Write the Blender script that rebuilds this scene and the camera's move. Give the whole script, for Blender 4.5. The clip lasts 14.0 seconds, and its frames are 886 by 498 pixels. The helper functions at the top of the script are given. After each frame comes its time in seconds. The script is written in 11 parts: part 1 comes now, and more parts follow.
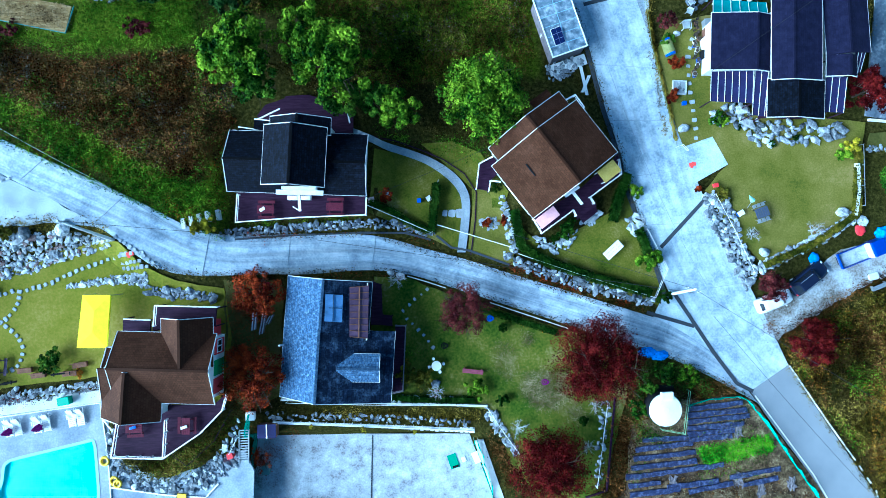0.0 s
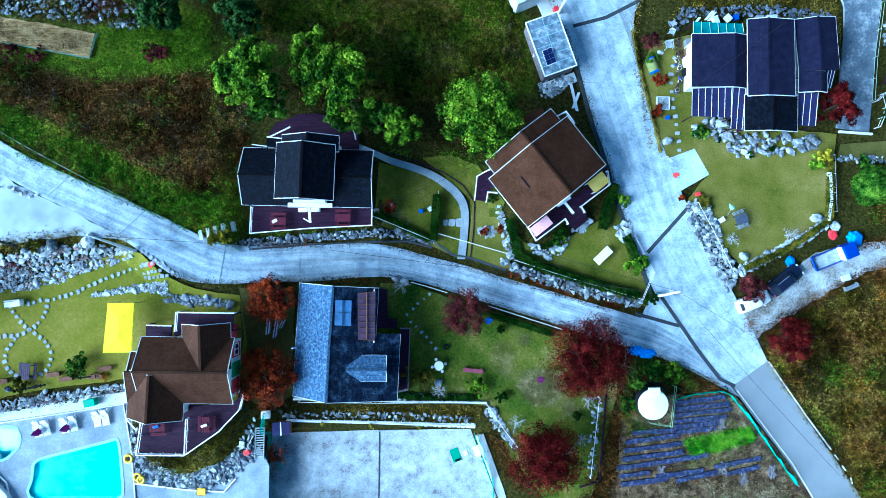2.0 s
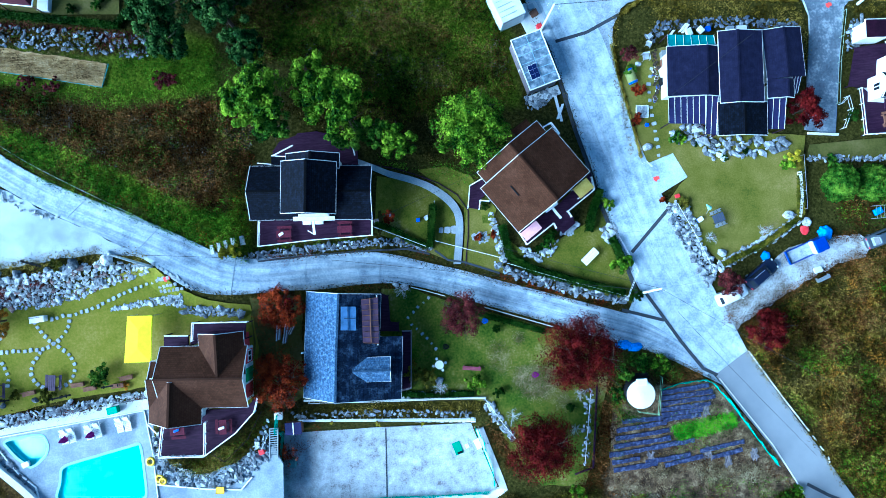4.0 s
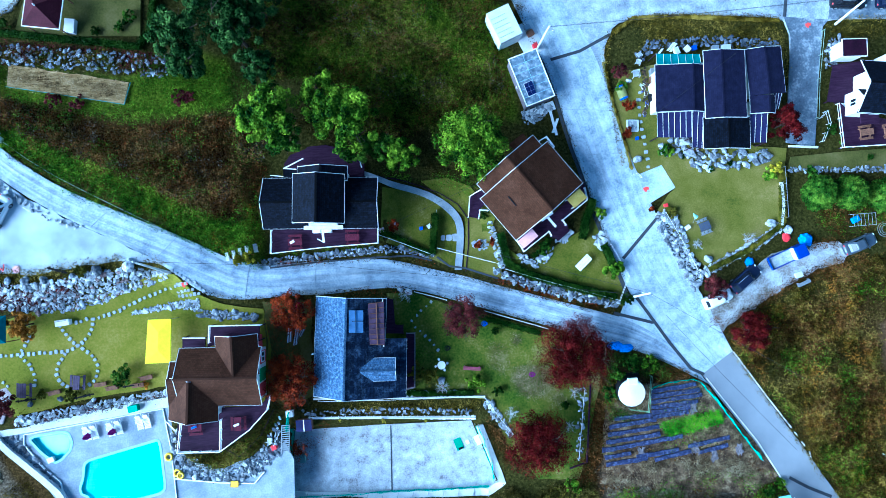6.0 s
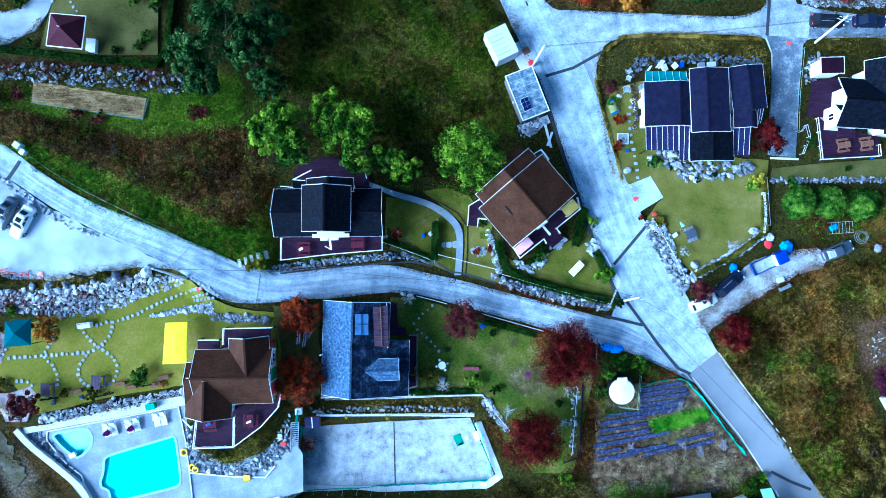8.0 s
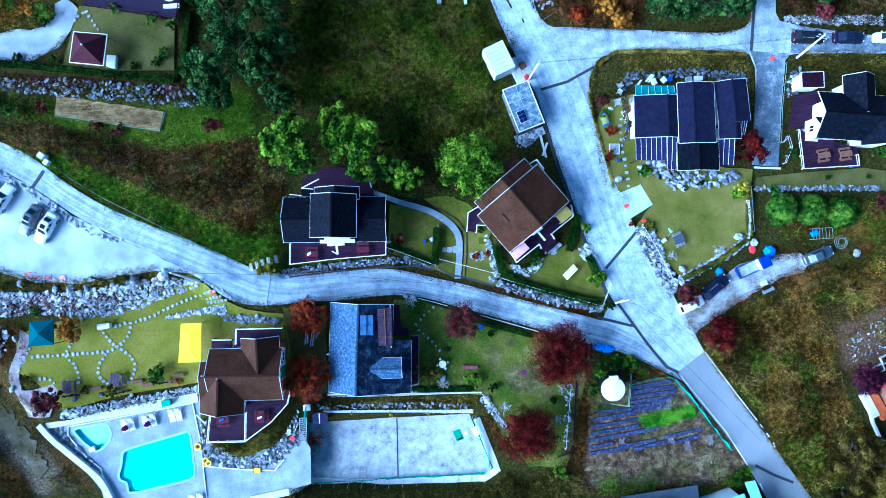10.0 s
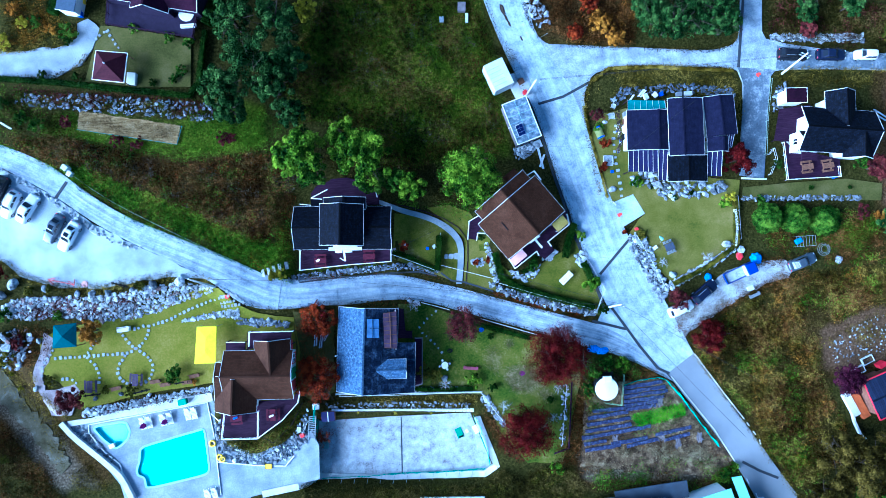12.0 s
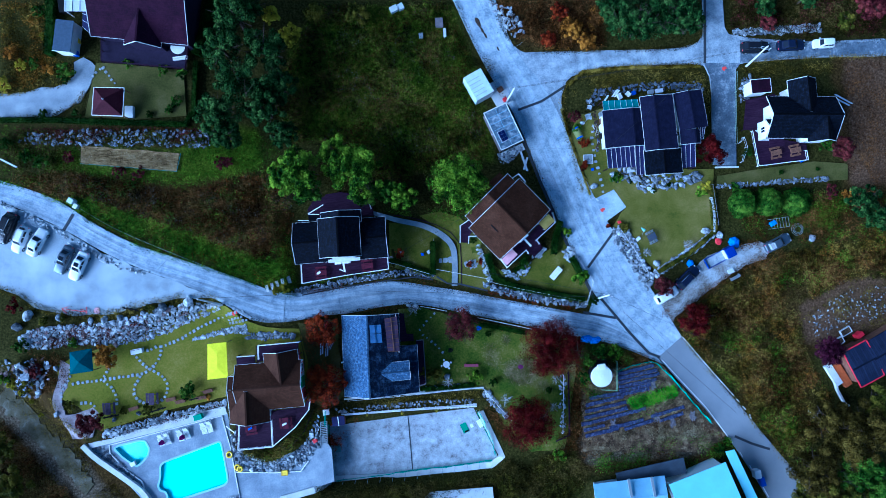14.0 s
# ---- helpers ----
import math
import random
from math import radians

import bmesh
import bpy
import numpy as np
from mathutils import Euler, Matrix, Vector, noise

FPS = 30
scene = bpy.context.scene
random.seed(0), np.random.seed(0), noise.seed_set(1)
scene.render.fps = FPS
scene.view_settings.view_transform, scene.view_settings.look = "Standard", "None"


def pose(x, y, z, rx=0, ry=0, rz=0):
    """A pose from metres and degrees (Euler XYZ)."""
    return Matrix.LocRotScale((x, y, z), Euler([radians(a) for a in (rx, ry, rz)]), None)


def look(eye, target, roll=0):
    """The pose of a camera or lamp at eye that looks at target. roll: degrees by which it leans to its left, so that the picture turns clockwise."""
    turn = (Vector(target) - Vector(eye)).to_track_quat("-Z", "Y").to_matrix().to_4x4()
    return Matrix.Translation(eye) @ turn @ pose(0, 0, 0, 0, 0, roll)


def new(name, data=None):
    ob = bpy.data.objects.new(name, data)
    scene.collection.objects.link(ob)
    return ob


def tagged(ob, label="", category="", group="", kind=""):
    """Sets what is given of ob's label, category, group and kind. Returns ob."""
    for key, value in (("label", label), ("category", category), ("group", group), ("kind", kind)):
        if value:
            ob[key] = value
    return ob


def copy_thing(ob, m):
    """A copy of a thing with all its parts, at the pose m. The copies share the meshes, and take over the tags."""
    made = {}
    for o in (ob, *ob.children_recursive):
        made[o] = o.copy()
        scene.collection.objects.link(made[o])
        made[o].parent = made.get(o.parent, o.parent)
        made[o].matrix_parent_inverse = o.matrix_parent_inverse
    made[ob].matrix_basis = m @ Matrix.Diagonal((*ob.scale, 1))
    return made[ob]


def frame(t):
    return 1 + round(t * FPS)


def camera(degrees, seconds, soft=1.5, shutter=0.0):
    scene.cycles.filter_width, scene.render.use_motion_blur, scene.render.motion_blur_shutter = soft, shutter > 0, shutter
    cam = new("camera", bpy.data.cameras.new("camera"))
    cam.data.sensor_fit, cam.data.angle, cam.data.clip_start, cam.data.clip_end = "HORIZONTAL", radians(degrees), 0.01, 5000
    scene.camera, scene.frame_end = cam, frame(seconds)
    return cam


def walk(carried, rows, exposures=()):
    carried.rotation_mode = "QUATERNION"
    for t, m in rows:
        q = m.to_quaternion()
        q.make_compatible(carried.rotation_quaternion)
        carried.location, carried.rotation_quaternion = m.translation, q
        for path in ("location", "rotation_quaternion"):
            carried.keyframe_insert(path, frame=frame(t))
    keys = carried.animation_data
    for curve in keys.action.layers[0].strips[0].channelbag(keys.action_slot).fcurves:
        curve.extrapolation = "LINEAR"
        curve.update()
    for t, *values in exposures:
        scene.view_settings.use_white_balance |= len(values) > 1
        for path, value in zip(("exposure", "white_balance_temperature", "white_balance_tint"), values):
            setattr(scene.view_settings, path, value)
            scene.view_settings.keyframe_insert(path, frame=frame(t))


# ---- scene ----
cam = camera(73.7, 14.0, soft=0.6)
PATH = [
    (0, -1.930, -0.240, 66.304, 0.930, 0.179, -2.036),
    (0.5, -2.045, 0.012, 67.359, 0.882, 0.126, -2.057),
    (1, -2.171, 0.259, 68.507, 0.856, 0.069, -2.068),
    (1.5, -2.315, 0.239, 69.558, 1.044, 0.007, -2.043),
    (2, -2.473, 0.443, 70.772, 1.030, -0.200, -2.616),
    (2.5, -2.552, 0.934, 71.825, 0.752, -0.470, -3.620),
    (3, -2.421, 1.095, 73.016, 0.791, -0.514, -4.374),
    (5.5, -2.687, 1.799, 78.521, 0.995, -0.548, -4.477),
    (6, -2.811, 1.954, 79.687, 1.055, -0.600, -4.501),
    (6.5, -2.978, 2.382, 80.798, 0.909, -0.710, -4.482),
    (7, -3.040, 2.493, 81.907, 0.977, -0.736, -4.469),
    (7.5, -3.036, 2.746, 83.026, 0.953, -0.730, -4.503),
    (8, -3.081, 2.984, 84.151, 0.937, -0.759, -4.484),
    (10.5, -3.261, 3.757, 89.771, 1.087, -0.758, -4.461),
    (11, -3.414, 4.105, 90.894, 1.010, -0.809, -4.440),
    (11.5, -3.496, 4.110, 92.032, 1.142, -0.802, -4.432),
    (12, -3.576, 4.403, 93.190, 1.080, -0.802, -4.441),
    (12.5, -3.747, 4.514, 94.246, 1.143, -0.832, -4.448),
    (13, -3.898, 4.669, 95.392, 1.167, -0.885, -4.625),
    (13.5, -3.916, 4.765, 96.539, 1.230, -1.267, -6.749),
    (14, -3.787, 4.631, 97.670, 1.427, -1.404, -8.341),
]
EXPOSURES = [(0.0, 1.68, 4250, -10), (6.5, 1.68, 4090, -3), (10.5, 1.71, 4000, 2), (13.5, 1.71, 3950, 5), (14.0, 0.80, 3880, 6)]
walk(cam, [(t, pose(*p)) for t, *p in PATH], EXPOSURES)

# ---- light: an overcast late afternoon, brighter in the west ----
world = bpy.data.worlds.new("sky")
scene.world = world
world.use_nodes = True
wn = world.node_tree
bg = wn.nodes["Background"]
sky = wn.nodes.new("ShaderNodeTexSky")
sky.sky_type = "NISHITA"
sky.sun_disc = False
sky.sun_elevation, sky.sun_rotation = radians(20), radians(-105)
sky.air_density, sky.dust_density = 1.0, 0.6
wn.links.new(sky.outputs["Color"], bg.inputs["Color"])
bg.inputs["Strength"].default_value = 0.05
sun = new("sun", bpy.data.lights.new("sun", "SUN"))
sun.data.energy, sun.data.angle, sun.data.color = 5.0, radians(56), (1.0, 0.99, 0.97)
sun.matrix_world = look((-60, -16, 22.6), (0, 0, 0))


# ---- the lie of the land ----
def smooth(a, b, v):
    v = min(1.0, max(0.0, (v - a) / (b - a)))
    return v * v * (3 - 2 * v)


def inside(poly, x, y):
    """Signed distance to a polygon, positive inside."""
    best, odd = 1e9, False
    n = len(poly)
    for i in range(n):
        ax, ay = poly[i]
        bx, by = poly[(i + 1) % n]
        dx, dy = bx - ax, by - ay
        u = min(1.0, max(0.0, ((x - ax) * dx + (y - ay) * dy) / (dx * dx + dy * dy + 1e-9)))
        best = min(best, math.hypot(x - ax - u * dx, y - ay - u * dy))
        if (ay > y) != (by > y) and x < ax + (y - ay) * dx / dy:
            odd = not odd
    return best if odd else -best


# level terraces: outline, height, width of the bank round it
TERRACES = [
    ([(-26.23, 15.64), (-10.41, 17.24), (-9.12, 9.76), (-9.62, 3.85), (-25.34, 4.04)], 2.0, 1.6),
    ([(2.44, 11.45), (12.17, 18.69), (18.79, 10.86), (15.46, 6.25), (8.36, 1.47)], 0.6, 1.5),
    ([(-21.18, -1.68), (-7.45, -2.17), (-6.03, -15.15), (-21.61, -15.54)], 1.0, 1.4),
    ([(-78.88, -4.46), (-71.94, -5.51), (-67.24, -10.27), (-62.65, -15.92), (-58.87, -20.99), (-50.68, -33.02), (-51.86, -41.75), (-82.96, -36.76)], 2.0, 7.0),
    ([(-66.98, -1.43), (-60.14, 0.91), (-52.30, 0.62), (-45.17, 1.33), (-38.82, 2.53), (-34.46, -1.16), (-26.31, -3.27), (-25.59, -7.67), (-26.14, -14.71), (-32.32, -20.86), (-36.83, -18.39), (-37.89, -11.32), (-59.11, -14.52), (-60.60, -14.56), (-64.63, -10.15), (-65.95, -6.87)], 3.6, 1.8),
    ([(-61.83, -16.49), (-59.53, -15.86), (-38.95, -12.79), (-38.52, -20.09), (-33.15, -23.00), (-24.64, -20.42), (-23.55, -22.40), (-23.90, -28.05), (-51.15, -36.52), (-53.66, -26.01), (-56.65, -21.69), (-59.51, -19.09)], 1.9, 0.9),
    ([(-23.71, -19.30), (0.15, -20.13), (2.92, -28.37), (0.78, -30.02), (-24.89, -28.27)], -0.9, 1.2),
]


BOUNDS = [(min(p[0] for p in t[0]), min(p[1] for p in t[0]), max(p[0] for p in t[0]), max(p[1] for p in t[0])) for t in TERRACES]


def height(x, y):
    z = 5.2 * smooth(2, -44, x) - 1.6 * smooth(15, 45, x) * smooth(15, -25, y) + 1.5 * smooth(12, 34, y) * smooth(12, -10, x)
    for (poly, level, bank), (x0, y0, x1, y1) in zip(TERRACES, BOUNDS):
        if x < x0 - bank or x > x1 + bank or y < y0 - bank or y > y1 + bank:
            continue
        d = inside(poly, x, y)
        if d > -bank:
            z += (level - z) * smooth(-bank, 0, d)
    return z


def inside_many(poly, X, Y):
    """inside() for whole arrays."""
    best, odd = np.full(X.shape, 1e9), np.zeros(X.shape, bool)
    for (ax, ay), (bx, by) in zip(poly, poly[1:] + poly[:1]):
        dx, dy = bx - ax, by - ay
        u = np.clip(((X - ax) * dx + (Y - ay) * dy) / (dx * dx + dy * dy + 1e-9), 0, 1)
        best = np.minimum(best, np.hypot(X - ax - u * dx, Y - ay - u * dy))
        if dy:
            odd ^= ((ay > Y) != (by > Y)) & (X < ax + (Y - ay) * dx / dy)
    return np.where(odd, best, -best)


def smooth_many(a, b, v):
    v = np.clip((v - a) / (b - a), 0, 1)
    return v * v * (3 - 2 * v)


def height_many(X, Y):
    z = 5.2 * smooth_many(2, -44, X) - 1.6 * smooth_many(15, 45, X) * smooth_many(15, -25, Y) + 1.5 * smooth_many(12, 34, Y) * smooth_many(12, -10, X)
    for poly, level, bank in TERRACES:
        z += (level - z) * smooth_many(-bank, 0, inside_many(poly, X, Y))
    return z


# the land sampled once, for quick lookup
CELL, LX, LY = 0.4, -100.0, -60.0
LAND = height_many(*np.meshgrid(np.arange(LX, 100, CELL), np.arange(LY, 75, CELL)))
exact_height = height


def height(x, y):
    i, j = (x - LX) / CELL, (y - LY) / CELL
    if not (0 <= i < LAND.shape[1] - 1 and 0 <= j < LAND.shape[0] - 1):
        return exact_height(x, y)
    a, b = int(i), int(j)
    u, v = i - a, j - b
    return float((LAND[b, a] * (1 - u) + LAND[b, a + 1] * u) * (1 - v) + (LAND[b + 1, a] * (1 - u) + LAND[b + 1, a + 1] * u) * v)


# ---- materials ----
def material(name, colours, scale=1.0, rough=0.8, bump=0.2, fine=12.0, metal=0.0, stretch=(1, 1, 1), random_value=0.0, detail=6.0):
    """Colours blended by coarse and fine noise, in metres; bump from the fine noise."""
    m = bpy.data.materials.new(name)
    m.use_nodes = True
    nt = m.node_tree
    n, l = nt.nodes, nt.links
    b = n["Principled BSDF"]
    b.inputs["Roughness"].default_value, b.inputs["Metallic"].default_value = rough, metal
    b.inputs["Specular IOR Level"].default_value = 0.06 if rough > 0.55 else 0.4
    geo = n.new("ShaderNodeNewGeometry")
    mp = n.new("ShaderNodeMapping")
    mp.inputs["Scale"].default_value = stretch
    l.new(geo.outputs["Position"], mp.inputs["Vector"])
    a = n.new("ShaderNodeTexNoise")
    a.inputs["Scale"].default_value, a.inputs["Detail"].default_value, a.inputs["Roughness"].default_value = scale, detail, 0.6
    f = n.new("ShaderNodeTexNoise")
    f.inputs["Scale"].default_value, f.inputs["Detail"].default_value = fine, 4
    l.new(mp.outputs[0], a.inputs["Vector"])
    l.new(mp.outputs[0], f.inputs["Vector"])
    mixv = n.new("ShaderNodeMath")
    mixv.operation = "MULTIPLY_ADD"
    l.new(f.outputs["Fac"], mixv.inputs[0])
    mixv.inputs[1].default_value = 0.45
    l.new(a.outputs["Fac"], mixv.inputs[2])
    ramp = n.new("ShaderNodeValToRGB")
    lo, hi = 0.5, 0.95
    ramp.color_ramp.elements[0].position, ramp.color_ramp.elements[1].position = lo, hi
    ramp.color_ramp.elements[0].color = (*colours[0], 1)
    ramp.color_ramp.elements[1].color = (*colours[-1], 1)
    for i, c in enumerate(colours[1:-1]):
        e = ramp.color_ramp.elements.new(lo + (hi - lo) * (i + 1) / (len(colours) - 1))
        e.color = (*c, 1)
    l.new(mixv.outputs[0], ramp.inputs["Fac"])
    out = ramp.outputs["Color"]
    if random_value:
        info = n.new("ShaderNodeObjectInfo")
        hsv = n.new("ShaderNodeHueSaturation")
        mr = n.new("ShaderNodeMapRange")
        mr.inputs["To Min"].default_value, mr.inputs["To Max"].default_value = 1 - random_value, 1 + random_value
        l.new(info.outputs["Random"], mr.inputs["Value"])
        l.new(mr.outputs[0], hsv.inputs["Value"])
        l.new(out, hsv.inputs["Color"])
        out = hsv.outputs["Color"]
    l.new(out, b.inputs["Base Color"])
    if bump:
        bp = n.new("ShaderNodeBump")
        bp.inputs["Strength"].default_value, bp.inputs["Distance"].default_value = bump, 0.05
        l.new(mixv.outputs[0], bp.inputs["Height"])
        l.new(bp.outputs[0], b.inputs["Normal"])
    return m



def shingles(name, colours, rough=0.8, contrast=0.35, w=0.9, h=0.28, scale=0.5, fine=4.0):
    """A roof laid in courses; u runs along the eaves and v up the slope, in metres."""
    m = material(name, colours, scale, rough, 0.25, fine)
    nt = m.node_tree
    n, l = nt.nodes, nt.links
    b = n["Principled BSDF"]
    uv = n.new("ShaderNodeTexCoord")
    br = n.new("ShaderNodeTexBrick")
    br.inputs["Scale"].default_value = 1.0
    br.inputs["Brick Width"].default_value, br.inputs["Row Height"].default_value = w, h
    br.inputs["Mortar Size"].default_value, br.inputs["Mortar Smooth"].default_value = 0.02, 0.6
    br.inputs["Color1"].default_value = (1, 1, 1, 1)
    br.inputs["Color2"].default_value = (1 - contrast,) * 3 + (1,)
    br.inputs["Mortar"].default_value = (1 - contrast * 1.5,) * 3 + (1,)
    l.new(uv.outputs["UV"], br.inputs["Vector"])
    mx = n.new("ShaderNodeMix")
    mx.data_type, mx.blend_type = "RGBA", "MULTIPLY"
    mx.inputs[0].default_value = 1.0
    old = b.inputs["Base Color"].links[0].from_socket
    l.new(old, mx.inputs[6])
    l.new(br.outputs["Color"], mx.inputs[7])
    l.new(mx.outputs[2], b.inputs["Base Color"])
    return m


def foliage(name, colours, rough=0.6, drift=0.45):
    """Leaves: each its own shade, with slow drifts over the crown."""
    m = bpy.data.materials.new(name)
    m.use_nodes = True
    n, l = m.node_tree.nodes, m.node_tree.links
    b = n["Principled BSDF"]
    b.inputs["Roughness"].default_value = rough
    b.inputs["Specular IOR Level"].default_value = 0.02
    geo = n.new("ShaderNodeNewGeometry")
    a = n.new("ShaderNodeTexNoise")
    a.inputs["Scale"].default_value, a.inputs["Detail"].default_value = drift, 5
    l.new(geo.outputs["Position"], a.inputs["Vector"])
    slow = n.new("ShaderNodeMath")
    slow.operation = "MULTIPLY_ADD"
    slow.inputs[1].default_value, slow.inputs[2].default_value = 2.3, -1.76
    l.new(a.outputs["Fac"], slow.inputs[0])
    tuft = n.new("ShaderNodeTexNoise")
    tuft.inputs["Scale"].default_value, tuft.inputs["Detail"].default_value = 1.4, 4
    l.new(geo.outputs["Position"], tuft.inputs["Vector"])
    quick = n.new("ShaderNodeMath")
    quick.operation = "MULTIPLY_ADD"
    quick.inputs[1].default_value = 1.85
    l.new(tuft.outputs["Fac"], quick.inputs[0])
    l.new(slow.outputs[0], quick.inputs[2])
    mx = n.new("ShaderNodeMath")
    mx.operation = "MULTIPLY_ADD"
    mx.inputs[1].default_value = 0.36
    l.new(geo.outputs["Random Per Island"], mx.inputs[0])
    l.new(quick.outputs[0], mx.inputs[2])
    r = n.new("ShaderNodeValToRGB")
    r.color_ramp.elements[0].position, r.color_ramp.elements[1].position = 0.05, 0.95
    r.color_ramp.elements[0].color, r.color_ramp.elements[1].color = (*colours[0], 1), (*colours[-1], 1)
    for i, c in enumerate(colours[1:-1]):
        e = r.color_ramp.elements.new(0.05 + 0.9 * (i + 1) / (len(colours) - 1))
        e.color = (*c, 1)
    l.new(mx.outputs[0], r.inputs["Fac"])
    l.new(r.outputs["Color"], b.inputs["Base Color"])
    return m


def road_surface(name, colours, streak):
    """Concrete with streaks of wear that run along it; u across in metres, v along."""
    m = material(name, colours, 0.55, 0.85, 0.25, 4.5)
    n, l = m.node_tree.nodes, m.node_tree.links
    b = n["Principled BSDF"]
    uv = n.new("ShaderNodeTexCoord")
    mp = n.new("ShaderNodeMapping")
    mp.inputs["Scale"].default_value = (1.6, 0.07, 1)
    l.new(uv.outputs["UV"], mp.inputs["Vector"])
    t = n.new("ShaderNodeTexNoise")
    t.inputs["Scale"].default_value, t.inputs["Detail"].default_value = 1.0, 5
    l.new(mp.outputs[0], t.inputs["Vector"])
    mr = n.new("ShaderNodeMapRange")
    mr.inputs["From Min"].default_value, mr.inputs["From Max"].default_value = 0.35, 0.7
    mr.inputs["To Min"].default_value, mr.inputs["To Max"].default_value = 1.0, streak
    l.new(t.outputs["Fac"], mr.inputs["Value"])
    mx = n.new("ShaderNodeMix")
    mx.data_type, mx.blend_type = "RGBA", "MULTIPLY"
    mx.inputs[0].default_value = 1.0
    l.new(b.inputs["Base Color"].links[0].from_socket, mx.inputs[6])
    l.new(mr.outputs[0], mx.inputs[7])
    l.new(mx.outputs[2], b.inputs["Base Color"])
    return m


def plain(name, c, rough=0.5, metal=0.0, vary=0.12, scale=2.0):
    lo = tuple(v * (1 - vary) for v in c)
    hi = tuple(min(1, v * (1 + vary)) for v in c)
    return material(name, [lo, hi], scale, rough, 0.05, 25, metal)


concrete = material("concrete", [(0.23, 0.28, 0.34), (0.45, 0.515, 0.58), (0.64, 0.70, 0.75)], 0.4, 0.85, 0.3, 6)
side_concrete = material("side_concrete", [(0.16, 0.185, 0.215), (0.33, 0.365, 0.405), (0.54, 0.57, 0.60)], 0.5, 0.85, 0.3, 5)
road_concrete = road_surface("road_concrete", [(0.25, 0.305, 0.37), (0.48, 0.545, 0.61), (0.67, 0.725, 0.77)], 0.72)
lane_concrete = road_surface("lane_concrete", [(0.22, 0.27, 0.345), (0.42, 0.48, 0.555), (0.62, 0.665, 0.72)], 0.5)
worn_concrete = material("worn_concrete", [(0.075, 0.095, 0.125), (0.14, 0.165, 0.205), (0.38, 0.41, 0.44)], 0.45, 0.85, 0.2, 3.5)
pale_concrete = material("pale_concrete", [(0.52, 0.53, 0.53), (0.72, 0.72, 0.71)], 0.6, 0.85, 0.15, 8)
asphalt = material("asphalt", [(0.23, 0.24, 0.26), (0.28, 0.29, 0.31)], 0.3, 0.9, 0.2, 30)
gravel = material("gravel", [(0.24, 0.27, 0.30), (0.40, 0.44, 0.48), (0.54, 0.575, 0.61)], 0.2, 0.9, 0.5, 9)
dirt_track = material("dirt_track", [(0.10, 0.08, 0.055), (0.26, 0.25, 0.24), (0.42, 0.435, 0.45), (0.55, 0.57, 0.59)], 0.45, 0.95, 0.5, 5)
court_clay = material("court_clay", [(0.17, 0.165, 0.175), (0.345, 0.355, 0.375), (0.44, 0.46, 0.485), (0.60, 0.62, 0.64)], 0.7, 0.9, 0.5, 5)
pool_paving = material("pool_paving", [(0.19, 0.22, 0.27), (0.29, 0.325, 0.375), (0.42, 0.45, 0.49)], 0.35, 0.8, 0.1, 5)
drain_dark = plain("drain_dark", (0.05, 0.055, 0.065), 0.8)
joint_dark = plain("joint_dark", (0.33, 0.37, 0.41), 0.9)
line_white = plain("line_white", (0.78, 0.78, 0.78), 0.7, vary=0.06)
red_mark = plain("red_mark", (0.75, 0.08, 0.07), 0.6)
lawn_grass = material("lawn_grass", [(0.075, 0.090, 0.006), (0.135, 0.135, 0.009), (0.18, 0.16, 0.018), (0.24, 0.20, 0.045)], 0.13, 0.9, 0.35, 4)
lawn_dry = material("lawn_dry", [(0.07, 0.08, 0.009), (0.12, 0.115, 0.015), (0.165, 0.145, 0.028), (0.23, 0.185, 0.06)], 0.2, 0.9, 0.4, 6)
lawn_green = material("lawn_green", [(0.020, 0.05, 0.003), (0.055, 0.080, 0.006), (0.105, 0.11, 0.013), (0.19, 0.165, 0.06)], 0.22, 0.9, 0.4, 3.5)
lawn_mossy = material("lawn_mossy", [(0.032, 0.048, 0.003), (0.077, 0.086, 0.007), (0.12, 0.114, 0.013), (0.20, 0.165, 0.055)], 0.3, 0.9, 0.4, 5)
lawn_faded = material("lawn_faded", [(0.045, 0.05, 0.010), (0.085, 0.08, 0.018), (0.12, 0.105, 0.035)], 0.3, 0.9, 0.35, 4)
pale_track = material("pale_track", [(0.045, 0.038, 0.016), (0.085, 0.074, 0.04), (0.125, 0.112, 0.075), (0.22, 0.21, 0.175)], 0.5, 0.95, 0.7, 9)
drive_gravel = material("drive_gravel", [(0.17, 0.19, 0.22), (0.29, 0.315, 0.345), (0.42, 0.44, 0.46)], 0.3, 0.9, 0.5, 8)
straw_bits = foliage("straw_bits", [(0.05, 0.032, 0.012), (0.20, 0.14, 0.06), (0.46, 0.36, 0.20)], 0.9)
bare_soil = material("bare_soil", [(0.022, 0.014, 0.010), (0.065, 0.042, 0.025), (0.16, 0.108, 0.06), (0.38, 0.29, 0.17)], 0.8, 0.95, 0.7, 5)
field_straw = material("field_straw", [(0.10, 0.062, 0.02), (0.26, 0.175, 0.07), (0.46, 0.34, 0.17)], 2.2, 0.95, 0.7, 7, stretch=(0.35, 2.2, 1))
navy_shingle = shingles("navy_shingle", [(0.002, 0.0027, 0.006), (0.0042, 0.0055, 0.0115), (0.010, 0.013, 0.025)], 0.8, 0.55, 0.5, 0.24, scale=2.5, fine=14)
brown_shingle = shingles("brown_shingle", [(0.038, 0.015, 0.0075), (0.056, 0.023, 0.0115), (0.078, 0.034, 0.018)], 0.8, 0.32, 0.3, 0.24, scale=0.5, fine=18)
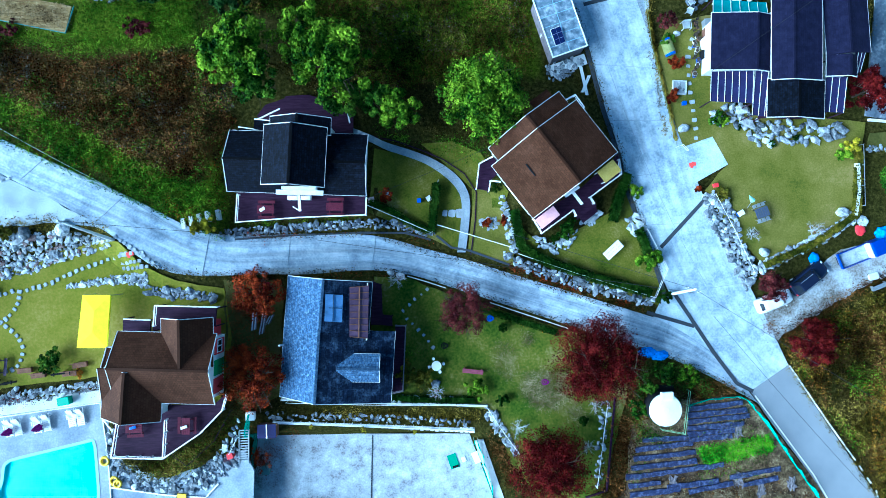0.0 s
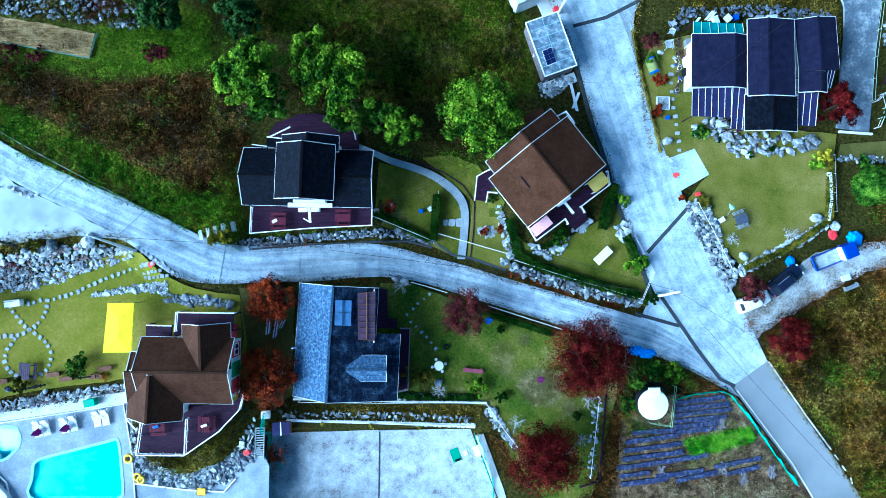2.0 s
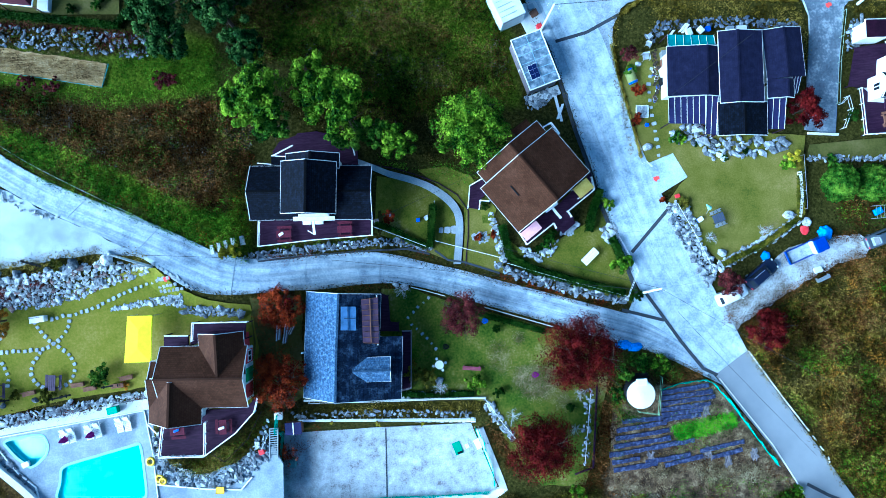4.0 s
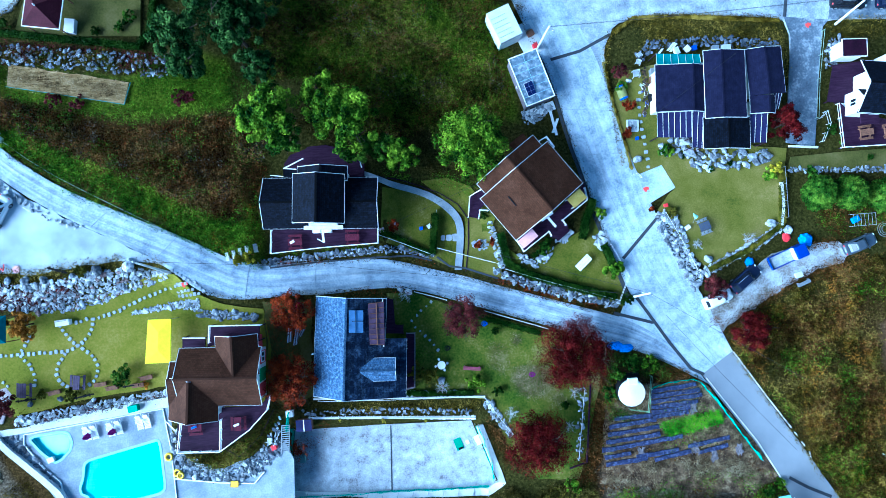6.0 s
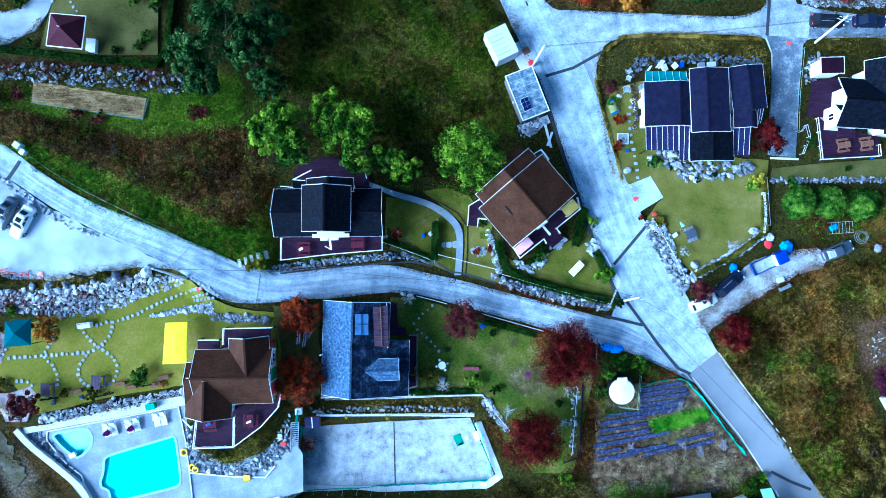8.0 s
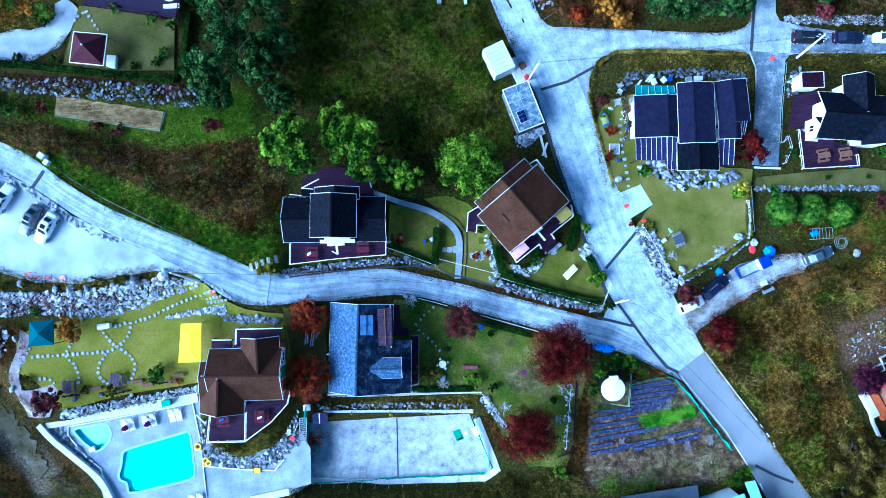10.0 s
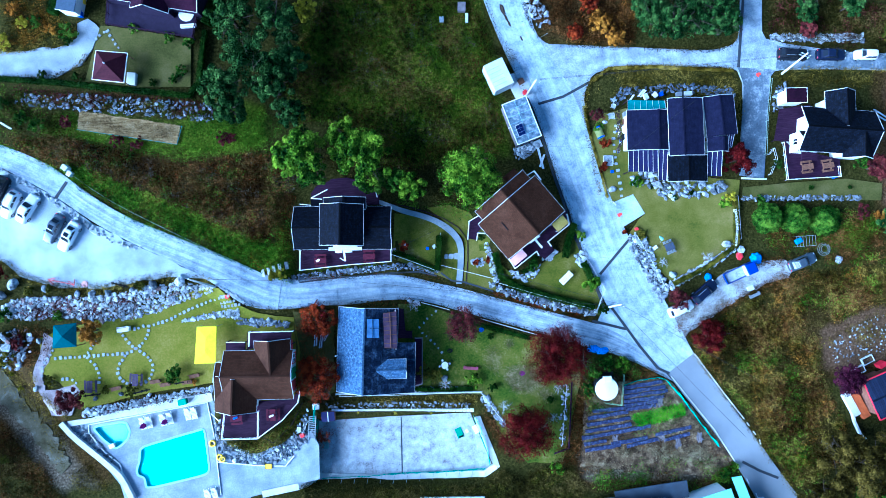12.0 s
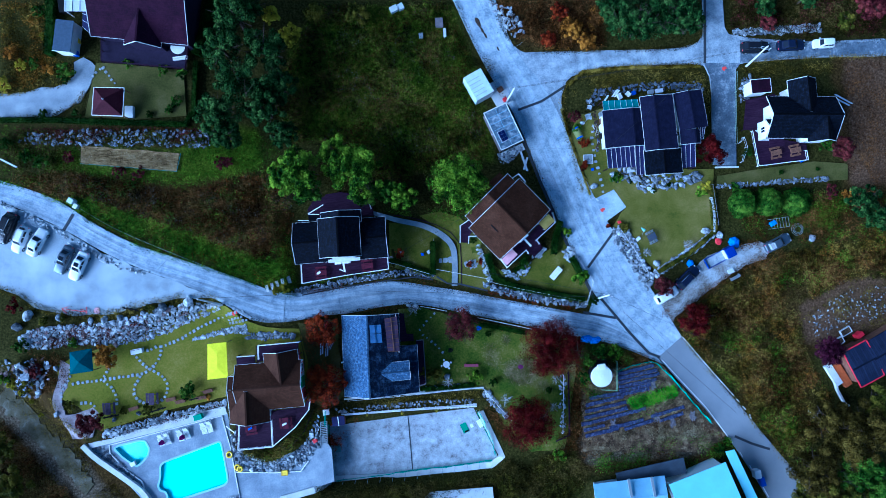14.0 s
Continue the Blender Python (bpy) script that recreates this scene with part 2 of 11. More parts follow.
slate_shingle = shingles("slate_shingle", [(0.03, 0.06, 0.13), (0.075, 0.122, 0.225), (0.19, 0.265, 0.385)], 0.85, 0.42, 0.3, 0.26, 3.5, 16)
# slate for the slopes turned from the sun: streakier, with shade in its colour
slate_dark_shaded = shingles("slate_dark_shaded", [(0.004, 0.007, 0.018), (0.013, 0.02, 0.045), (0.075, 0.105, 0.17)], 0.75, 0.5, 1.6, 0.42, 1.1, 5)
purple_sheet = shingles("purple_sheet", [(0.007, 0.007, 0.020), (0.011, 0.0106, 0.030), (0.0165, 0.0158, 0.041)], 0.7, 0.2, 0.5, 0.25, 1.5, 12)
maroon_shingle = shingles("maroon_shingle", [(0.035, 0.008, 0.014), (0.06, 0.014, 0.022)], 0.75, 0.2)
white_paint = plain("white_paint", (0.78, 0.78, 0.78), 0.5, vary=0.05)
trim_white = plain("trim_white", (0.60, 0.61, 0.62), 0.6, vary=0.12)
cream_wall = plain("cream_wall", (0.72, 0.71, 0.68), 0.8, vary=0.06)
dark_wall = plain("dark_wall", (0.022, 0.016, 0.035), 0.7, vary=0.2)
maroon_dark = shingles("maroon_dark", [(0.010, 0.003, 0.010), (0.020, 0.005, 0.016), (0.03, 0.008, 0.021)], 0.85, 0.2)
red_wall = plain("red_wall", (0.45, 0.05, 0.06), 0.7)
green_wall = plain("green_wall", (0.02, 0.26, 0.08), 0.7)
blue_paint = plain("blue_paint", (0.03, 0.12, 0.55), 0.5)
deck_wood = material("deck_wood", [(0.012, 0.005, 0.014), (0.022, 0.009, 0.023), (0.036, 0.016, 0.034)], 0.8, 0.65, 0.2, 9, stretch=(1, 6, 1))
red_wood = plain("red_wood", (0.075, 0.014, 0.028), 0.6, vary=0.3)
grey_wood = plain("grey_wood", (0.16, 0.14, 0.15), 0.8, vary=0.3)
brown_wood = plain("brown_wood", (0.16, 0.08, 0.05), 0.7, vary=0.3)
bark = material("bark", [(0.028, 0.02, 0.014), (0.08, 0.06, 0.045)], 3, 0.9, 0.4, 20)
pale_bark = material("pale_bark", [(0.30, 0.31, 0.32), (0.42, 0.42, 0.42)], 3, 0.9, 0.3, 20)
stone_grey = material("stone_grey", [(0.05, 0.055, 0.065), (0.18, 0.192, 0.215), (0.44, 0.46, 0.48)], 1.6, 0.9, 0.8, 7, random_value=0.5)
stone_rust = material("stone_rust", [(0.05, 0.03, 0.028), (0.15, 0.105, 0.10), (0.36, 0.30, 0.285)], 1.6, 0.9, 0.8, 7, random_value=0.4)
stone_pale = material("stone_pale", [(0.09, 0.095, 0.11), (0.35, 0.365, 0.385), (0.60, 0.615, 0.63)], 1.6, 0.9, 0.8, 6, random_value=0.42)
stone_dark = material("stone_dark", [(0.03, 0.034, 0.045), (0.10, 0.113, 0.14), (0.27, 0.29, 0.32)], 1.1, 0.9, 0.6, 5, random_value=0.45)
paving_stone = material("paving_stone", [(0.24, 0.255, 0.28), (0.39, 0.41, 0.43)], 1.5, 0.85, 0.3, 9, random_value=0.2)
glass_dark = plain("glass_dark", (0.012, 0.015, 0.022), 0.12, vary=0.1)
glass_violet = plain("glass_violet", (0.022, 0.020, 0.068), 0.25, vary=0.35, scale=0.6)
glass_rose = plain("glass_rose", (0.10, 0.06, 0.10), 0.25, vary=0.4, scale=0.6)
glass_green = plain("glass_green", (0.02, 0.20, 0.20), 0.3, vary=0.3)
glass_blue = plain("glass_blue", (0.12, 0.20, 0.38), 0.2, vary=0.4, scale=0.8)
yellow_tarp = plain("yellow_tarp", (0.85, 0.80, 0.0), 0.6, vary=0.08)
teal_canvas = plain("teal_canvas", (0.006, 0.06, 0.075), 0.75, vary=0.2)
blue_tarp = plain("blue_tarp", (0.02, 0.22, 0.75), 0.45, vary=0.35, scale=3)
edging_sage = plain("edging_sage", (0.10, 0.24, 0.21), 0.7, vary=0.3, scale=1.5)
net_green = plain("net_green", (0.03, 0.42, 0.28), 0.7, vary=0.35, scale=1.5)
plastic_green = plain("plastic_green", (0.02, 0.28, 0.15), 0.5)
plastic_white = plain("plastic_white", (0.8, 0.8, 0.8), 0.4, vary=0.05)
plastic_red = plain("plastic_red", (0.6, 0.03, 0.04), 0.45)
plastic_blue = plain("plastic_blue", (0.02, 0.08, 0.5), 0.4)
plastic_yellow = plain("plastic_yellow", (0.85, 0.6, 0.02), 0.45)
plastic_orange = plain("plastic_orange", (0.85, 0.22, 0.02), 0.45)
purple_cloth = plain("purple_cloth", (0.16, 0.01, 0.14), 0.8, vary=0.3)
mulch_film = material("mulch_film", [(0.008, 0.009, 0.026), (0.028, 0.032, 0.085), (0.15, 0.16, 0.28)], 3.0, 0.45, 1.0, 9)
metal_grey = plain("metal_grey", (0.42, 0.44, 0.46), 0.4, 0.6)
metal_white = plain("metal_white", (0.66, 0.68, 0.70), 0.45, 0.1, vary=0.06)
pole_concrete = plain("pole_concrete", (0.62, 0.62, 0.61), 0.8)
rubber = plain("rubber", (0.012, 0.012, 0.013), 0.8)
cable_black = plain("cable_black", (0.03, 0.03, 0.035), 0.6)
cyan_roof = plain("cyan_roof", (0.34, 0.66, 0.72), 0.5, 0.1, vary=0.08, scale=0.4)
blue_roof = plain("blue_roof", (0.28, 0.45, 0.60), 0.5, 0.1, vary=0.15, scale=0.4)
grey_roof = plain("grey_roof", (0.05, 0.06, 0.08), 0.6, vary=0.25, scale=0.5)
solar_cell = plain("solar_cell", (0.008, 0.012, 0.06), 0.2)
red_trim = plain("red_trim", (0.55, 0.015, 0.04), 0.5)
orange_wood = plain("orange_wood", (0.40, 0.10, 0.03), 0.6, vary=0.25)
pink_cloth = plain("pink_cloth", (0.70, 0.38, 0.42), 0.7)
pool_tile = plain("pool_tile", (0.20, 0.71, 0.74), 0.4, vary=0.12, scale=0.35)
pool_edge = plain("pool_edge", (0.42, 0.66, 0.66), 0.6, vary=0.08)
container_white = plain("container_white", (0.62, 0.70, 0.72), 0.5, vary=0.14, scale=0.9)
water = bpy.data.materials.new("pool_water")
water.use_nodes = True
wb = water.node_tree.nodes["Principled BSDF"]
wb.inputs["Base Color"].default_value = (0.92, 1.0, 1.0, 1)
wb.inputs["Transmission Weight"].default_value, wb.inputs["Roughness"].default_value, wb.inputs["IOR"].default_value = 1.0, 0.03, 1.33

leaf_green = foliage("leaf_green", [(0.004, 0.016, 0.001), (0.06, 0.118, 0.003), (0.24, 0.34, 0.012)])
leaf_mid = foliage("leaf_mid", [(0.004, 0.014, 0.001), (0.036, 0.084, 0.005), (0.12, 0.19, 0.012)])
leaf_pine = foliage("leaf_pine", [(0.003, 0.010, 0.002), (0.022, 0.052, 0.009), (0.085, 0.14, 0.028)])
leaf_olive = foliage("leaf_olive", [(0.02, 0.025, 0.002), (0.07, 0.07, 0.006), (0.16, 0.13, 0.012)])
leaf_bright = foliage("leaf_bright", [(0.035, 0.12, 0.002), (0.12, 0.32, 0.004), (0.24, 0.46, 0.008)])
leaf_yellow = foliage("leaf_yellow", [(0.12, 0.11, 0.006), (0.35, 0.30, 0.01), (0.55, 0.45, 0.02)])
leaf_red = foliage("leaf_red", [(0.010, 0.001, 0.001), (0.05, 0.003, 0.004), (0.12, 0.010, 0.008)])
leaf_wine = foliage("leaf_wine", [(0.014, 0.003, 0.004), (0.065, 0.012, 0.014), (0.16, 0.034, 0.03)])
leaf_rust = foliage("leaf_rust", [(0.022, 0.003, 0.002), (0.14, 0.018, 0.005), (0.34, 0.055, 0.01)])
leaf_orange = foliage("leaf_orange", [(0.05, 0.022, 0.003), (0.25, 0.10, 0.008), (0.5, 0.23, 0.02)])
stalk_grey = foliage("stalk_grey", [(0.010, 0.008, 0.006), (0.05, 0.042, 0.032), (0.19, 0.165, 0.13)], 0.85)
worn_straw = foliage("worn_straw", [(0.10, 0.075, 0.035), (0.24, 0.19, 0.10), (0.42, 0.34, 0.21)], 0.9)
leaf_purple = foliage("leaf_purple", [(0.010, 0.002, 0.006), (0.036, 0.006, 0.018), (0.085, 0.016, 0.036)])
leaf_umber = foliage("leaf_umber", [(0.008, 0.006, 0.001), (0.040, 0.030, 0.004), (0.125, 0.088, 0.013)])
leaf_hedge = foliage("leaf_hedge", [(0.005, 0.014, 0.001), (0.013, 0.033, 0.002), (0.03, 0.056, 0.005)])
weed_dark = foliage("weed_dark", [(0.006, 0.006, 0.001), (0.036, 0.029, 0.004), (0.13, 0.095, 0.022)], 0.8, 0.2)
weed_brown = foliage("weed_brown", [(0.010, 0.004, 0.001), (0.072, 0.029, 0.006), (0.22, 0.105, 0.028)], 0.8, 0.2)
weed_green = foliage("weed_green", [(0.010, 0.032, 0.001), (0.072, 0.15, 0.003), (0.24, 0.34, 0.012)], 0.8, 0.2)
weed_field = foliage("weed_field", [(0.010, 0.021, 0.001), (0.060, 0.098, 0.002), (0.20, 0.205, 0.014)], 0.8, 0.2)
weed_olive = foliage("weed_olive", [(0.018, 0.012, 0.001), (0.115, 0.084, 0.007), (0.33, 0.245, 0.04)], 0.8, 0.2)

LEVEL = {}


def thing(name, x, y, z, label, category, group="", kind=""):
    """An empty at the base of a thing; its parts are given in world coordinates."""
    ob = new(name)
    ob.location = (x, y, z)
    LEVEL[ob] = Vector((x, y, z))
    return tagged(ob, label, category, group, kind)


def part(name, bm, mat, parent=None, label="", smooth=False):
    """One mesh under a thing or a part, given in world coordinates."""
    me = bpy.data.meshes.new(name)
    if parent is not None:
        bm.transform(Matrix.Translation(-LEVEL[parent]))
    bm.to_mesh(me)
    bm.free()
    me.materials.append(mat)
    if smooth:
        me.polygons.foreach_set("use_smooth", [True] * len(me.polygons))
    ob = new(name, me)
    if parent is not None:
        ob.parent = parent
        LEVEL[ob] = LEVEL[parent]
    else:
        LEVEL[ob] = Vector((0, 0, 0))
    if label:
        ob["label"] = label
    return ob


def add_box(bm, x0, y0, z0, x1, y1, z1, m=None):
    """A box between two corners, turned by m."""
    vs = [bm.verts.new((x, y, z)) for z in (z0, z1) for y in (y0, y1) for x in (x0, x1)]
    for f in ((0, 2, 3, 1), (4, 5, 7, 6), (0, 1, 5, 4), (2, 6, 7, 3), (0, 4, 6, 2), (1, 3, 7, 5)):
        bm.faces.new([vs[i] for i in f])
    if m is not None:
        for v in vs:
            v.co = m @ v.co
    return vs


def box(x0, y0, z0, x1, y1, z1, m=None, bevel=0.0):
    bm = bmesh.new()
    add_box(bm, x0, y0, z0, x1, y1, z1, m)
    if bevel:
        bmesh.ops.bevel(bm, geom=bm.edges[:], offset=bevel, segments=2, affect="EDGES", profile=0.6)
    return bm


def beam(a, b, w, h=None):
    """A bar of rectangular section from a to b."""
    a, b = Vector(a), Vector(b)
    d = b - a
    m = Matrix.Translation(a) @ d.to_track_quat("X", "Z").to_matrix().to_4x4()
    h = w if h is None else h
    return box(0, -w / 2, -h / 2, d.length, w / 2, h / 2, m)


def tube(a, b, r0, r1=None, n=8):
    a, b = Vector(a), Vector(b)
    d = b - a
    r1 = r0 if r1 is None else r1
    m = Matrix.Translation(a) @ d.to_track_quat("Z", "Y").to_matrix().to_4x4()
    bm = bmesh.new()
    lo = [bm.verts.new(m @ Vector((r0 * math.cos(k * math.tau / n), r0 * math.sin(k * math.tau / n), 0))) for k in range(n)]
    hi = [bm.verts.new(m @ Vector((r1 * math.cos(k * math.tau / n), r1 * math.sin(k * math.tau / n), d.length))) for k in range(n)]
    for k in range(n):
        bm.faces.new((lo[k], lo[(k + 1) % n], hi[(k + 1) % n], hi[k]))
    bm.faces.new(lo[::-1])
    bm.faces.new(hi)
    return bm


def join(*bms):
    out = bms[0]
    for b in bms[1:]:
        me = bpy.data.meshes.new("tmp")
        b.to_mesh(me)
        b.free()
        out.from_mesh(me)
        bpy.data.meshes.remove(me)
    return out


def densify(pts, step, closed=False):
    out = []
    n = len(pts)
    for i in range(n if closed else n - 1):
        (ax, ay), (bx, by) = pts[i], pts[(i + 1) % n]
        k = max(1, int(math.hypot(bx - ax, by - ay) / step))
        for j in range(k):
            out.append((ax + (bx - ax) * j / k, ay + (by - ay) * j / k))
    if not closed:
        out.append(tuple(pts[-1]))
    return out


def rounded(pts, times=2):
    """Corner cutting, ends kept."""
    for _ in range(times):
        q = [pts[0]]
        for a, b in zip(pts, pts[1:]):
            q += [(a[0] * 0.75 + b[0] * 0.25, a[1] * 0.75 + b[1] * 0.25), (a[0] * 0.25 + b[0] * 0.75, a[1] * 0.25 + b[1] * 0.75)]
        pts = q + [pts[-1]]
    return pts


def ribbon(pts, w, base, top, step=1.0, level=None):
    """A band of width w along a line, from base to top above the land (or above a level)."""
    pts = densify(pts, step)
    bm = bmesh.new()
    rows = []
    for i, (x, y) in enumerate(pts):
        ax, ay = pts[max(0, i - 1)]
        bx, by = pts[min(len(pts) - 1, i + 1)]
        d = math.hypot(bx - ax, by - ay) or 1
        nx, ny = -(by - ay) / d * w / 2, (bx - ax) / d * w / 2
        z = height(x, y) if level is None else level
        rows.append([bm.verts.new((x + sx * nx, y + sx * ny, z + dz)) for sx, dz in ((1, base), (1, top), (-1, top), (-1, base))])
    for a, b in zip(rows, rows[1:]):
        for k in range(4):
            bm.faces.new((a[k], a[(k + 1) % 4], b[(k + 1) % 4], b[k]))
    bm.faces.new(rows[0][::-1])
    bm.faces.new(rows[-1])
    bmesh.ops.recalc_face_normals(bm, faces=bm.faces)
    return bm


def strip(name, left, right, mat, lift, step=1.2, drop=0.3, label=""):
    """A road between two edges; carries u across and v along in metres."""
    def even(p, k):
        p = rounded(p, 2)
        s = [0]
        for a, b in zip(p, p[1:]):
            s.append(s[-1] + math.hypot(b[0] - a[0], b[1] - a[1]))
        return [(np.interp(s[-1] * i / k, s, [q[0] for q in p]), np.interp(s[-1] * i / k, s, [q[1] for q in p])) for i in range(k + 1)]
    total = sum(math.dist(a, b) for a, b in zip(left, left[1:]))
    k, c = int(total / step), 6
    L, R = even(left, k), even(right, k)
    bm = bmesh.new()
    layer = bm.loops.layers.uv.new("UVMap")
    grid, info = [], {}
    for i, (a, b) in enumerate(zip(L, R)):
        wdt = math.dist(a, b)
        row = []
        for j in range(-1, c + 2):
            u = min(1, max(0, j / c))
            x, y = a[0] + (b[0] - a[0]) * u, a[1] + (b[1] - a[1]) * u
            v = bm.verts.new((x, y, height(x, y) + lift - (drop if j in (-1, c + 1) else 0)))
            info[v] = (u * wdt, i * step)
            row.append(v)
        grid.append(row)
    for p, q in zip(grid, grid[1:]):
        for j in range(len(p) - 1):
            f = bm.faces.new((p[j], p[j + 1], q[j + 1], q[j]))
            for lp in f.loops:
                lp[layer].uv = info[lp.vert]
    bmesh.ops.recalc_face_normals(bm, faces=bm.faces)
    return tagged(part(name, bm, mat), label, "road", kind="structure")


def sheet(name, poly, mat, lift, step=1.2, jag=0.0, drop=0.25, seed=1, label="", category="", level=None, holes=()):
    """A sheet laid over the land inside an outline, with a skirt that gives it thickness."""
    from mathutils.geometry import delaunay_2d_cdt
    rnd = random.Random(seed)
    edge = []
    for x, y in densify(poly, step, True):
        edge.append(Vector((x + rnd.uniform(-jag, jag), y + rnd.uniform(-jag, jag))))
    pts = list(edge)
    flat = [(p.x, p.y) for p in edge]
    n = len(edge)
    cons = [(i, (i + 1) % n) for i in range(n)]
    for h in holes:
        o = len(pts)
        pts += [Vector(p) for p in h]
        cons += [(o + i, o + (i + 1) % len(h)) for i in range(len(h))]
    x0, x1 = min(p.x for p in edge), max(p.x for p in edge)
    y0, y1 = min(p.y for p in edge), max(p.y for p in edge)
    X, Y = np.meshgrid(np.arange(x0 + 0.37 * step, x1, step), np.arange(y0 + 0.41 * step, y1, step))
    ok = inside_many(list(poly), X, Y) > step * 0.5
    pts += [Vector((x, y)) for x, y in zip(X[ok], Y[ok])]
    vs, es, fs, _, _, _ = delaunay_2d_cdt(pts, cons, [], 1, 1e-4)
    bm = bmesh.new()
    bv = [bm.verts.new((v.x, v.y, (height(v.x, v.y) if level is None else level) + lift)) for v in vs]
    for f in fs:
        cx, cy = sum(vs[i].x for i in f) / len(f), sum(vs[i].y for i in f) / len(f)
        if any(inside(h, cx, cy) > 0 for h in holes):
            continue
        bm.faces.new([bv[i] for i in f])
    rim = [e for e in bm.edges if len(e.link_faces) == 1]
    ext = bmesh.ops.extrude_edge_only(bm, edges=rim)
    for v in [g for g in ext["geom"] if isinstance(g, bmesh.types.BMVert)]:
        v.co.z -= drop
    bmesh.ops.delete(bm, geom=[v for v in bm.verts if not v.link_faces], context="VERTS")
    bmesh.ops.recalc_face_normals(bm, faces=bm.faces)
    return tagged(part(name, bm, mat), label, category, kind="structure")


# ---- plants ----
def leaf_mesh(name, centres, normals, sizes, mat, rnd, aspect=0.6):
    """Many four-cornered leaves in one mesh, by centre, facing and size."""
    n = len(centres)
    ref = rnd.normal(size=(n, 3))
    u = np.cross(normals, ref)
    u /= np.linalg.norm(u, axis=1, keepdims=True) + 1e-9
    v = np.cross(normals, u)
    v /= np.linalg.norm(v, axis=1, keepdims=True) + 1e-9
    s = sizes[:, None]
    bend = normals * s * 0.18
    co = np.stack([centres - u * s, centres - v * s * aspect + bend, centres + u * s, centres + v * s * aspect + bend], 1).reshape(-1, 3)
    me = bpy.data.meshes.new(name)
    me.vertices.add(4 * n)
    me.vertices.foreach_set("co", co.ravel())
    me.loops.add(4 * n)
    me.loops.foreach_set("vertex_index", np.arange(4 * n))
    me.polygons.add(n)
    me.polygons.foreach_set("loop_start", np.arange(n) * 4)
    me.polygons.foreach_set("loop_total", np.full(n, 4))
    me.update(calc_edges=True)
    me.materials.append(mat)
    return me


def crown_points(rnd, n, r, h, lobes, spread=0.62, fill=0.35):
    """Leaf places on the outside of many lobes inside an ellipsoid of radius r and height h."""
    ang = rnd.uniform(0, math.tau, lobes)
    el = np.arcsin(rnd.uniform(-0.25, 1.0, lobes))
    rad = spread * rnd.uniform(0.4, 1.22, lobes)
    c = np.stack([np.cos(ang) * np.cos(el) * rad * r, np.sin(ang) * np.cos(el) * rad * r, np.sin(el) * rad * h / 2], 1)
    lr = rnd.uniform(0.10, 0.21, lobes)
    k = rnd.integers(0, lobes, n)
    d = rnd.normal(size=(n, 3))
    d /= np.linalg.norm(d, axis=1, keepdims=True)
    d[:, 2] = np.abs(d[:, 2]) * np.sign(rnd.uniform(-0.3, 1, n))
    q = rnd.uniform(0.6, 1.08, n)[:, None]
    p = c[k] + d * q * lr[k][:, None] * np.array([r, r, h / 2])
    nrm = d * 0.9 + rnd.normal(size=(n, 3)) * 0.55 + np.array([0, 0, 0.35])
    nrm /= np.linalg.norm(nrm, axis=1, keepdims=True)
    return p, nrm


TREE_SEED = [10]


def tree(x, y, r, tall, mat, label, category="tree", n=5000, leaf=0.2, lobes=26, name="tree", low=0.25, bark_mat=None, bare=0, z=None, fill=0.62):
    """A tapered trunk with limbs and a crown of leaves. low: where the crown begins, as a share of the height."""
    TREE_SEED[0] += 1
    rnd = np.random.default_rng(TREE_SEED[0])
    n, leaf, lobes = int(n * 1.8), leaf * 0.72, int(lobes * 2.4)
    z = height(x, y) if z is None else z
    root = thing(name, x, y, z, label, category)
    tr = max(0.05, tall * 0.022)
    bm = tube((x, y, z - 0.2), (x + rnd.uniform(-0.2, 0.2), y + rnd.uniform(-0.2, 0.2), z + tall * 0.75), tr * 1.5, tr * 0.45, 8)
    limbs = []
    for i in range(7 + bare):
        a = i * 2.4 + rnd.uniform(-0.4, 0.4)
        h0 = z + tall * rnd.uniform(0.2, 0.6)
        e = (x + math.cos(a) * r * rnd.uniform(0.55, 0.95), y + math.sin(a) * r * rnd.uniform(0.55, 0.95), min(z + tall * 0.93, h0 + tall * rnd.uniform(0.1, 0.35)))
        limbs.append(tube((x, y, h0), e, tr * 0.55, tr * 0.12, 5))
        for _ in range(2 + bare // 4):
            u = rnd.uniform(0.4, 0.8)
            m0 = [p + (q - p) * u for p, q in zip((x, y, h0), e)]
            limbs.append(tube(m0, (m0[0] + rnd.uniform(-0.4, 0.4) * r, m0[1] + rnd.uniform(-0.4, 0.4) * r, m0[2] + tall * rnd.uniform(0.02, 0.14)), tr * 0.25, tr * 0.06, 4))
    part("trunk", join(bm, *limbs), bark_mat or bark, root)
    if n:
        ch = tall * (1 - low)
        p, nrm = crown_points(rnd, n, r, ch, lobes, fill)
        p[:, 2] += tall * low + ch * 0.42
        p[:, 2] = np.maximum(p[:, 2], 0.1)
        me = leaf_mesh("crown", p, nrm, leaf * rnd.uniform(0.55, 1.3, n), mat, rnd)
        ob = new("crown", me)
        ob.parent = root
    return root


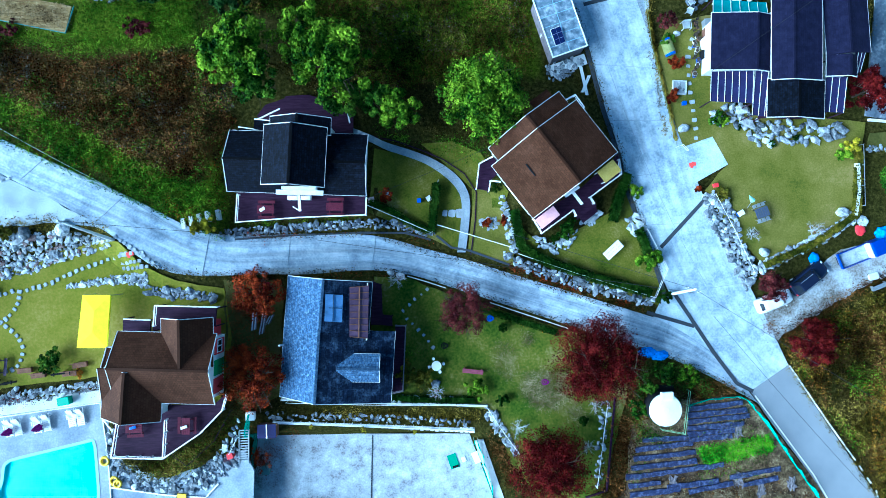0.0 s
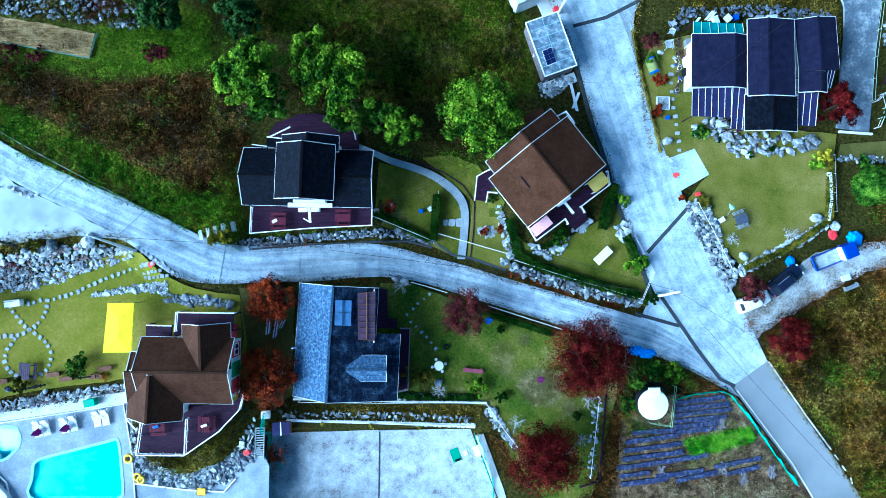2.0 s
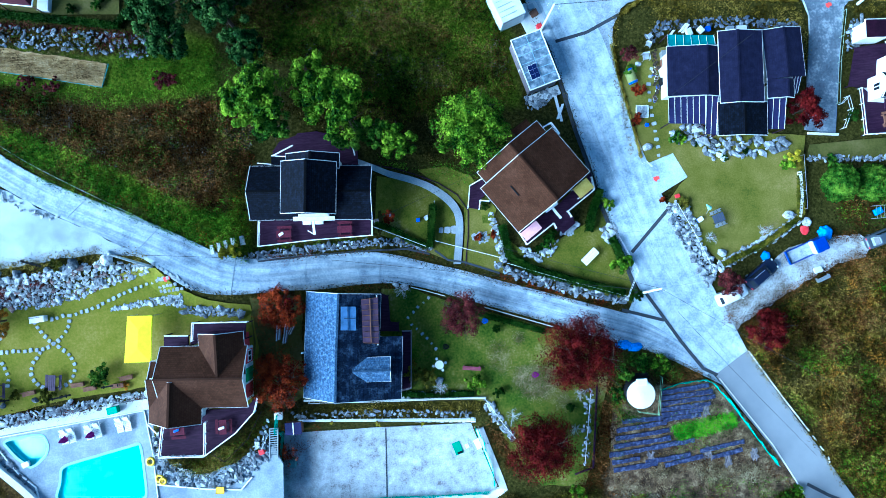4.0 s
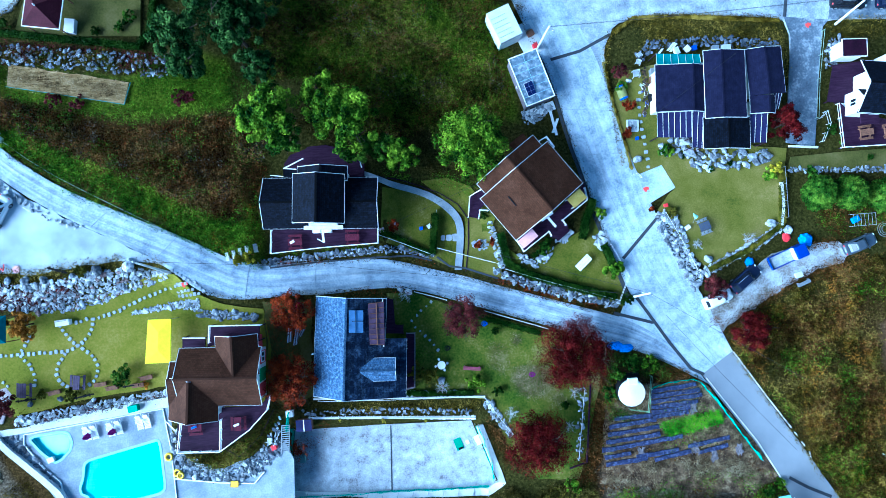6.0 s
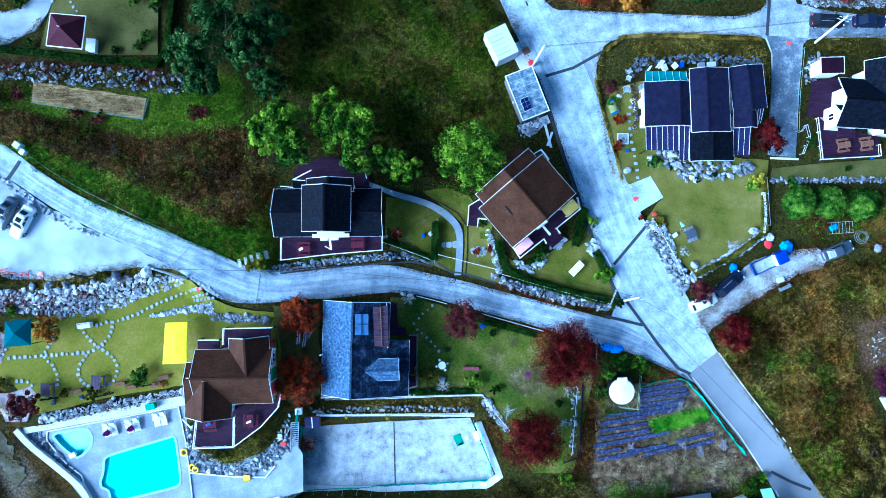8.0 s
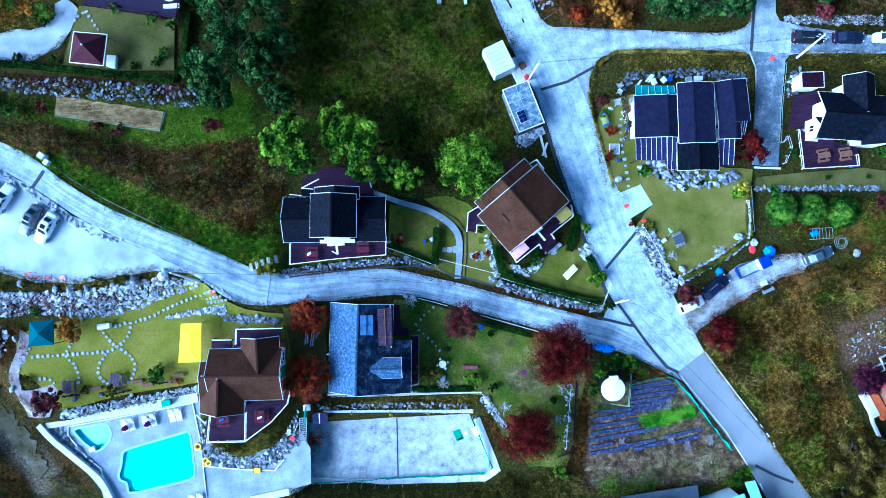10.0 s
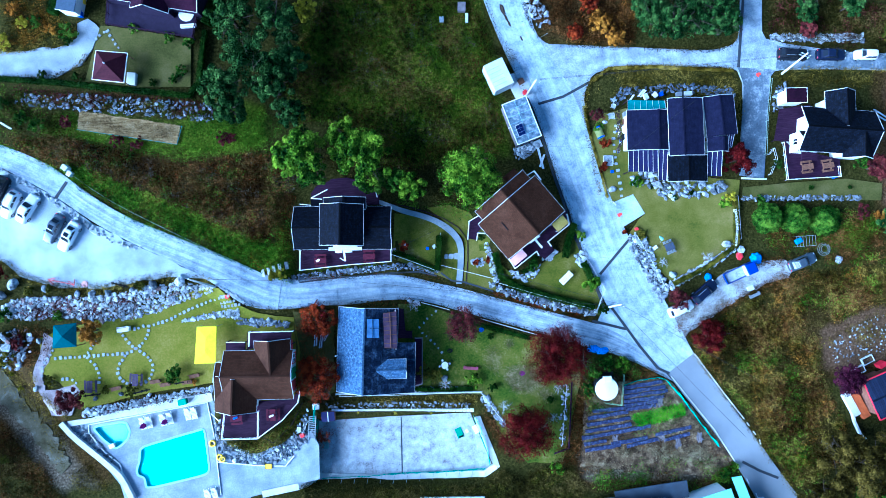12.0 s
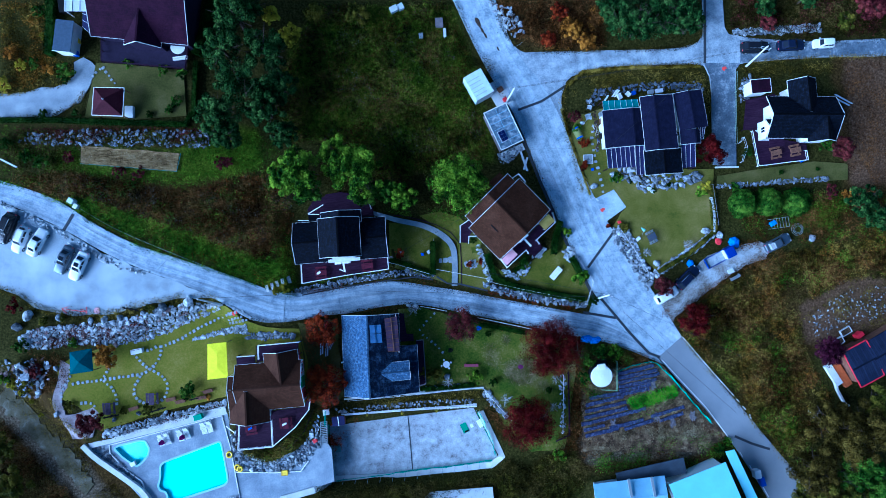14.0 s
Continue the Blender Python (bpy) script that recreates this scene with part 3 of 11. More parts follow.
def bush(x, y, r, tall, mat, label, n=700, leaf=0.14, name="shrub", category="shrub", lobes=12, clipped=False):
    TREE_SEED[0] += 1
    rnd = np.random.default_rng(TREE_SEED[0])
    z = height(x, y)
    root = thing(name, x, y, z, label, category)
    stems = [tube((x, y, z - 0.1), (x + math.cos(a) * r * 0.5, y + math.sin(a) * r * 0.5, z + tall * 0.6), 0.03, 0.012, 5) for a in (0.3, 1.9, 3.4, 5.0)]
    part("stem", join(*stems), bark, root)
    p, nrm = crown_points(rnd, n, r * 1.05, tall, int(lobes * 1.8), 0.66)
    p[:, 2] = np.maximum(p[:, 2] + tall * 0.45, 0.05)
    if clipped:
        d = rnd.normal(size=(n, 3))
        d[:, 2] = np.abs(d[:, 2])
        d /= np.linalg.norm(d, axis=1, keepdims=True)
        bump = np.array([1 + 0.2 * noise.noise(Vector(q) * 3.2 + Vector((x, y, 0))) + 0.1 * noise.noise(Vector(q) * 8) for q in d])
        p = d * (bump * rnd.uniform(0.86, 1.02, n))[:, None] * np.array([r, r, tall])
        nrm = d + rnd.normal(size=(n, 3)) * 0.45
        nrm /= np.linalg.norm(nrm, axis=1, keepdims=True)
    ob = new("leaves", leaf_mesh("leaves", p, nrm, leaf * rnd.uniform(0.6, 1.3, n), mat, rnd))
    ob.parent = root
    return root


def hedge(pts, w, tall, mat, label, name="hedge", density=70, leaf=0.11):
    """A clipped hedge along a line: a dense core with leaves all over it."""
    TREE_SEED[0] += 1
    rnd = np.random.default_rng(TREE_SEED[0])
    x, y = pts[0]
    root = thing(name, x, y, height(x, y), label, "hedge")
    part("core", ribbon(pts, w * 0.8, -0.1, tall * 0.9, 0.8), mat, root)
    fine = densify(pts, 0.25)
    n = int(len(fine) * 0.25 * (w + 2 * tall) * density)
    k = rnd.integers(0, len(fine) - 1, n)
    a = np.array(fine)
    d = a[np.minimum(k + 1, len(a) - 1)] - a[k]
    d /= np.linalg.norm(d, axis=1, keepdims=True) + 1e-9
    t = rnd.uniform(-0.5, 0.5, n) * (w + 2 * tall)
    off = np.clip(t, -w / 2, w / 2)
    zz = tall - np.maximum(np.abs(t) - w / 2, 0) + rnd.normal(size=n) * 0.04
    px = a[k, 0] - d[:, 1] * off + rnd.normal(size=n) * 0.06
    py = a[k, 1] + d[:, 0] * off + rnd.normal(size=n) * 0.06
    pz = height_many(px, py) + zz
    nrm = np.stack([-d[:, 1] * np.sign(off) * (np.abs(t) > w / 2), d[:, 0] * np.sign(off) * (np.abs(t) > w / 2), (np.abs(t) <= w / 2) * 1.0], 1) + rnd.normal(size=(n, 3)) * 0.6
    nrm /= np.linalg.norm(nrm, axis=1, keepdims=True)
    p = np.stack([px, py, pz], 1) - np.array(LEVEL[root])
    ob = new("leaves", leaf_mesh("leaves", p, nrm, leaf * rnd.uniform(0.6, 1.4, n), mat, rnd))
    ob.parent = root
    return root


def undergrowth(name, poly, per_m2, mat, label, size=0.2, tall=0.5, per=7, seed=3, patchy=0.0, spread=0.35, keep_out=()):
    """Weeds nobody could count: leaf tufts over an area, thinned by slow noise where patchy."""
    rnd = np.random.default_rng(seed)
    per_m2, size, per = per_m2 * (2.6 if tall >= 0.4 else 2.0), size * 0.56, per + 3
    xs, ys = [p[0] for p in poly], [p[1] for p in poly]
    area = (max(xs) - min(xs)) * (max(ys) - min(ys))
    X, Y = rnd.uniform(min(xs), max(xs), int(area * per_m2)), rnd.uniform(min(ys), max(ys), int(area * per_m2))
    ok = inside_many(poly, X, Y) > 0.15
    for k in keep_out:
        ok &= inside_many(k, X, Y) < 0.1
    if patchy:
        slow = np.array([noise.noise(Vector((x * 0.22, y * 0.22, seed))) for x, y in zip(X, Y)])
        ok &= slow > rnd.uniform(-0.1, 0.1, len(X)) + patchy - 0.5
    if tall >= 0.4 and spread > 0.3:
        clump = np.array([noise.noise(Vector((x * 0.75, y * 0.75, seed + 0.5))) for x, y in zip(X, Y)])
        ok &= clump > rnd.uniform(-0.6, 0.12, len(X))
    X, Y = X[ok], Y[ok]
    cs = np.stack([X, Y, height_many(X, Y) + (0.06 if tall < 0.2 else -0.12)], 1)
    c = np.repeat(cs, per, 0)
    n = len(c)
    hgt = np.repeat(rnd.uniform(0.25, 1.0, len(cs)), per) * tall
    p = c + np.stack([rnd.normal(size=n) * spread, rnd.normal(size=n) * spread, rnd.uniform(0.15, 1.0, n) * hgt], 1)
    nrm = rnd.normal(size=(n, 3)) * 0.7 + np.array([0, 0, 0.6])
    nrm /= np.linalg.norm(nrm, axis=1, keepdims=True)
    ob = new(name, leaf_mesh(name, p, nrm, size * rnd.uniform(0.5, 1.5, n), mat, rnd, 0.45))
    return tagged(ob, label, "undergrowth", kind="stuff")


# ---- stones ----
STONES = []
for s in range(10):
    rnd = random.Random(100 + s)
    bm = bmesh.new()
    for k in range(17):
        d = Vector((rnd.gauss(0, 1), rnd.gauss(0, 1), rnd.gauss(0, 0.8))).normalized() * rnd.uniform(0.42, 0.6)
        bm.verts.new((d.x * rnd.uniform(0.9, 1.3), d.y * rnd.uniform(0.7, 1.05), max(-0.3, min(0.33, d.z))))
    hull = bmesh.ops.convex_hull(bm, input=bm.verts[:])
    bmesh.ops.delete(bm, geom=[v for v in bm.verts if not v.link_faces], context="VERTS")
    bmesh.ops.recalc_face_normals(bm, faces=bm.faces)
    me = bpy.data.meshes.new("stone")
    bm.to_mesh(me)
    bm.free()
    STONES.append(me)
STONE_SETS = {}


def stone(parent, x, y, z, size, mat, rnd, flat=0.62):
    """One stone on a shared mesh, part of a wall or bank."""
    i = rnd.randrange(10)
    if (mat, i) not in STONE_SETS:
        me = STONES[i].copy()
        me.materials.append(mat)
        STONE_SETS[mat, i] = me
    ob = new("stone", STONE_SETS[mat, i])
    ob.parent = parent
    o = LEVEL[parent]
    ob.matrix_basis = Matrix.LocRotScale((x - o.x, y - o.y, z - o.z), Euler((rnd.uniform(-0.2, 0.2), rnd.uniform(-0.2, 0.2), rnd.uniform(0, 6.28))), (size * rnd.uniform(0.85, 1.3), size * rnd.uniform(0.75, 1.05), size * flat * rnd.uniform(0.8, 1.2)))
    return ob


def stone_bank(name, poly, count, size, mats, label, seed=1, lift=0.1, flat=0.5, category="retaining wall", rubble=0):
    """A bank of laid boulders, spaced apart so that each can be told, over a bed of small rubble."""
    rnd = random.Random(seed)
    cx, cy = sum(p[0] for p in poly) / len(poly), sum(p[1] for p in poly) / len(poly)
    root = thing(name, cx, cy, height(cx, cy), label, category, kind="structure")
    xs, ys = [p[0] for p in poly], [p[1] for p in poly]
    placed = []
    for _ in range(count * 60):
        if len(placed) >= count:
            break
        x, y = rnd.uniform(min(xs), max(xs)), rnd.uniform(min(ys), max(ys))
        s = size * rnd.choice((0.55, 0.7, 0.85, 1.0, 1.2, 1.6))
        if inside(poly, x, y) < 0 or any((x - a) ** 2 + (y - b) ** 2 < (0.31 * (s + c)) ** 2 for a, b, c in placed):
            continue
        placed.append((x, y, s))
        stone(root, x, y, height(x, y) + lift + 0.1 * s, s * 1.12, rnd.choice(mats), rnd, flat)
    if rubble:
        verts, faces = [], []
        while rubble:
            x, y = rnd.uniform(min(xs), max(xs)), rnd.uniform(min(ys), max(ys))
            if inside(poly, x, y) < -0.1:
                continue
            rubble -= 1
            me, s, a = STONES[rnd.randrange(10)], size * rnd.uniform(0.45, 0.85), rnd.uniform(0, 6.28)
            m = Matrix.Translation((x, y, height(x, y) + 0.06)) @ Matrix.Rotation(a, 4, "Z") @ Matrix.Diagonal((s, s, s * 0.4, 1))
            o = len(verts)
            verts += [m @ v.co for v in me.vertices]
            faces += [[o + i for i in p.vertices] for p in me.polygons]
        me = bpy.data.meshes.new("rubble")
        me.from_pydata(verts, [], faces)
        bm = bmesh.new()
        bm.from_mesh(me)
        bpy.data.meshes.remove(me)
        tagged(part("rubble", bm, mats[0], root), kind="stuff")
    return root


def boulder(x, y, size, mat, label, seed, tall=0.8):
    """A single boulder, rounded and worn."""
    rnd = random.Random(seed)
    bm = bmesh.new()
    bmesh.ops.create_icosphere(bm, subdivisions=3, radius=0.5)
    off = Vector((seed * 3.1, seed * 1.7, 0))
    for v in bm.verts:
        d = 1 + 0.35 * noise.noise(v.co * 2.2 + off) + 0.12 * noise.noise(v.co * 6 + off)
        v.co *= d
        v.co.z = max(-0.3, v.co.z) * tall
    a = rnd.uniform(0, 6.28)
    z = height(x, y)
    bm.transform(Matrix.Translation((x, y, z + size * 0.18)) @ Matrix.Rotation(a, 4, "Z") @ Matrix.Diagonal((size * 1.2, size * 0.9, size, 1)))
    root = part("boulder", bm, mat, None, label)
    return tagged(root, label, "boulder")


SLABS = []
for s in range(6):
    rnd = random.Random(300 + s)
    bm = bmesh.new()
    ring = [(-0.5, -0.42), (0.1, -0.5), (0.5, -0.4), (0.48, 0.45), (-0.05, 0.5), (-0.5, 0.4)]
    k = len(ring)
    lo = [bm.verts.new((a * rnd.uniform(0.8, 1.08), b * rnd.uniform(0.8, 1.08), -0.08)) for a, b in ring]
    hi = [bm.verts.new((v.co.x * 0.94, v.co.y * 0.94, 0.05)) for v in lo]
    for i in range(k):
        bm.faces.new((lo[i], lo[(i + 1) % k], hi[(i + 1) % k], hi[i]))
    bm.faces.new(hi)
    me = bpy.data.meshes.new("slab")
    bm.to_mesh(me)
    bm.free()
    me.materials.append(paving_stone)
    SLABS.append(me)


def stepping_stones(lines, gap, size, label, seed=5):
    """Flat stones set in the grass along lines."""
    rnd = random.Random(seed)
    x, y = lines[0][0]
    root = thing("stepping_stone_path", x, y, height(x, y), label, "garden path", kind="structure")
    for pts in lines:
        fine = densify(rounded(pts, 2), 0.05)
        line, run = [fine[0]], 0.0
        for (ax, ay), (bx, by) in zip(fine, fine[1:]):
            run += math.hypot(bx - ax, by - ay)
            if run >= gap:
                line.append((bx, by))
                run = 0.0
        for i, (px, py) in enumerate(line):
            (ax, ay), (bx, by) = line[max(0, i - 1)], line[min(len(line) - 1, i + 1)]
            ob = new("paving_stone", SLABS[rnd.randrange(6)])
            ob.parent = root
            s = size * rnd.uniform(0.8, 1.2)
            ob.matrix_basis = Matrix.LocRotScale(Vector((px + rnd.uniform(-0.06, 0.06), py + rnd.uniform(-0.06, 0.06), height(px, py) + 0.09)) - LEVEL[root], Euler((0, 0, math.atan2(by - ay, bx - ax) + rnd.uniform(-0.2, 0.2))), (s * 0.9, s * rnd.uniform(0.95, 1.25), 1))
    return root


# ---- houses ----
def frame_of(p0, p1, p2):
    a, b, c = Vector(p0), Vector(p1), Vector(p2)
    u = (b - a).normalized()
    v = Vector((-u.y, u.x))
    if (c - b).dot(v) < 0:
        v = -v
    return a, u, v, (b - a).length, (c - b).dot(v)


def slab(name, root, quad, mat, thick=0.14, label=""):
    """A roof plane from eave to ridge, given as eave start, eave end, ridge end, ridge start."""
    q = [Vector(p) for p in quad]
    nrm = (q[1] - q[0]).cross(q[2] - q[0]).normalized()
    if nrm.z < 0:
        nrm = -nrm
    bm = bmesh.new()
    layer = bm.loops.layers.uv.new("UVMap")
    top = [bm.verts.new(p) for p in q]
    bot = [bm.verts.new(p - nrm * thick) for p in q]
    u = (q[1] - q[0]).normalized()
    v = nrm.cross(u)
    fs = [bm.faces.new(top), bm.faces.new(bot[::-1])]
    n = len(q)
    for i in range(n):
        fs.append(bm.faces.new((top[i], bot[i], bot[(i + 1) % n], top[(i + 1) % n])))
    for f in fs:
        for lp in f.loops:
            d = lp.vert.co - q[0]
            lp[layer].uv = (d.dot(u), d.dot(v))
    bmesh.ops.recalc_face_normals(bm, faces=bm.faces)
    return part(name, bm, mat, root, label)


def gable(root, p0, p1, p2, base, eave, ridge, roof_mat, wall_mat, over=0.45, share=0.5, trim=0.065, mat2=None, walls=True, cap=True, eave2=None, ends=(0, 1)):
    """A gable block under a house: p0-p1 runs along one eave and p2 is the far corner of the roof."""
    a, u, v, L, W = frame_of(p0, p1, p2)
    def P(s, t, z):
        w = a + u * s + v * t
        return (w.x, w.y, z)
    r = W * share
    slab("roof_slope", root, (P(0, 0, eave), P(L, 0, eave), P(L, r, ridge), P(0, r, ridge)), roof_mat)
    e2 = eave if eave2 is None else eave2
    slab("roof_slope", root, (P(0, W, e2), P(L, W, e2), P(L, r, ridge), P(0, r, ridge)), mat2 or roof_mat)
    if cap:
        part("ridge_cap", beam(P(0, r, ridge + 0.02), P(L, r, ridge + 0.02), 0.26, 0.06), roof_mat, root)
    if trim:
        for s in [(0, L)[k] for k in ends]:
            for t in (0, W):
                part("barge_board", beam(P(s, t, (e2 if t else eave) - 0.03), P(s, r, ridge - 0.03), trim, 0.13), trim_white, root)
        for t in (0, W):
            part("gutter", beam(P(0, t, (e2 if t else eave) - 0.05), P(L, t, (e2 if t else eave) - 0.05), trim, 0.10), trim_white, root)
    if walls:
        bm = bmesh.new()
        o = over
        ring = [(o, o), (L - o, o), (L - o, W - o), (o, W - o)]
        lo = [bm.verts.new(P(s, t, base - 0.6)) for s, t in ring]
        hi = [bm.verts.new(P(s, t, (eave + (ridge - eave) * o / r if t == o else e2 + (ridge - e2) * o / (W - r)) - 0.16)) for s, t in ring]
        g1, g2 = bm.verts.new(P(L - o, r, ridge - 0.17)), bm.verts.new(P(o, r, ridge - 0.17))
        for f in ((lo[0], lo[1], hi[1], hi[0]), (lo[1], lo[2], hi[2], g1, hi[1]), (lo[2], lo[3], hi[3], hi[2]), (lo[3], lo[0], hi[0], g2, hi[3]), (hi[0], hi[1], g1, g2), (g2, g1, hi[2], hi[3])):
            bm.faces.new(f)
        bmesh.ops.recalc_face_normals(bm, faces=bm.faces)
        part("wall", bm, wall_mat, root)
    return a, u, v, L, W, P


def window(root, c, along, out, w, h, mat=None):
    """A framed window on a wall at c, facing out."""
    al, ou, c = Vector((*along, 0)).normalized(), Vector((*out, 0)).normalized(), Vector(c)
    m = Matrix(((al.x, ou.x, 0, c.x), (al.y, ou.y, 0, c.y), (0, 0, 1, c.z), (0, 0, 0, 1)))
    t = 0.08
    bm = bmesh.new()
    add_box(bm, -w / 2, 0, -h / 2, w / 2, 0.08, -h / 2 + t, m)
    add_box(bm, -w / 2, 0, h / 2 - t, w / 2, 0.08, h / 2, m)
    add_box(bm, -w / 2, 0, -h / 2 + t, -w / 2 + t, 0.08, h / 2 - t, m)
    add_box(bm, w / 2 - t, 0, -h / 2 + t, w / 2, 0.08, h / 2 - t, m)
    add_box(bm, -t / 2, 0, -h / 2 + t, t / 2, 0.08, h / 2 - t, m)
    fr = part("window", bm, white_paint, root, "white framed window")
    part("pane", box(-w / 2 + t, 0.01, -h / 2 + t, w / 2 - t, 0.04, h / 2 - t, m), mat or glass_dark, fr)


def platform(root, poly, z, mat, thick=0.2, name="deck", legs=True):
    """A timber deck with the outline given, its top at z."""
    bm = bmesh.new()
    f = bm.faces.new([bm.verts.new((x, y, z)) for x, y in poly])
    ex = bmesh.ops.extrude_face_region(bm, geom=[f])
    for g in ex["geom"]:
        if isinstance(g, bmesh.types.BMVert):
            g.co.z -= thick
    bmesh.ops.recalc_face_normals(bm, faces=bm.faces)
    d = part(name, bm, mat, root)
    if legs:
        for x, y in poly:
            part("deck_post", box(x - 0.06, y - 0.06, min(height(x, y), z) - 0.2, x + 0.06, y + 0.06, z - thick), mat, root)
    return d


def railing(root, pts, z, mat, tall=0.9, gap=1.5, thick=0.09):
    """Posts with a handrail and a lower rail along a line."""
    for a, b in zip(pts, pts[1:]):
        part("handrail", beam((*a, z + tall), (*b, z + tall), thick * 1.3, 0.06), mat, root)
        part("lower_rail", beam((*a, z + tall * 0.4), (*b, z + tall * 0.4), thick * 0.6, 0.05), mat, root)
    for x, y in densify(pts, gap):
        part("post", box(x - thick / 2, y - thick / 2, z - 0.05, x + thick / 2, y + thick / 2, z + tall + 0.04), mat, root)


def fence(pts, mat, label, tall=1.0, gap=2.0, rails=2, thick=0.06, name="fence"):
    """A garden fence that follows the land."""
    x, y = pts[0]
    root = thing(name, x, y, height(x, y), label, "fence")
    thick *= 0.75
    q = densify(pts, gap)
    for px, py in q:
        z = height(px, py)
        part("post", box(px - thick / 2, py - thick / 2, z - 0.2, px + thick / 2, py + thick / 2, z + tall), mat, root)
    for k in range(rails):
        f = (tall - 0.06) * (1 - 0.5 * k)
        for a, b in zip(q, q[1:]):
            part("rail", beam((*a, height(*a) + f), (*b, height(*b) + f), thick * 0.8, thick * 0.8), mat, root)
    return root


# ---- vehicles ----
def car(x, y, turn, length, width, tall, paint, label, kind="sedan", sunroof=False):
    """A parked car, its nose along turn (degrees from +x)."""
    z = height(x, y) + 0.06
    root = thing("car", x, y, z, label, "car")
    m = Matrix.Translation((x, y, z)) @ Matrix.Rotation(radians(turn), 4, "Z")
    L, W = length / 2, width / 2
    belt = tall * 0.62
    spans = {"sedan": (0.42, 0.10, -0.42, -0.74), "suv": (0.44, 0.16, -0.72, -0.93), "small": (0.54, 0.26, -0.72, -0.93)}
    w0, w1, w2, w3 = [L * s for s in spans[kind]]
    tail = 0.9 if kind == "sedan" else 0.98
    prof = [(-1, 0.58, 0.70), (-0.97, 0.79, 0.86), (-0.9, 0.92, 0.94), (-0.74, 0.985, tail), (-0.4, 1, 1), (0, 1, 1), (0.42, 0.995, 0.97), (0.68, 0.975, 0.88), (0.84, 0.92, 0.80), (0.94, 0.80, 0.72), (1, 0.55, 0.60)]
    bm = bmesh.new()
    rows = []
    for s, ww, top in prof:
        z0, z1, k = (0.3 if abs(s) > 0.95 else 0.2), belt * top, W * ww
        rows.append([bm.verts.new(m @ Vector((L * s, yy, zz))) for yy, zz in ((-k * 0.96, z0), (-k, z0 + 0.4 * (z1 - z0)), (-k * 0.97, z1 * 0.84), (-k * 0.87, z1 * 0.97), (-k * 0.5, z1 * 1.02), (k * 0.5, z1 * 1.02), (k * 0.87, z1 * 0.97), (k * 0.97, z1 * 0.84), (k, z0 + 0.4 * (z1 - z0)), (k * 0.96, z0))])
    for a, b in zip(rows, rows[1:]):
        for k in range(10):
            bm.faces.new((a[k], a[(k + 1) % 10], b[(k + 1) % 10], b[k]))
    bm.faces.new(rows[0][::-1])
    bm.faces.new(rows[-1])
    bmesh.ops.recalc_face_normals(bm, faces=bm.faces)
    part("body", bm, paint, root, smooth=True)
    b, r = W * 0.88, W * 0.68
    low = [Vector((p, q, belt * 0.9)) for p, q in ((w0, b), (w3, b * 0.92), (w3, -b * 0.92), (w0, -b))]
    top = [Vector((p, q, tall)) for p, q in ((w1, r), (w2, r * 0.95), (w2, -r * 0.95), (w1, -r))]
    def ring(c, cut, lift=0.0, shrink=1.0):
        mid = sum(c, Vector()) / 4
        out = []
        for k in range(4):
            for o in (c[k - 1], c[(k + 1) % 4]):
                p = c[k].lerp(o, cut)
                out.append(bm.verts.new(m @ (mid + (p - mid) * shrink + Vector((0, 0, lift)))))
        return out
    bm = bmesh.new()
    rings = [ring(low, 0.1), ring(top, 0.14), ring(top, 0.2, 0.05, 0.82)]
    for a, c in zip(rings, rings[1:]):
        for k in range(8):
            bm.faces.new((a[k], a[(k + 1) % 8], c[(k + 1) % 8], c[k]))
    bm.faces.new(rings[-1])
    bmesh.ops.recalc_face_normals(bm, faces=bm.faces)
    part("roof", bm, paint, root)
    def pane(name, k, u0, u1, v0, v1):
        a, c, d, e = low[k], low[(k + 1) % 4], top[(k + 1) % 4], top[k]
        at = lambda u, v: a.lerp(c, u).lerp(e.lerp(d, u), v)
        nrm = (c - a).cross(e - a).normalized()
        if nrm.z < 0:
            nrm.negate()
        bm = bmesh.new()
        q = [at(u, v) for u, v in ((u0, v0), (u1, v0), (u1 - 0.03, v1), (u0 + 0.03, v1))]
        lo = [bm.verts.new(m @ (p - nrm * 0.02)) for p in q]
        hi = [bm.verts.new(m @ (p + nrm * 0.015)) for p in q]
        bm.faces.new(hi)
        for i in range(4):
            bm.faces.new((lo[i], lo[(i + 1) % 4], hi[(i + 1) % 4], hi[i]))
        bmesh.ops.recalc_face_normals(bm, faces=bm.faces)
        part(name, bm, glass_dark, root)
    pane("windscreen", 3, 0.10, 0.90, 0.22, 0.93)
    pane("rear_window", 1, 0.14, 0.86, 0.3, 0.9)
    for k, e in ((0, (0.14, 0.5, 0.88)), (2, (0.12, 0.5, 0.86))):
        pane("side_window", k, e[0], e[1] - 0.012, 0.3, 0.86)
        pane("side_window", k, e[1] + 0.012, e[2], 0.3, 0.86)
    if sunroof:
        part("sunroof", box(w1 - 0.75, -r * 0.6, tall + 0.02, w1 - 0.15, r * 0.6, tall + 0.065, m), glass_dark, root)
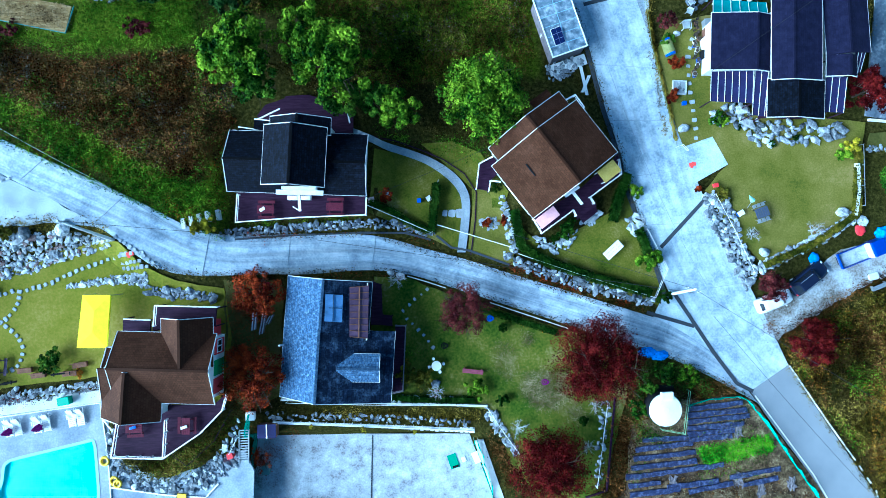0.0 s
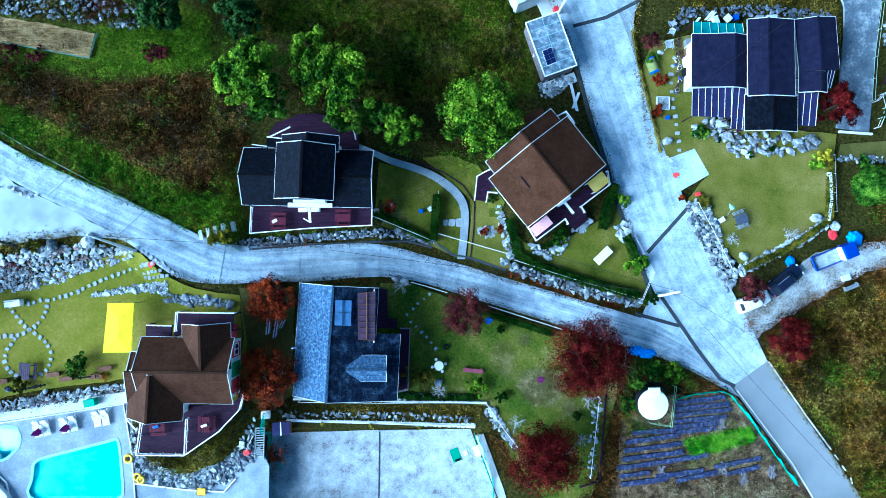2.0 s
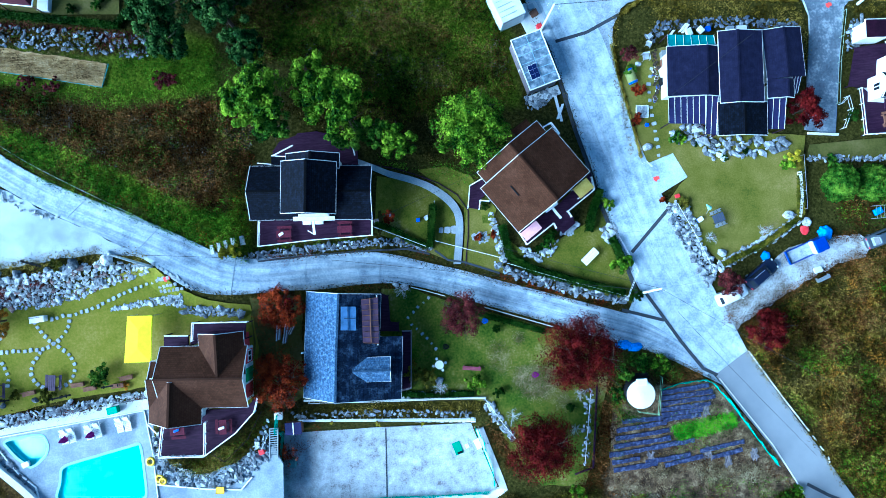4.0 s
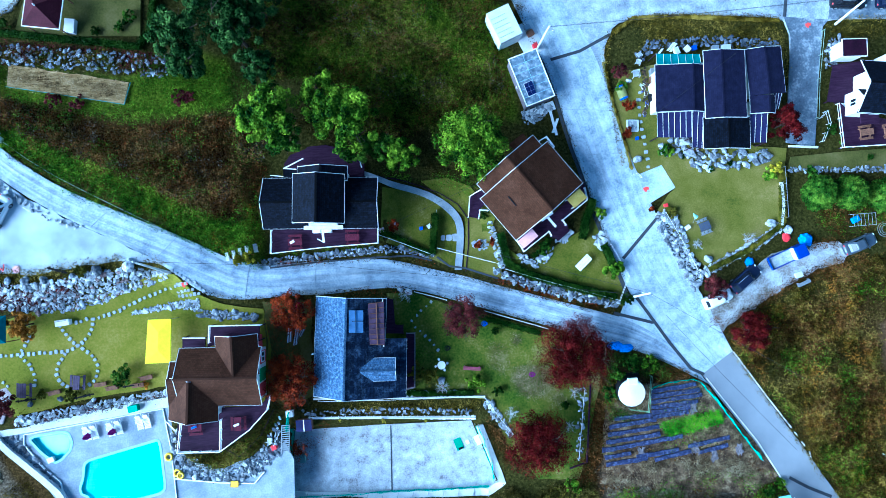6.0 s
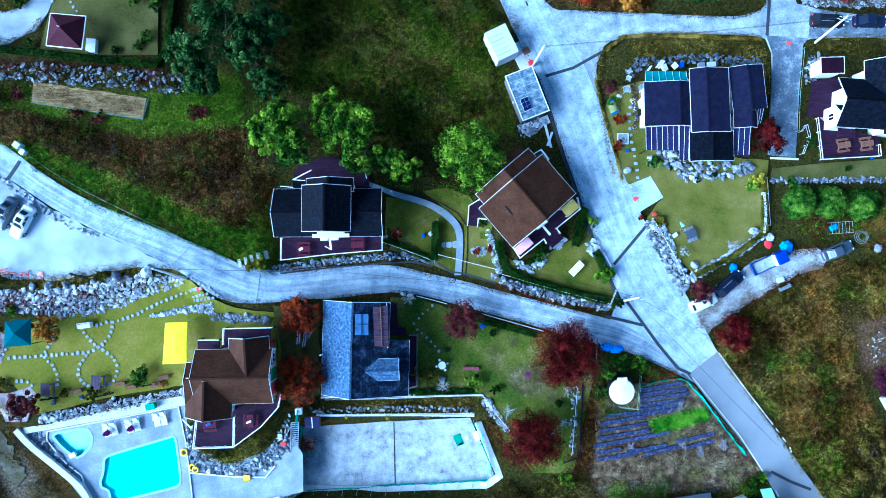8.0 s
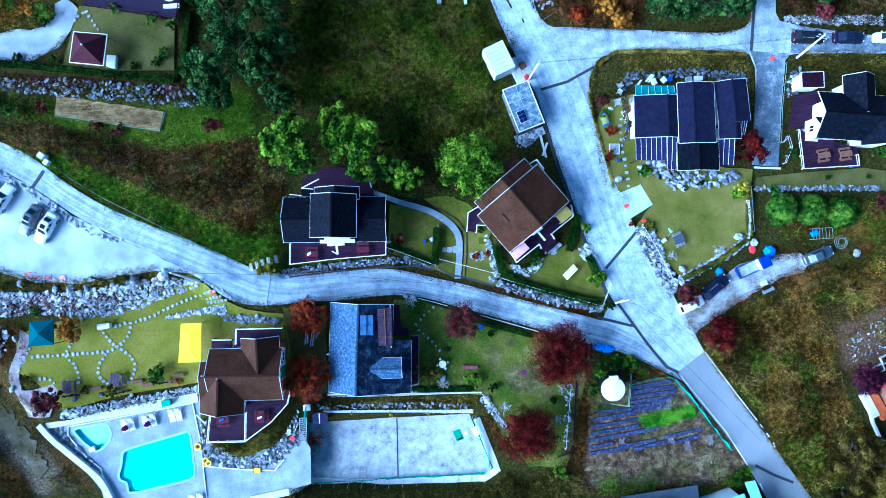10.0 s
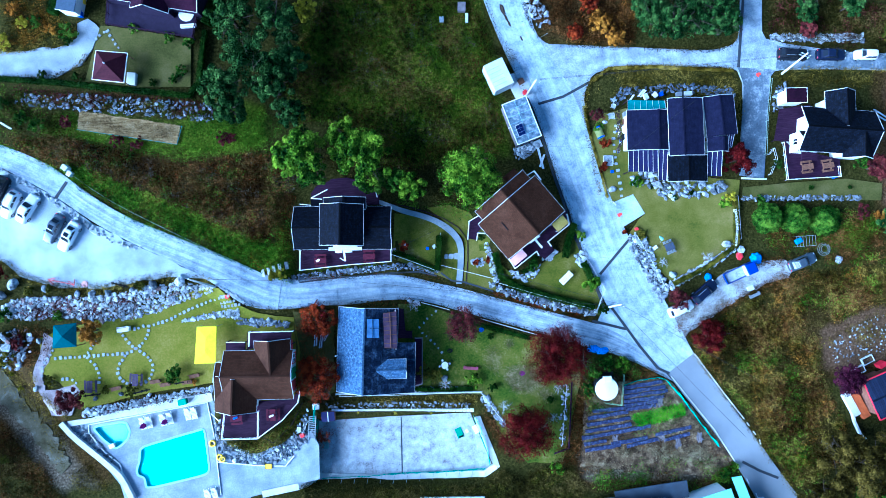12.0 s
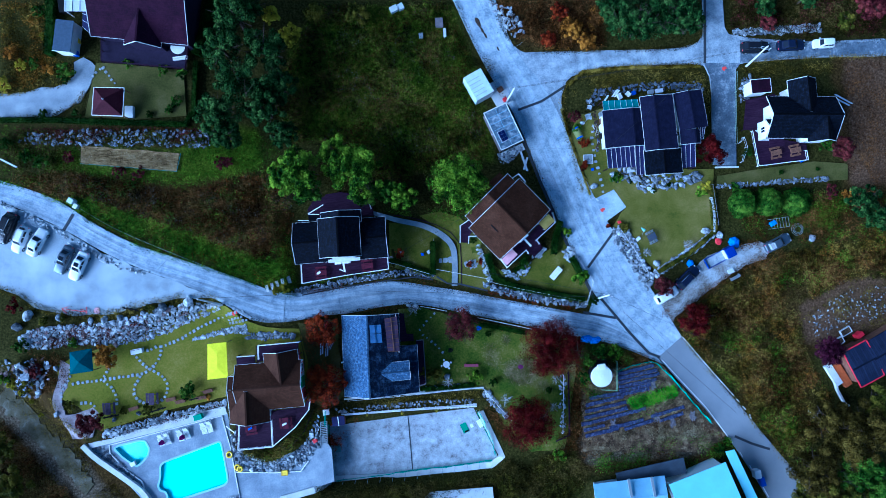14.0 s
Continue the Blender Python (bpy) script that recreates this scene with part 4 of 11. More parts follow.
    for s in (1, -1):
        part("mirror", box(w0 - 0.25, s * (W + 0.02) - 0.08, belt * 0.95, w0 - 0.1, s * (W + 0.02) + 0.08, belt * 0.95 + 0.12, m, 0.03), paint, root)
        part("headlight", box(L * 0.87, s * W * 0.62 - 0.13, belt * 0.64, L * 0.945, s * W * 0.62 + 0.13, belt * 0.78, m, 0.03), metal_white, root)
        part("tail_light", box(-L * 0.975, s * W * 0.62 - 0.13, belt * 0.70, -L * 0.9, s * W * 0.62 + 0.13, belt * 0.88, m, 0.03), plastic_red, root)
        for fx in (0.62, -0.62):
            c = m @ Vector((L * fx, s * W * 0.86, 0.31))
            e = m @ Vector((L * fx, s * W * 1.01, 0.31))
            wh = part("wheel", tube(c, e, 0.32, 0.32, 14), rubber, root)
            part("rim", tube(e, e + (e - c) * 0.1, 0.2, 0.19, 10), metal_grey, wh)
    if kind == "suv":
        for s in (1, -1):
            part("roof_rail", beam(m @ Vector((w2 + 0.2, s * r * 0.8, tall + 0.06)), m @ Vector((w1 - 0.2, s * r * 0.8, tall + 0.06)), 0.04), metal_grey, root)
    return root


bed_grey = material("bed_grey", [(0.16, 0.18, 0.21), (0.34, 0.37, 0.40), (0.45, 0.48, 0.5)], 1.5, 0.6, 0.1, 8)
cab_blue = plain("cab_blue", (0.012, 0.035, 0.26), 0.3)


def pickup(x, y, turn, label):
    z = height(x, y) + 0.06
    root = thing("pickup_truck", x, y, z, label, "truck")
    m = Matrix.Translation((x, y, z)) @ Matrix.Rotation(radians(turn), 4, "Z")
    part("cab", box(0.95, -0.85, 0.45, 2.5, 0.85, 1.95, m, 0.12), cab_blue, root)
    part("windscreen", box(2.36, -0.72, 1.25, 2.53, 0.72, 1.85, m, 0.03), glass_dark, root)
    part("cargo_bed", box(-2.5, -0.85, 0.75, 0.85, 0.85, 0.85, m), bed_grey, root, "bare pale metal load bed")
    for s in (1, -1):
        part("side_gate", box(-2.5, s * 0.85 - 0.04, 0.85, 0.85, s * 0.85 + 0.04, 1.2, m), cab_blue, root)
        for fx in (1.6, -1.6):
            c, e = m @ Vector((fx, s * 0.62, 0.3)), m @ Vector((fx, s * 0.8, 0.3))
            wh = part("wheel", tube(c, e, 0.32, 0.32, 14), rubber, root)
            part("rim", tube(e, e + (e - c) * 0.1, 0.18, 0.17, 10), metal_grey, wh)
    part("tail_gate", box(-2.54, -0.85, 0.85, -2.46, 0.85, 1.2, m), cab_blue, root)
    part("chassis", box(-2.4, -0.5, 0.4, 2.3, 0.5, 0.72, m), rubber, root)
    part("head_board", box(0.8, -0.85, 0.85, 0.88, 0.85, 1.75, m), metal_white, root)
    return root


# ---- furniture ----
def picnic_table(x, y, z, turn, wood, label, l=1.8):
    root = thing("picnic_table", x, y, z, label, "table", "picnic tables")
    m = Matrix.Translation((x, y, z)) @ Matrix.Rotation(radians(turn), 4, "Z")
    for k in range(4):
        part("table_board", box(-l / 2, -0.42 + k * 0.215, 0.70, l / 2, -0.42 + k * 0.215 + 0.195, 0.75, m), wood, root)
    for s in (1, -1):
        for k in range(2):
            part("bench_board", box(-l / 2, s * 0.82 - 0.15 + k * 0.16, 0.40, l / 2, s * 0.82 - 0.15 + k * 0.16 + 0.14, 0.45, m), wood, root)
        part("cross_beam", box(s * l * 0.36 - 0.05, -0.95, 0.33, s * l * 0.36 + 0.05, 0.95, 0.41, m), wood, root)
        for q in (1, -1):
            part("leg", beam(m @ Vector((s * l * 0.36, q * 0.62, 0)), m @ Vector((s * l * 0.36, q * 0.25, 0.71)), 0.08), wood, root)
    return root


def bench(x, y, z, turn, wood, label, l=1.5, back=True):
    root = thing("bench", x, y, z, label, "bench")
    m = Matrix.Translation((x, y, z)) @ Matrix.Rotation(radians(turn), 4, "Z")
    for k in range(3):
        part("seat_board", box(-l / 2, -0.24 + k * 0.16, 0.40, l / 2, -0.10 + k * 0.16, 0.45, m), wood, root)
    if back:
        for k in range(2):
            part("back_board", box(-l / 2, 0.26, 0.55 + k * 0.18, l / 2, 0.31, 0.69 + k * 0.18, m), wood, root)
    for s in (1, -1):
        part("leg", box(s * l * 0.42 - 0.04, -0.24, 0, s * l * 0.42 + 0.04, 0.30, 0.40, m), wood, root)
    return root


def lounger(x, y, z, turn):
    root = thing("sun_lounger", x, y, z, "white plastic sun lounger with raised back on the pool paving", "sun lounger", "loungers by the pool")
    m = Matrix.Translation((x, y, z)) @ Matrix.Rotation(radians(turn), 4, "Z")
    for k in range(6):
        part("slat", box(-0.95 + k * 0.2, -0.32, 0.30, -0.78 + k * 0.2, 0.32, 0.34, m), plastic_white, root)
    part("backrest", box(-0.02, -0.32, 0, 0.75, 0.32, 0.05, m @ Matrix.Translation((0.26, 0, 0.32)) @ Matrix.Rotation(radians(-32), 4, "Y")), plastic_white, root)
    for s in (1, -1):
        part("side_rail", box(-1.0, s * 0.36 - 0.04, 0.26, 0.95, s * 0.36 + 0.04, 0.34, m), plastic_white, root)
        part("armrest", box(-0.1, s * 0.38 - 0.05, 0.48, 0.4, s * 0.38 + 0.05, 0.53, m), plastic_white, root)
        for fx in (-0.8, 0.6):
            part("leg", box(fx - 0.04, s * 0.34 - 0.04, 0, fx + 0.04, s * 0.34 + 0.04, 0.27, m), plastic_white, root)
    return root


def pole(base, top, tall, label, arms=True):
    """A leaning concrete utility pole with cross arms."""
    (x, y), (tx, ty) = base, top
    z = height(x, y)
    root = thing("utility_pole", x, y, z, label, "utility pole")
    part("shaft", tube((x, y, z - 0.3), (tx, ty, z + tall), 0.19, 0.11, 10), pole_concrete, root)
    if arms:
        for k in (0.5, 1.1):
            u = 1 - k / tall
            c = Vector((x + (tx - x) * u, y + (ty - y) * u, z + tall * u))
            arm = part("cross_arm", beam(c + Vector((-0.75, 0.3, 0)), c + Vector((0.75, -0.3, 0)), 0.07), metal_grey, root)
            for q in (-0.6, 0, 0.6):
                o = c + Vector((q, -0.4 * q, 0.03))
                part("insulator", tube(o, o + Vector((0, 0, 0.16)), 0.05, 0.03, 8), plastic_white, arm)
    return Vector((tx, ty, z + tall - 0.4))


def wire(a, b, sag, label="thin black overhead cable between poles", r=0.018):
    a, b = Vector(a), Vector(b)
    pts = [a.lerp(b, i / 12) - Vector((0, 0, sag * 4 * (i / 12) * (1 - i / 12))) for i in range(13)]
    bm = join(*[tube(p, q, r, r, 4) for p, q in zip(pts, pts[1:])])
    ob = part("overhead_cable", bm, cable_black)
    return tagged(ob, label, "cable", "overhead cables", kind="structure")


def crate(name, x, y, z, w, d, h, turn, mat, label, category, lid=None, bevel=0.03):
    """A box-like loose thing with a lid of its own."""
    root = thing(name, x, y, z, label, category)
    m = Matrix.Translation((x, y, z)) @ Matrix.Rotation(radians(turn), 4, "Z")
    part("body", box(-w / 2, -d / 2, 0, w / 2, d / 2, h * 0.88, m, bevel), mat, root)
    part("lid", box(-w / 2 - 0.03, -d / 2 - 0.03, h * 0.885, w / 2 + 0.03, d / 2 + 0.03, h, m, bevel), lid or mat, root)
    return root

# ---- ground: scrubland, with meadow, dry growth and bare soil where they lie ----
COVER = {
    "green": [[(-20.08, 41.25), (-15.74, 47.38), (6.17, 45.70), (8.07, 35.90), (8.36, 28.22), (9.13, 20.50), (-1.38, 20.03), (-13.82, 23.36), (-21.43, 31.35)], [(-56.57, 20.44), (-48.52, 17.10), (-40.56, 12.42), (-28.77, 4.88), (-25.38, 6.61), (-34.70, 11.57), (-45.75, 18.02), (-54.49, 22.32)], [(-58.55, 28.08), (-39.05, 21.89), (-27.70, 24.01), (-27.78, 28.87), (-37.69, 29.98), (-38.17, 27.00), (-55.75, 29.41)], [(-35.81, 15.73), (-28.77, 4.88), (-25.70, 3.47), (-25.77, 10.34)], [(61.94, 5.30), (67.85, 5.42), (64.34, 1.11), (57.60, 2.09)]],
    "dry": [[(-54.85, 24.97), (-28.95, 21.50), (-26.16, 14.08), (-28.23, 8.85), (-42.57, 16.24), (-52.13, 21.11)], [(42.22, -11.06), (56.65, -5.48), (73.61, -2.16), (71.47, -19.33), (57.81, -19.22), (56.69, -32.56), (51.28, -35.57), (44.32, -23.94)], [(13.98, 46.68), (30.98, 44.38), (29.67, 35.85), (20.20, 36.96), (16.14, 38.68)], [(69.32, 30.40), (85.30, 28.20), (81.55, 4.42), (68.04, 6.83)], [(-72.48, -2.51), (-66.98, -3.25), (-62.18, -12.84), (-54.95, -25.33), (-75.83, -22.09)], [(19.02, -15.06), (33.37, -17.38), (42.16, -31.27), (37.37, -36.19), (15.42, -32.32)]],
    "pale": [[(-72.18, -2.05), (-71.50, -5.58), (-68.11, -10.14), (-64.39, -15.65), (-61.43, -20.14), (-58.14, -25.58), (-62.18, -25.84), (-66.38, -20.71), (-68.91, -16.29), (-71.49, -12.31), (-74.13, -8.77)], [(17.12, -27.45), (31.91, -26.67), (41.19, -31.12), (36.85, -33.24), (17.49, -31.25)]],
    "stubble": [[(71.58, 29.11), (84.98, 26.29), (81.67, 5.37), (69.20, 8.11)], [(57.81, -11.94), (66.09, -8.80), (75.94, -9.29), (74.98, -16.94), (58.08, -17.32)]],
}


def ground_material():
    m = bpy.data.materials.new("hillside")
    m.use_nodes = True
    n, l = m.node_tree.nodes, m.node_tree.links
    b = n["Principled BSDF"]
    b.inputs["Roughness"].default_value = 0.95
    b.inputs["Specular IOR Level"].default_value = 0.03
    geo = n.new("ShaderNodeNewGeometry")
    def grain(scale, detail):
        t = n.new("ShaderNodeTexNoise")
        t.inputs["Scale"].default_value, t.inputs["Detail"].default_value, t.inputs["Roughness"].default_value = scale, detail, 0.65
        l.new(geo.outputs["Position"], t.inputs["Vector"])
        return t.outputs["Fac"]
    fine, slow = grain(3.2, 9), grain(0.25, 5)
    def tone(lo, mid, hi):
        r = n.new("ShaderNodeValToRGB")
        r.color_ramp.elements[0].position, r.color_ramp.elements[1].position = 0.33, 0.72
        r.color_ramp.elements[0].color, r.color_ramp.elements[1].color = (*lo, 1), (*hi, 1)
        r.color_ramp.elements.new(0.52).color = (*mid, 1)
        l.new(fine, r.inputs["Fac"])
        return r.outputs["Color"]
    col = tone((0.009, 0.010, 0.002), (0.034, 0.031, 0.006), (0.08, 0.066, 0.016))
    looks = {"green": tone((0.014, 0.026, 0.001), (0.062, 0.088, 0.003), (0.15, 0.165, 0.012)),
             "dry": tone((0.012, 0.008, 0.002), (0.048, 0.029, 0.008), (0.115, 0.075, 0.024)),
             "pale": tone((0.032, 0.023, 0.012), (0.11, 0.086, 0.056), (0.30, 0.25, 0.185)),
             "stubble": tone((0.035, 0.018, 0.009), (0.10, 0.058, 0.03), (0.21, 0.14, 0.085))}
    for key, look_col in looks.items():
        at = n.new("ShaderNodeAttribute")
        at.attribute_name = key
        s = n.new("ShaderNodeMath")
        s.operation = "ADD"
        l.new(at.outputs["Fac"], s.inputs[0])
        l.new(slow, s.inputs[1])
        mr = n.new("ShaderNodeMapRange")
        mr.inputs["From Min"].default_value, mr.inputs["From Max"].default_value = 0.85, 1.2
        l.new(s.outputs[0], mr.inputs["Value"])
        mx = n.new("ShaderNodeMix")
        mx.data_type = "RGBA"
        l.new(mr.outputs[0], mx.inputs[0])
        l.new(col, mx.inputs[6])
        l.new(look_col, mx.inputs[7])
        col = mx.outputs[2]
    l.new(col, b.inputs["Base Color"])
    bp = n.new("ShaderNodeBump")
    bp.inputs["Strength"].default_value, bp.inputs["Distance"].default_value = 0.6, 0.15
    l.new(fine, bp.inputs["Height"])
    l.new(bp.outputs[0], b.inputs["Normal"])
    return m


def axis(a, b, step, far):
    xs = list(np.arange(a, b + step, step))
    s, lo, hi = step, a, b + step
    while hi < far:
        s *= 1.5
        lo, hi = lo - s, hi + s
        xs = [lo] + xs + [hi]
    return xs


POOLS = {
    "pool": [(-40.6, -18.5), (-41.8, -18.75), (-49.8, -20.4), (-50.55, -20.95), (-50.75, -22.7), (-51.3, -24.0), (-51.1, -24.75), (-50.15, -25.2), (-50.0, -26.7), (-48.5, -26.7), (-41.1, -25.55), (-40.25, -24.9)],
    "paddling_pool": [(-57.35, -17.16), (-56.63, -16.79), (-53.15, -16.47), (-52.30, -16.71), (-51.86, -17.96), (-52.20, -19.06), (-53.39, -20.09), (-54.28, -20.45), (-56.08, -18.83)],
}


def soft_outline(pts, times=2):
    for _ in range(times):
        q = []
        for a, b in zip(pts, pts[1:] + pts[:1]):
            q += [(a[0] * 0.86 + b[0] * 0.14, a[1] * 0.86 + b[1] * 0.14), (a[0] * 0.14 + b[0] * 0.86, a[1] * 0.14 + b[1] * 0.86)]
        pts = q
    return pts


POOLS = {k: soft_outline(v) for k, v in POOLS.items()}
gx, gy = axis(-95, 90, 0.8, 2500), axis(-55, 68, 0.8, 2500)
X, Y = np.meshgrid(gx, gy)
Z = height_many(X, Y) - 0.16
for p in POOLS.values():
    Z -= 1.9 * (inside_many(p, X, Y) > -1.1)
near = (X > -96) & (X < 92) & (Y > -56) & (Y < 70)
cover = {k: np.where(near, np.max([smooth_many(-3.5, 2.5, inside_many(p, X, Y)) for p in polys], 0), 0).ravel() for k, polys in COVER.items()}
verts = [(x, y, z + 0.12 * noise.noise(Vector((x * 0.2, y * 0.2, 0)))) for x, y, z in zip(X.ravel(), Y.ravel(), Z.ravel())]
faces = []
W = len(gx)
for j in range(len(gy) - 1):
    for i in range(W - 1):
        faces.append((j * W + i, j * W + i + 1, (j + 1) * W + i + 1, (j + 1) * W + i))
gm = bpy.data.meshes.new("ground")
gm.from_pydata(verts, [], faces)
for k, values in cover.items():
    gm.attributes.new(k, "FLOAT", "POINT").data.foreach_set("value", values)
gm.materials.append(ground_material())
gm.polygons.foreach_set("use_smooth", [True] * len(faces))
tagged(new("ground", gm), "hillside of dry brown and green scrub with bare soil", "ground", kind="structure")

# ---- roads ----
strip("road_main", [(5.86, 50.05), (9.69, 37.14), (13.59, 27.99), (15.99, 18.57), (19.31, 5.71), (22.93, -5.26), (27.31, -11.63), (32.03, -16.39)], [(13.21, 49.20), (15.13, 38.33), (19.57, 31.47), (22.07, 23.92), (23.21, 17.54), (27.37, 5.02), (33.42, -6.84), (36.51, -13.65)], road_concrete, 0.075, label="pale worn concrete village road")
strip("road_west", [(-71.16, 28.99), (-66.51, 26.61), (-61.82, 24.40), (-57.97, 22.12), (-54.33, 18.55), (-48.94, 14.52), (-43.25, 11.66), (-36.81, 8.50), (-32.05, 5.92), (-29.05, 4.03), (-25.65, 3.03), (-22.13, 2.95), (-16.75, 3.04), (-11.31, 2.87), (-7.73, 2.22), (-4.17, 0.94), (0.17, -0.28), (3.94, -1.69), (10.25, -3.85), (17.48, -6.34), (23.14, -8.33), (29.09, -12.87)], [(-71.68, 26.31), (-67.11, 23.59), (-62.53, 20.77), (-57.95, 17.67), (-53.39, 13.76), (-46.99, 9.74), (-42.11, 7.25), (-35.83, 3.03), (-33.45, 0.53), (-30.44, -0.95), (-26.15, -1.29), (-22.65, -1.14), (-17.51, -1.51), (-11.91, -1.14), (-8.23, -1.33), (-4.63, -2.18), (-1.06, -3.57), (4.32, -5.51), (11.51, -8.09), (17.78, -10.63), (24.23, -12.67), (32.82, -17.77)], lane_concrete, 0.06, label="narrow concrete lane with streaks of tyre wear")
sheet("road_branch", soft_outline([(14.40, 39.88), (16.83, 37.25), (20.21, 36.96), (28.73, 35.98), (38.23, 34.87), (43.02, 34.41), (46.52, 34.99), (47.7, 36.29), (48.61, 43.94), (51.97, 43.49), (51.33, 35.79), (55.71, 34.41), (66.18, 32.30), (78.66, 31.27), (85.69, 30.50), (85.17, 27.44), (68.66, 29.42), (59.93, 30.14), (53.13, 30.49), (52.07, 29.38), (49.70, 13.29), (45.85, 14.13), (47.74, 28.52), (46.90, 31.25), (34.01, 32.65), (28.26, 32.96), (23.79, 32.04), (22.03, 28.73), (22.21, 22.95), (18.25, 23.98), (16.14, 29.07)], 1), side_concrete, 0.055, label="pale concrete side road with gravel washed over it", category="road")
sheet("lane_side", [(47.01, 31.34), (53.13, 30.49), (52.07, 29.38), (49.70, 13.29), (45.85, 14.13), (47.74, 28.52)], worn_concrete, 0.062, label="worn dark concrete lane between two houses", category="road")
sheet("road_side", [(53.73, 34.29), (66.15, 32.10), (85.64, 30.21), (85.19, 27.53), (68.68, 29.51), (59.94, 30.23), (53.14, 30.59)], worn_concrete, 0.064, label="patched grey concrete side road", category="road", jag=0.2)
sheet("road_junction", [(22.46, -5.19), (27.06, -6.83), (31.44, -10.37), (36.51, -13.65), (32.32, -16.44), (27.92, -14.11), (22.41, -11.82), (18.86, -9.85), (21.09, -7.83)], concrete, 0.05, label="pale concrete apron where lane and road meet", category="road")
strip("road_asphalt", [(32.03, -16.39), (34.44, -20.23), (38.96, -26.44), (42.82, -33.30), (45.75, -39.49), (48.20, -45.60)], [(36.51, -13.65), (40.47, -19.97), (43.29, -24.26), (45.64, -27.99), (49.64, -34.83), (55.01, -42.85)], asphalt, 0.068, label="smooth grey asphalt road with white edge lines")
sheet("driveway", [(24.63, 11.13), (28.57, 12.38), (30.21, 9.19), (26.45, 7.25)], concrete, 0.085, label="square concrete driveway slab beside the lawn", category="driveway")
sheet("car_park", [(-71.69, 26.23), (-67.13, 23.51), (-62.55, 20.69), (-57.96, 17.59), (-53.41, 13.67), (-47.01, 9.65), (-42.12, 7.17), (-36.75, 3.79), (-38.22, 4.28), (-41.55, 4.96), (-46.80, 4.69), (-52.96, 4.02), (-58.95, 4.56), (-64.70, 6.73), (-66.95, 9.25), (-74.31, 12.09)], gravel, 0.03, jag=0.15, label="pale gravel car park beside the lane", category="car park")
sheet("truck_track", [(33.41, -7.53), (36.95, -5.62), (39.96, -2.74), (42.89, -0.77), (47.07, 0.07), (52.06, 0.23), (53.6, -1.4), (52.59, -2.79), (48.97, -3.44), (45.27, -5.11), (41.54, -7.16), (38.25, -8.85), (36.16, -10.24), (35.31, -10.95)], dirt_track, 0.03, 0.8, jag=0.18, label="dry dirt track with worn pale ruts", category="track")
sheet("drive_north_west", [(-67.96, 39.65), (-59.46, 39.52), (-55.15, 39.79), (-53.30, 40.85), (-52.85, 42.98), (-51.22, 43.64), (-49.56, 41.83), (-50.94, 39.21), (-52.96, 36.86), (-56.61, 35.18), (-61.72, 35.28), (-68.38, 36.39)], drive_gravel, 0.03, jag=0.2, label="pale gravel drive curving to a house", category="driveway")


def marking(name, pts, w, mat, lift, label, category="road marking", top=0.012):
    ob = part(name, ribbon(pts, w, lift - 0.04, lift + top, 1.0), mat)
    return tagged(ob, label, category, kind="structure")


for pts in ([(22.30, 0.15), (27.41, 5.30)], [(23.63, -5.08), (27.79, -11.71), (30.48, -15.47), (32.32, -16.44)], [(20.44, -7.07), (25.78, -8.83)], [(14.71, 27.83), (18.77, 28.70), (23.10, 30.69)], [(48.94, 42.92), (47.11, 31.32)], [(43.09, -31.62), (45.77, -33.28), (48.68, -34.69)], [(-58.52, 17.84), (-56.63, 20.10)]):
    marking("drain_channel", pts, 0.42, drain_dark, 0.085, "dark steel drain grating across the road", "drain", 0.02)
marking("drain_channel", [(11.41, 32.60), (13.52, 27.52), (14.97, 22.53), (16.04, 17.61), (18.23, 8.24), (21.42, -1.24), (22.62, -5.40)], 0.5, drain_dark, 0.075, "open concrete gutter along the road edge", "drain", 0.03)
for pts in ([(32.54, -16.95), (39.00, -26.16), (42.53, -32.67)], [(36.69, -13.78), (41.08, -20.55), (43.98, -24.85)]):
    marking("edge_line", pts, 0.16, line_white, 0.075, "solid white painted edge line")
for pts in ([(44.37, -25.49), (44.76, -26.12)], [(45.23, -26.87), (45.62, -27.50)], [(46.17, -28.35), (46.34, -29.15)], [(43.54, -34.37), (43.88, -35.28)], [(44.82, -36.77), (45.08, -37.57)], [(45.68, -38.72), (46.01, -39.72)], [(46.53, -40.76), (47.21, -42.58)]):
    marking("dash_line", pts, 0.16, line_white, 0.078, "short white painted dash on the asphalt")
for pts in ([(-56.36, 21.54), (-51.13, 17.04), (-43.18, 12.18), (-35.22, 7.64), (-29.04, 2.86), (-22.25, 1.79), (-14.27, 1.46), (-7.92, 0.85), (-0.75, -1.46), (8.24, -4.58), (18.13, -8.32), (25.40, -11.33)], [(-29.27, 1.11), (-22.46, 0.28), (-14.47, 0.01), (-8.10, -0.34), (-0.93, -2.65), (8.05, -5.88), (17.94, -9.62), (28.93, -13.98)], [(7.58, 45.55), (12.29, 35.36), (15.65, 25.79), (18.52, 16.30), (22.92, 4.24), (28.15, -6.05), (34.25, -14.83)]):
    marking("road_joint", rounded(pts, 2), 0.05, joint_dark, 0.082, "dark joint between concrete slabs")
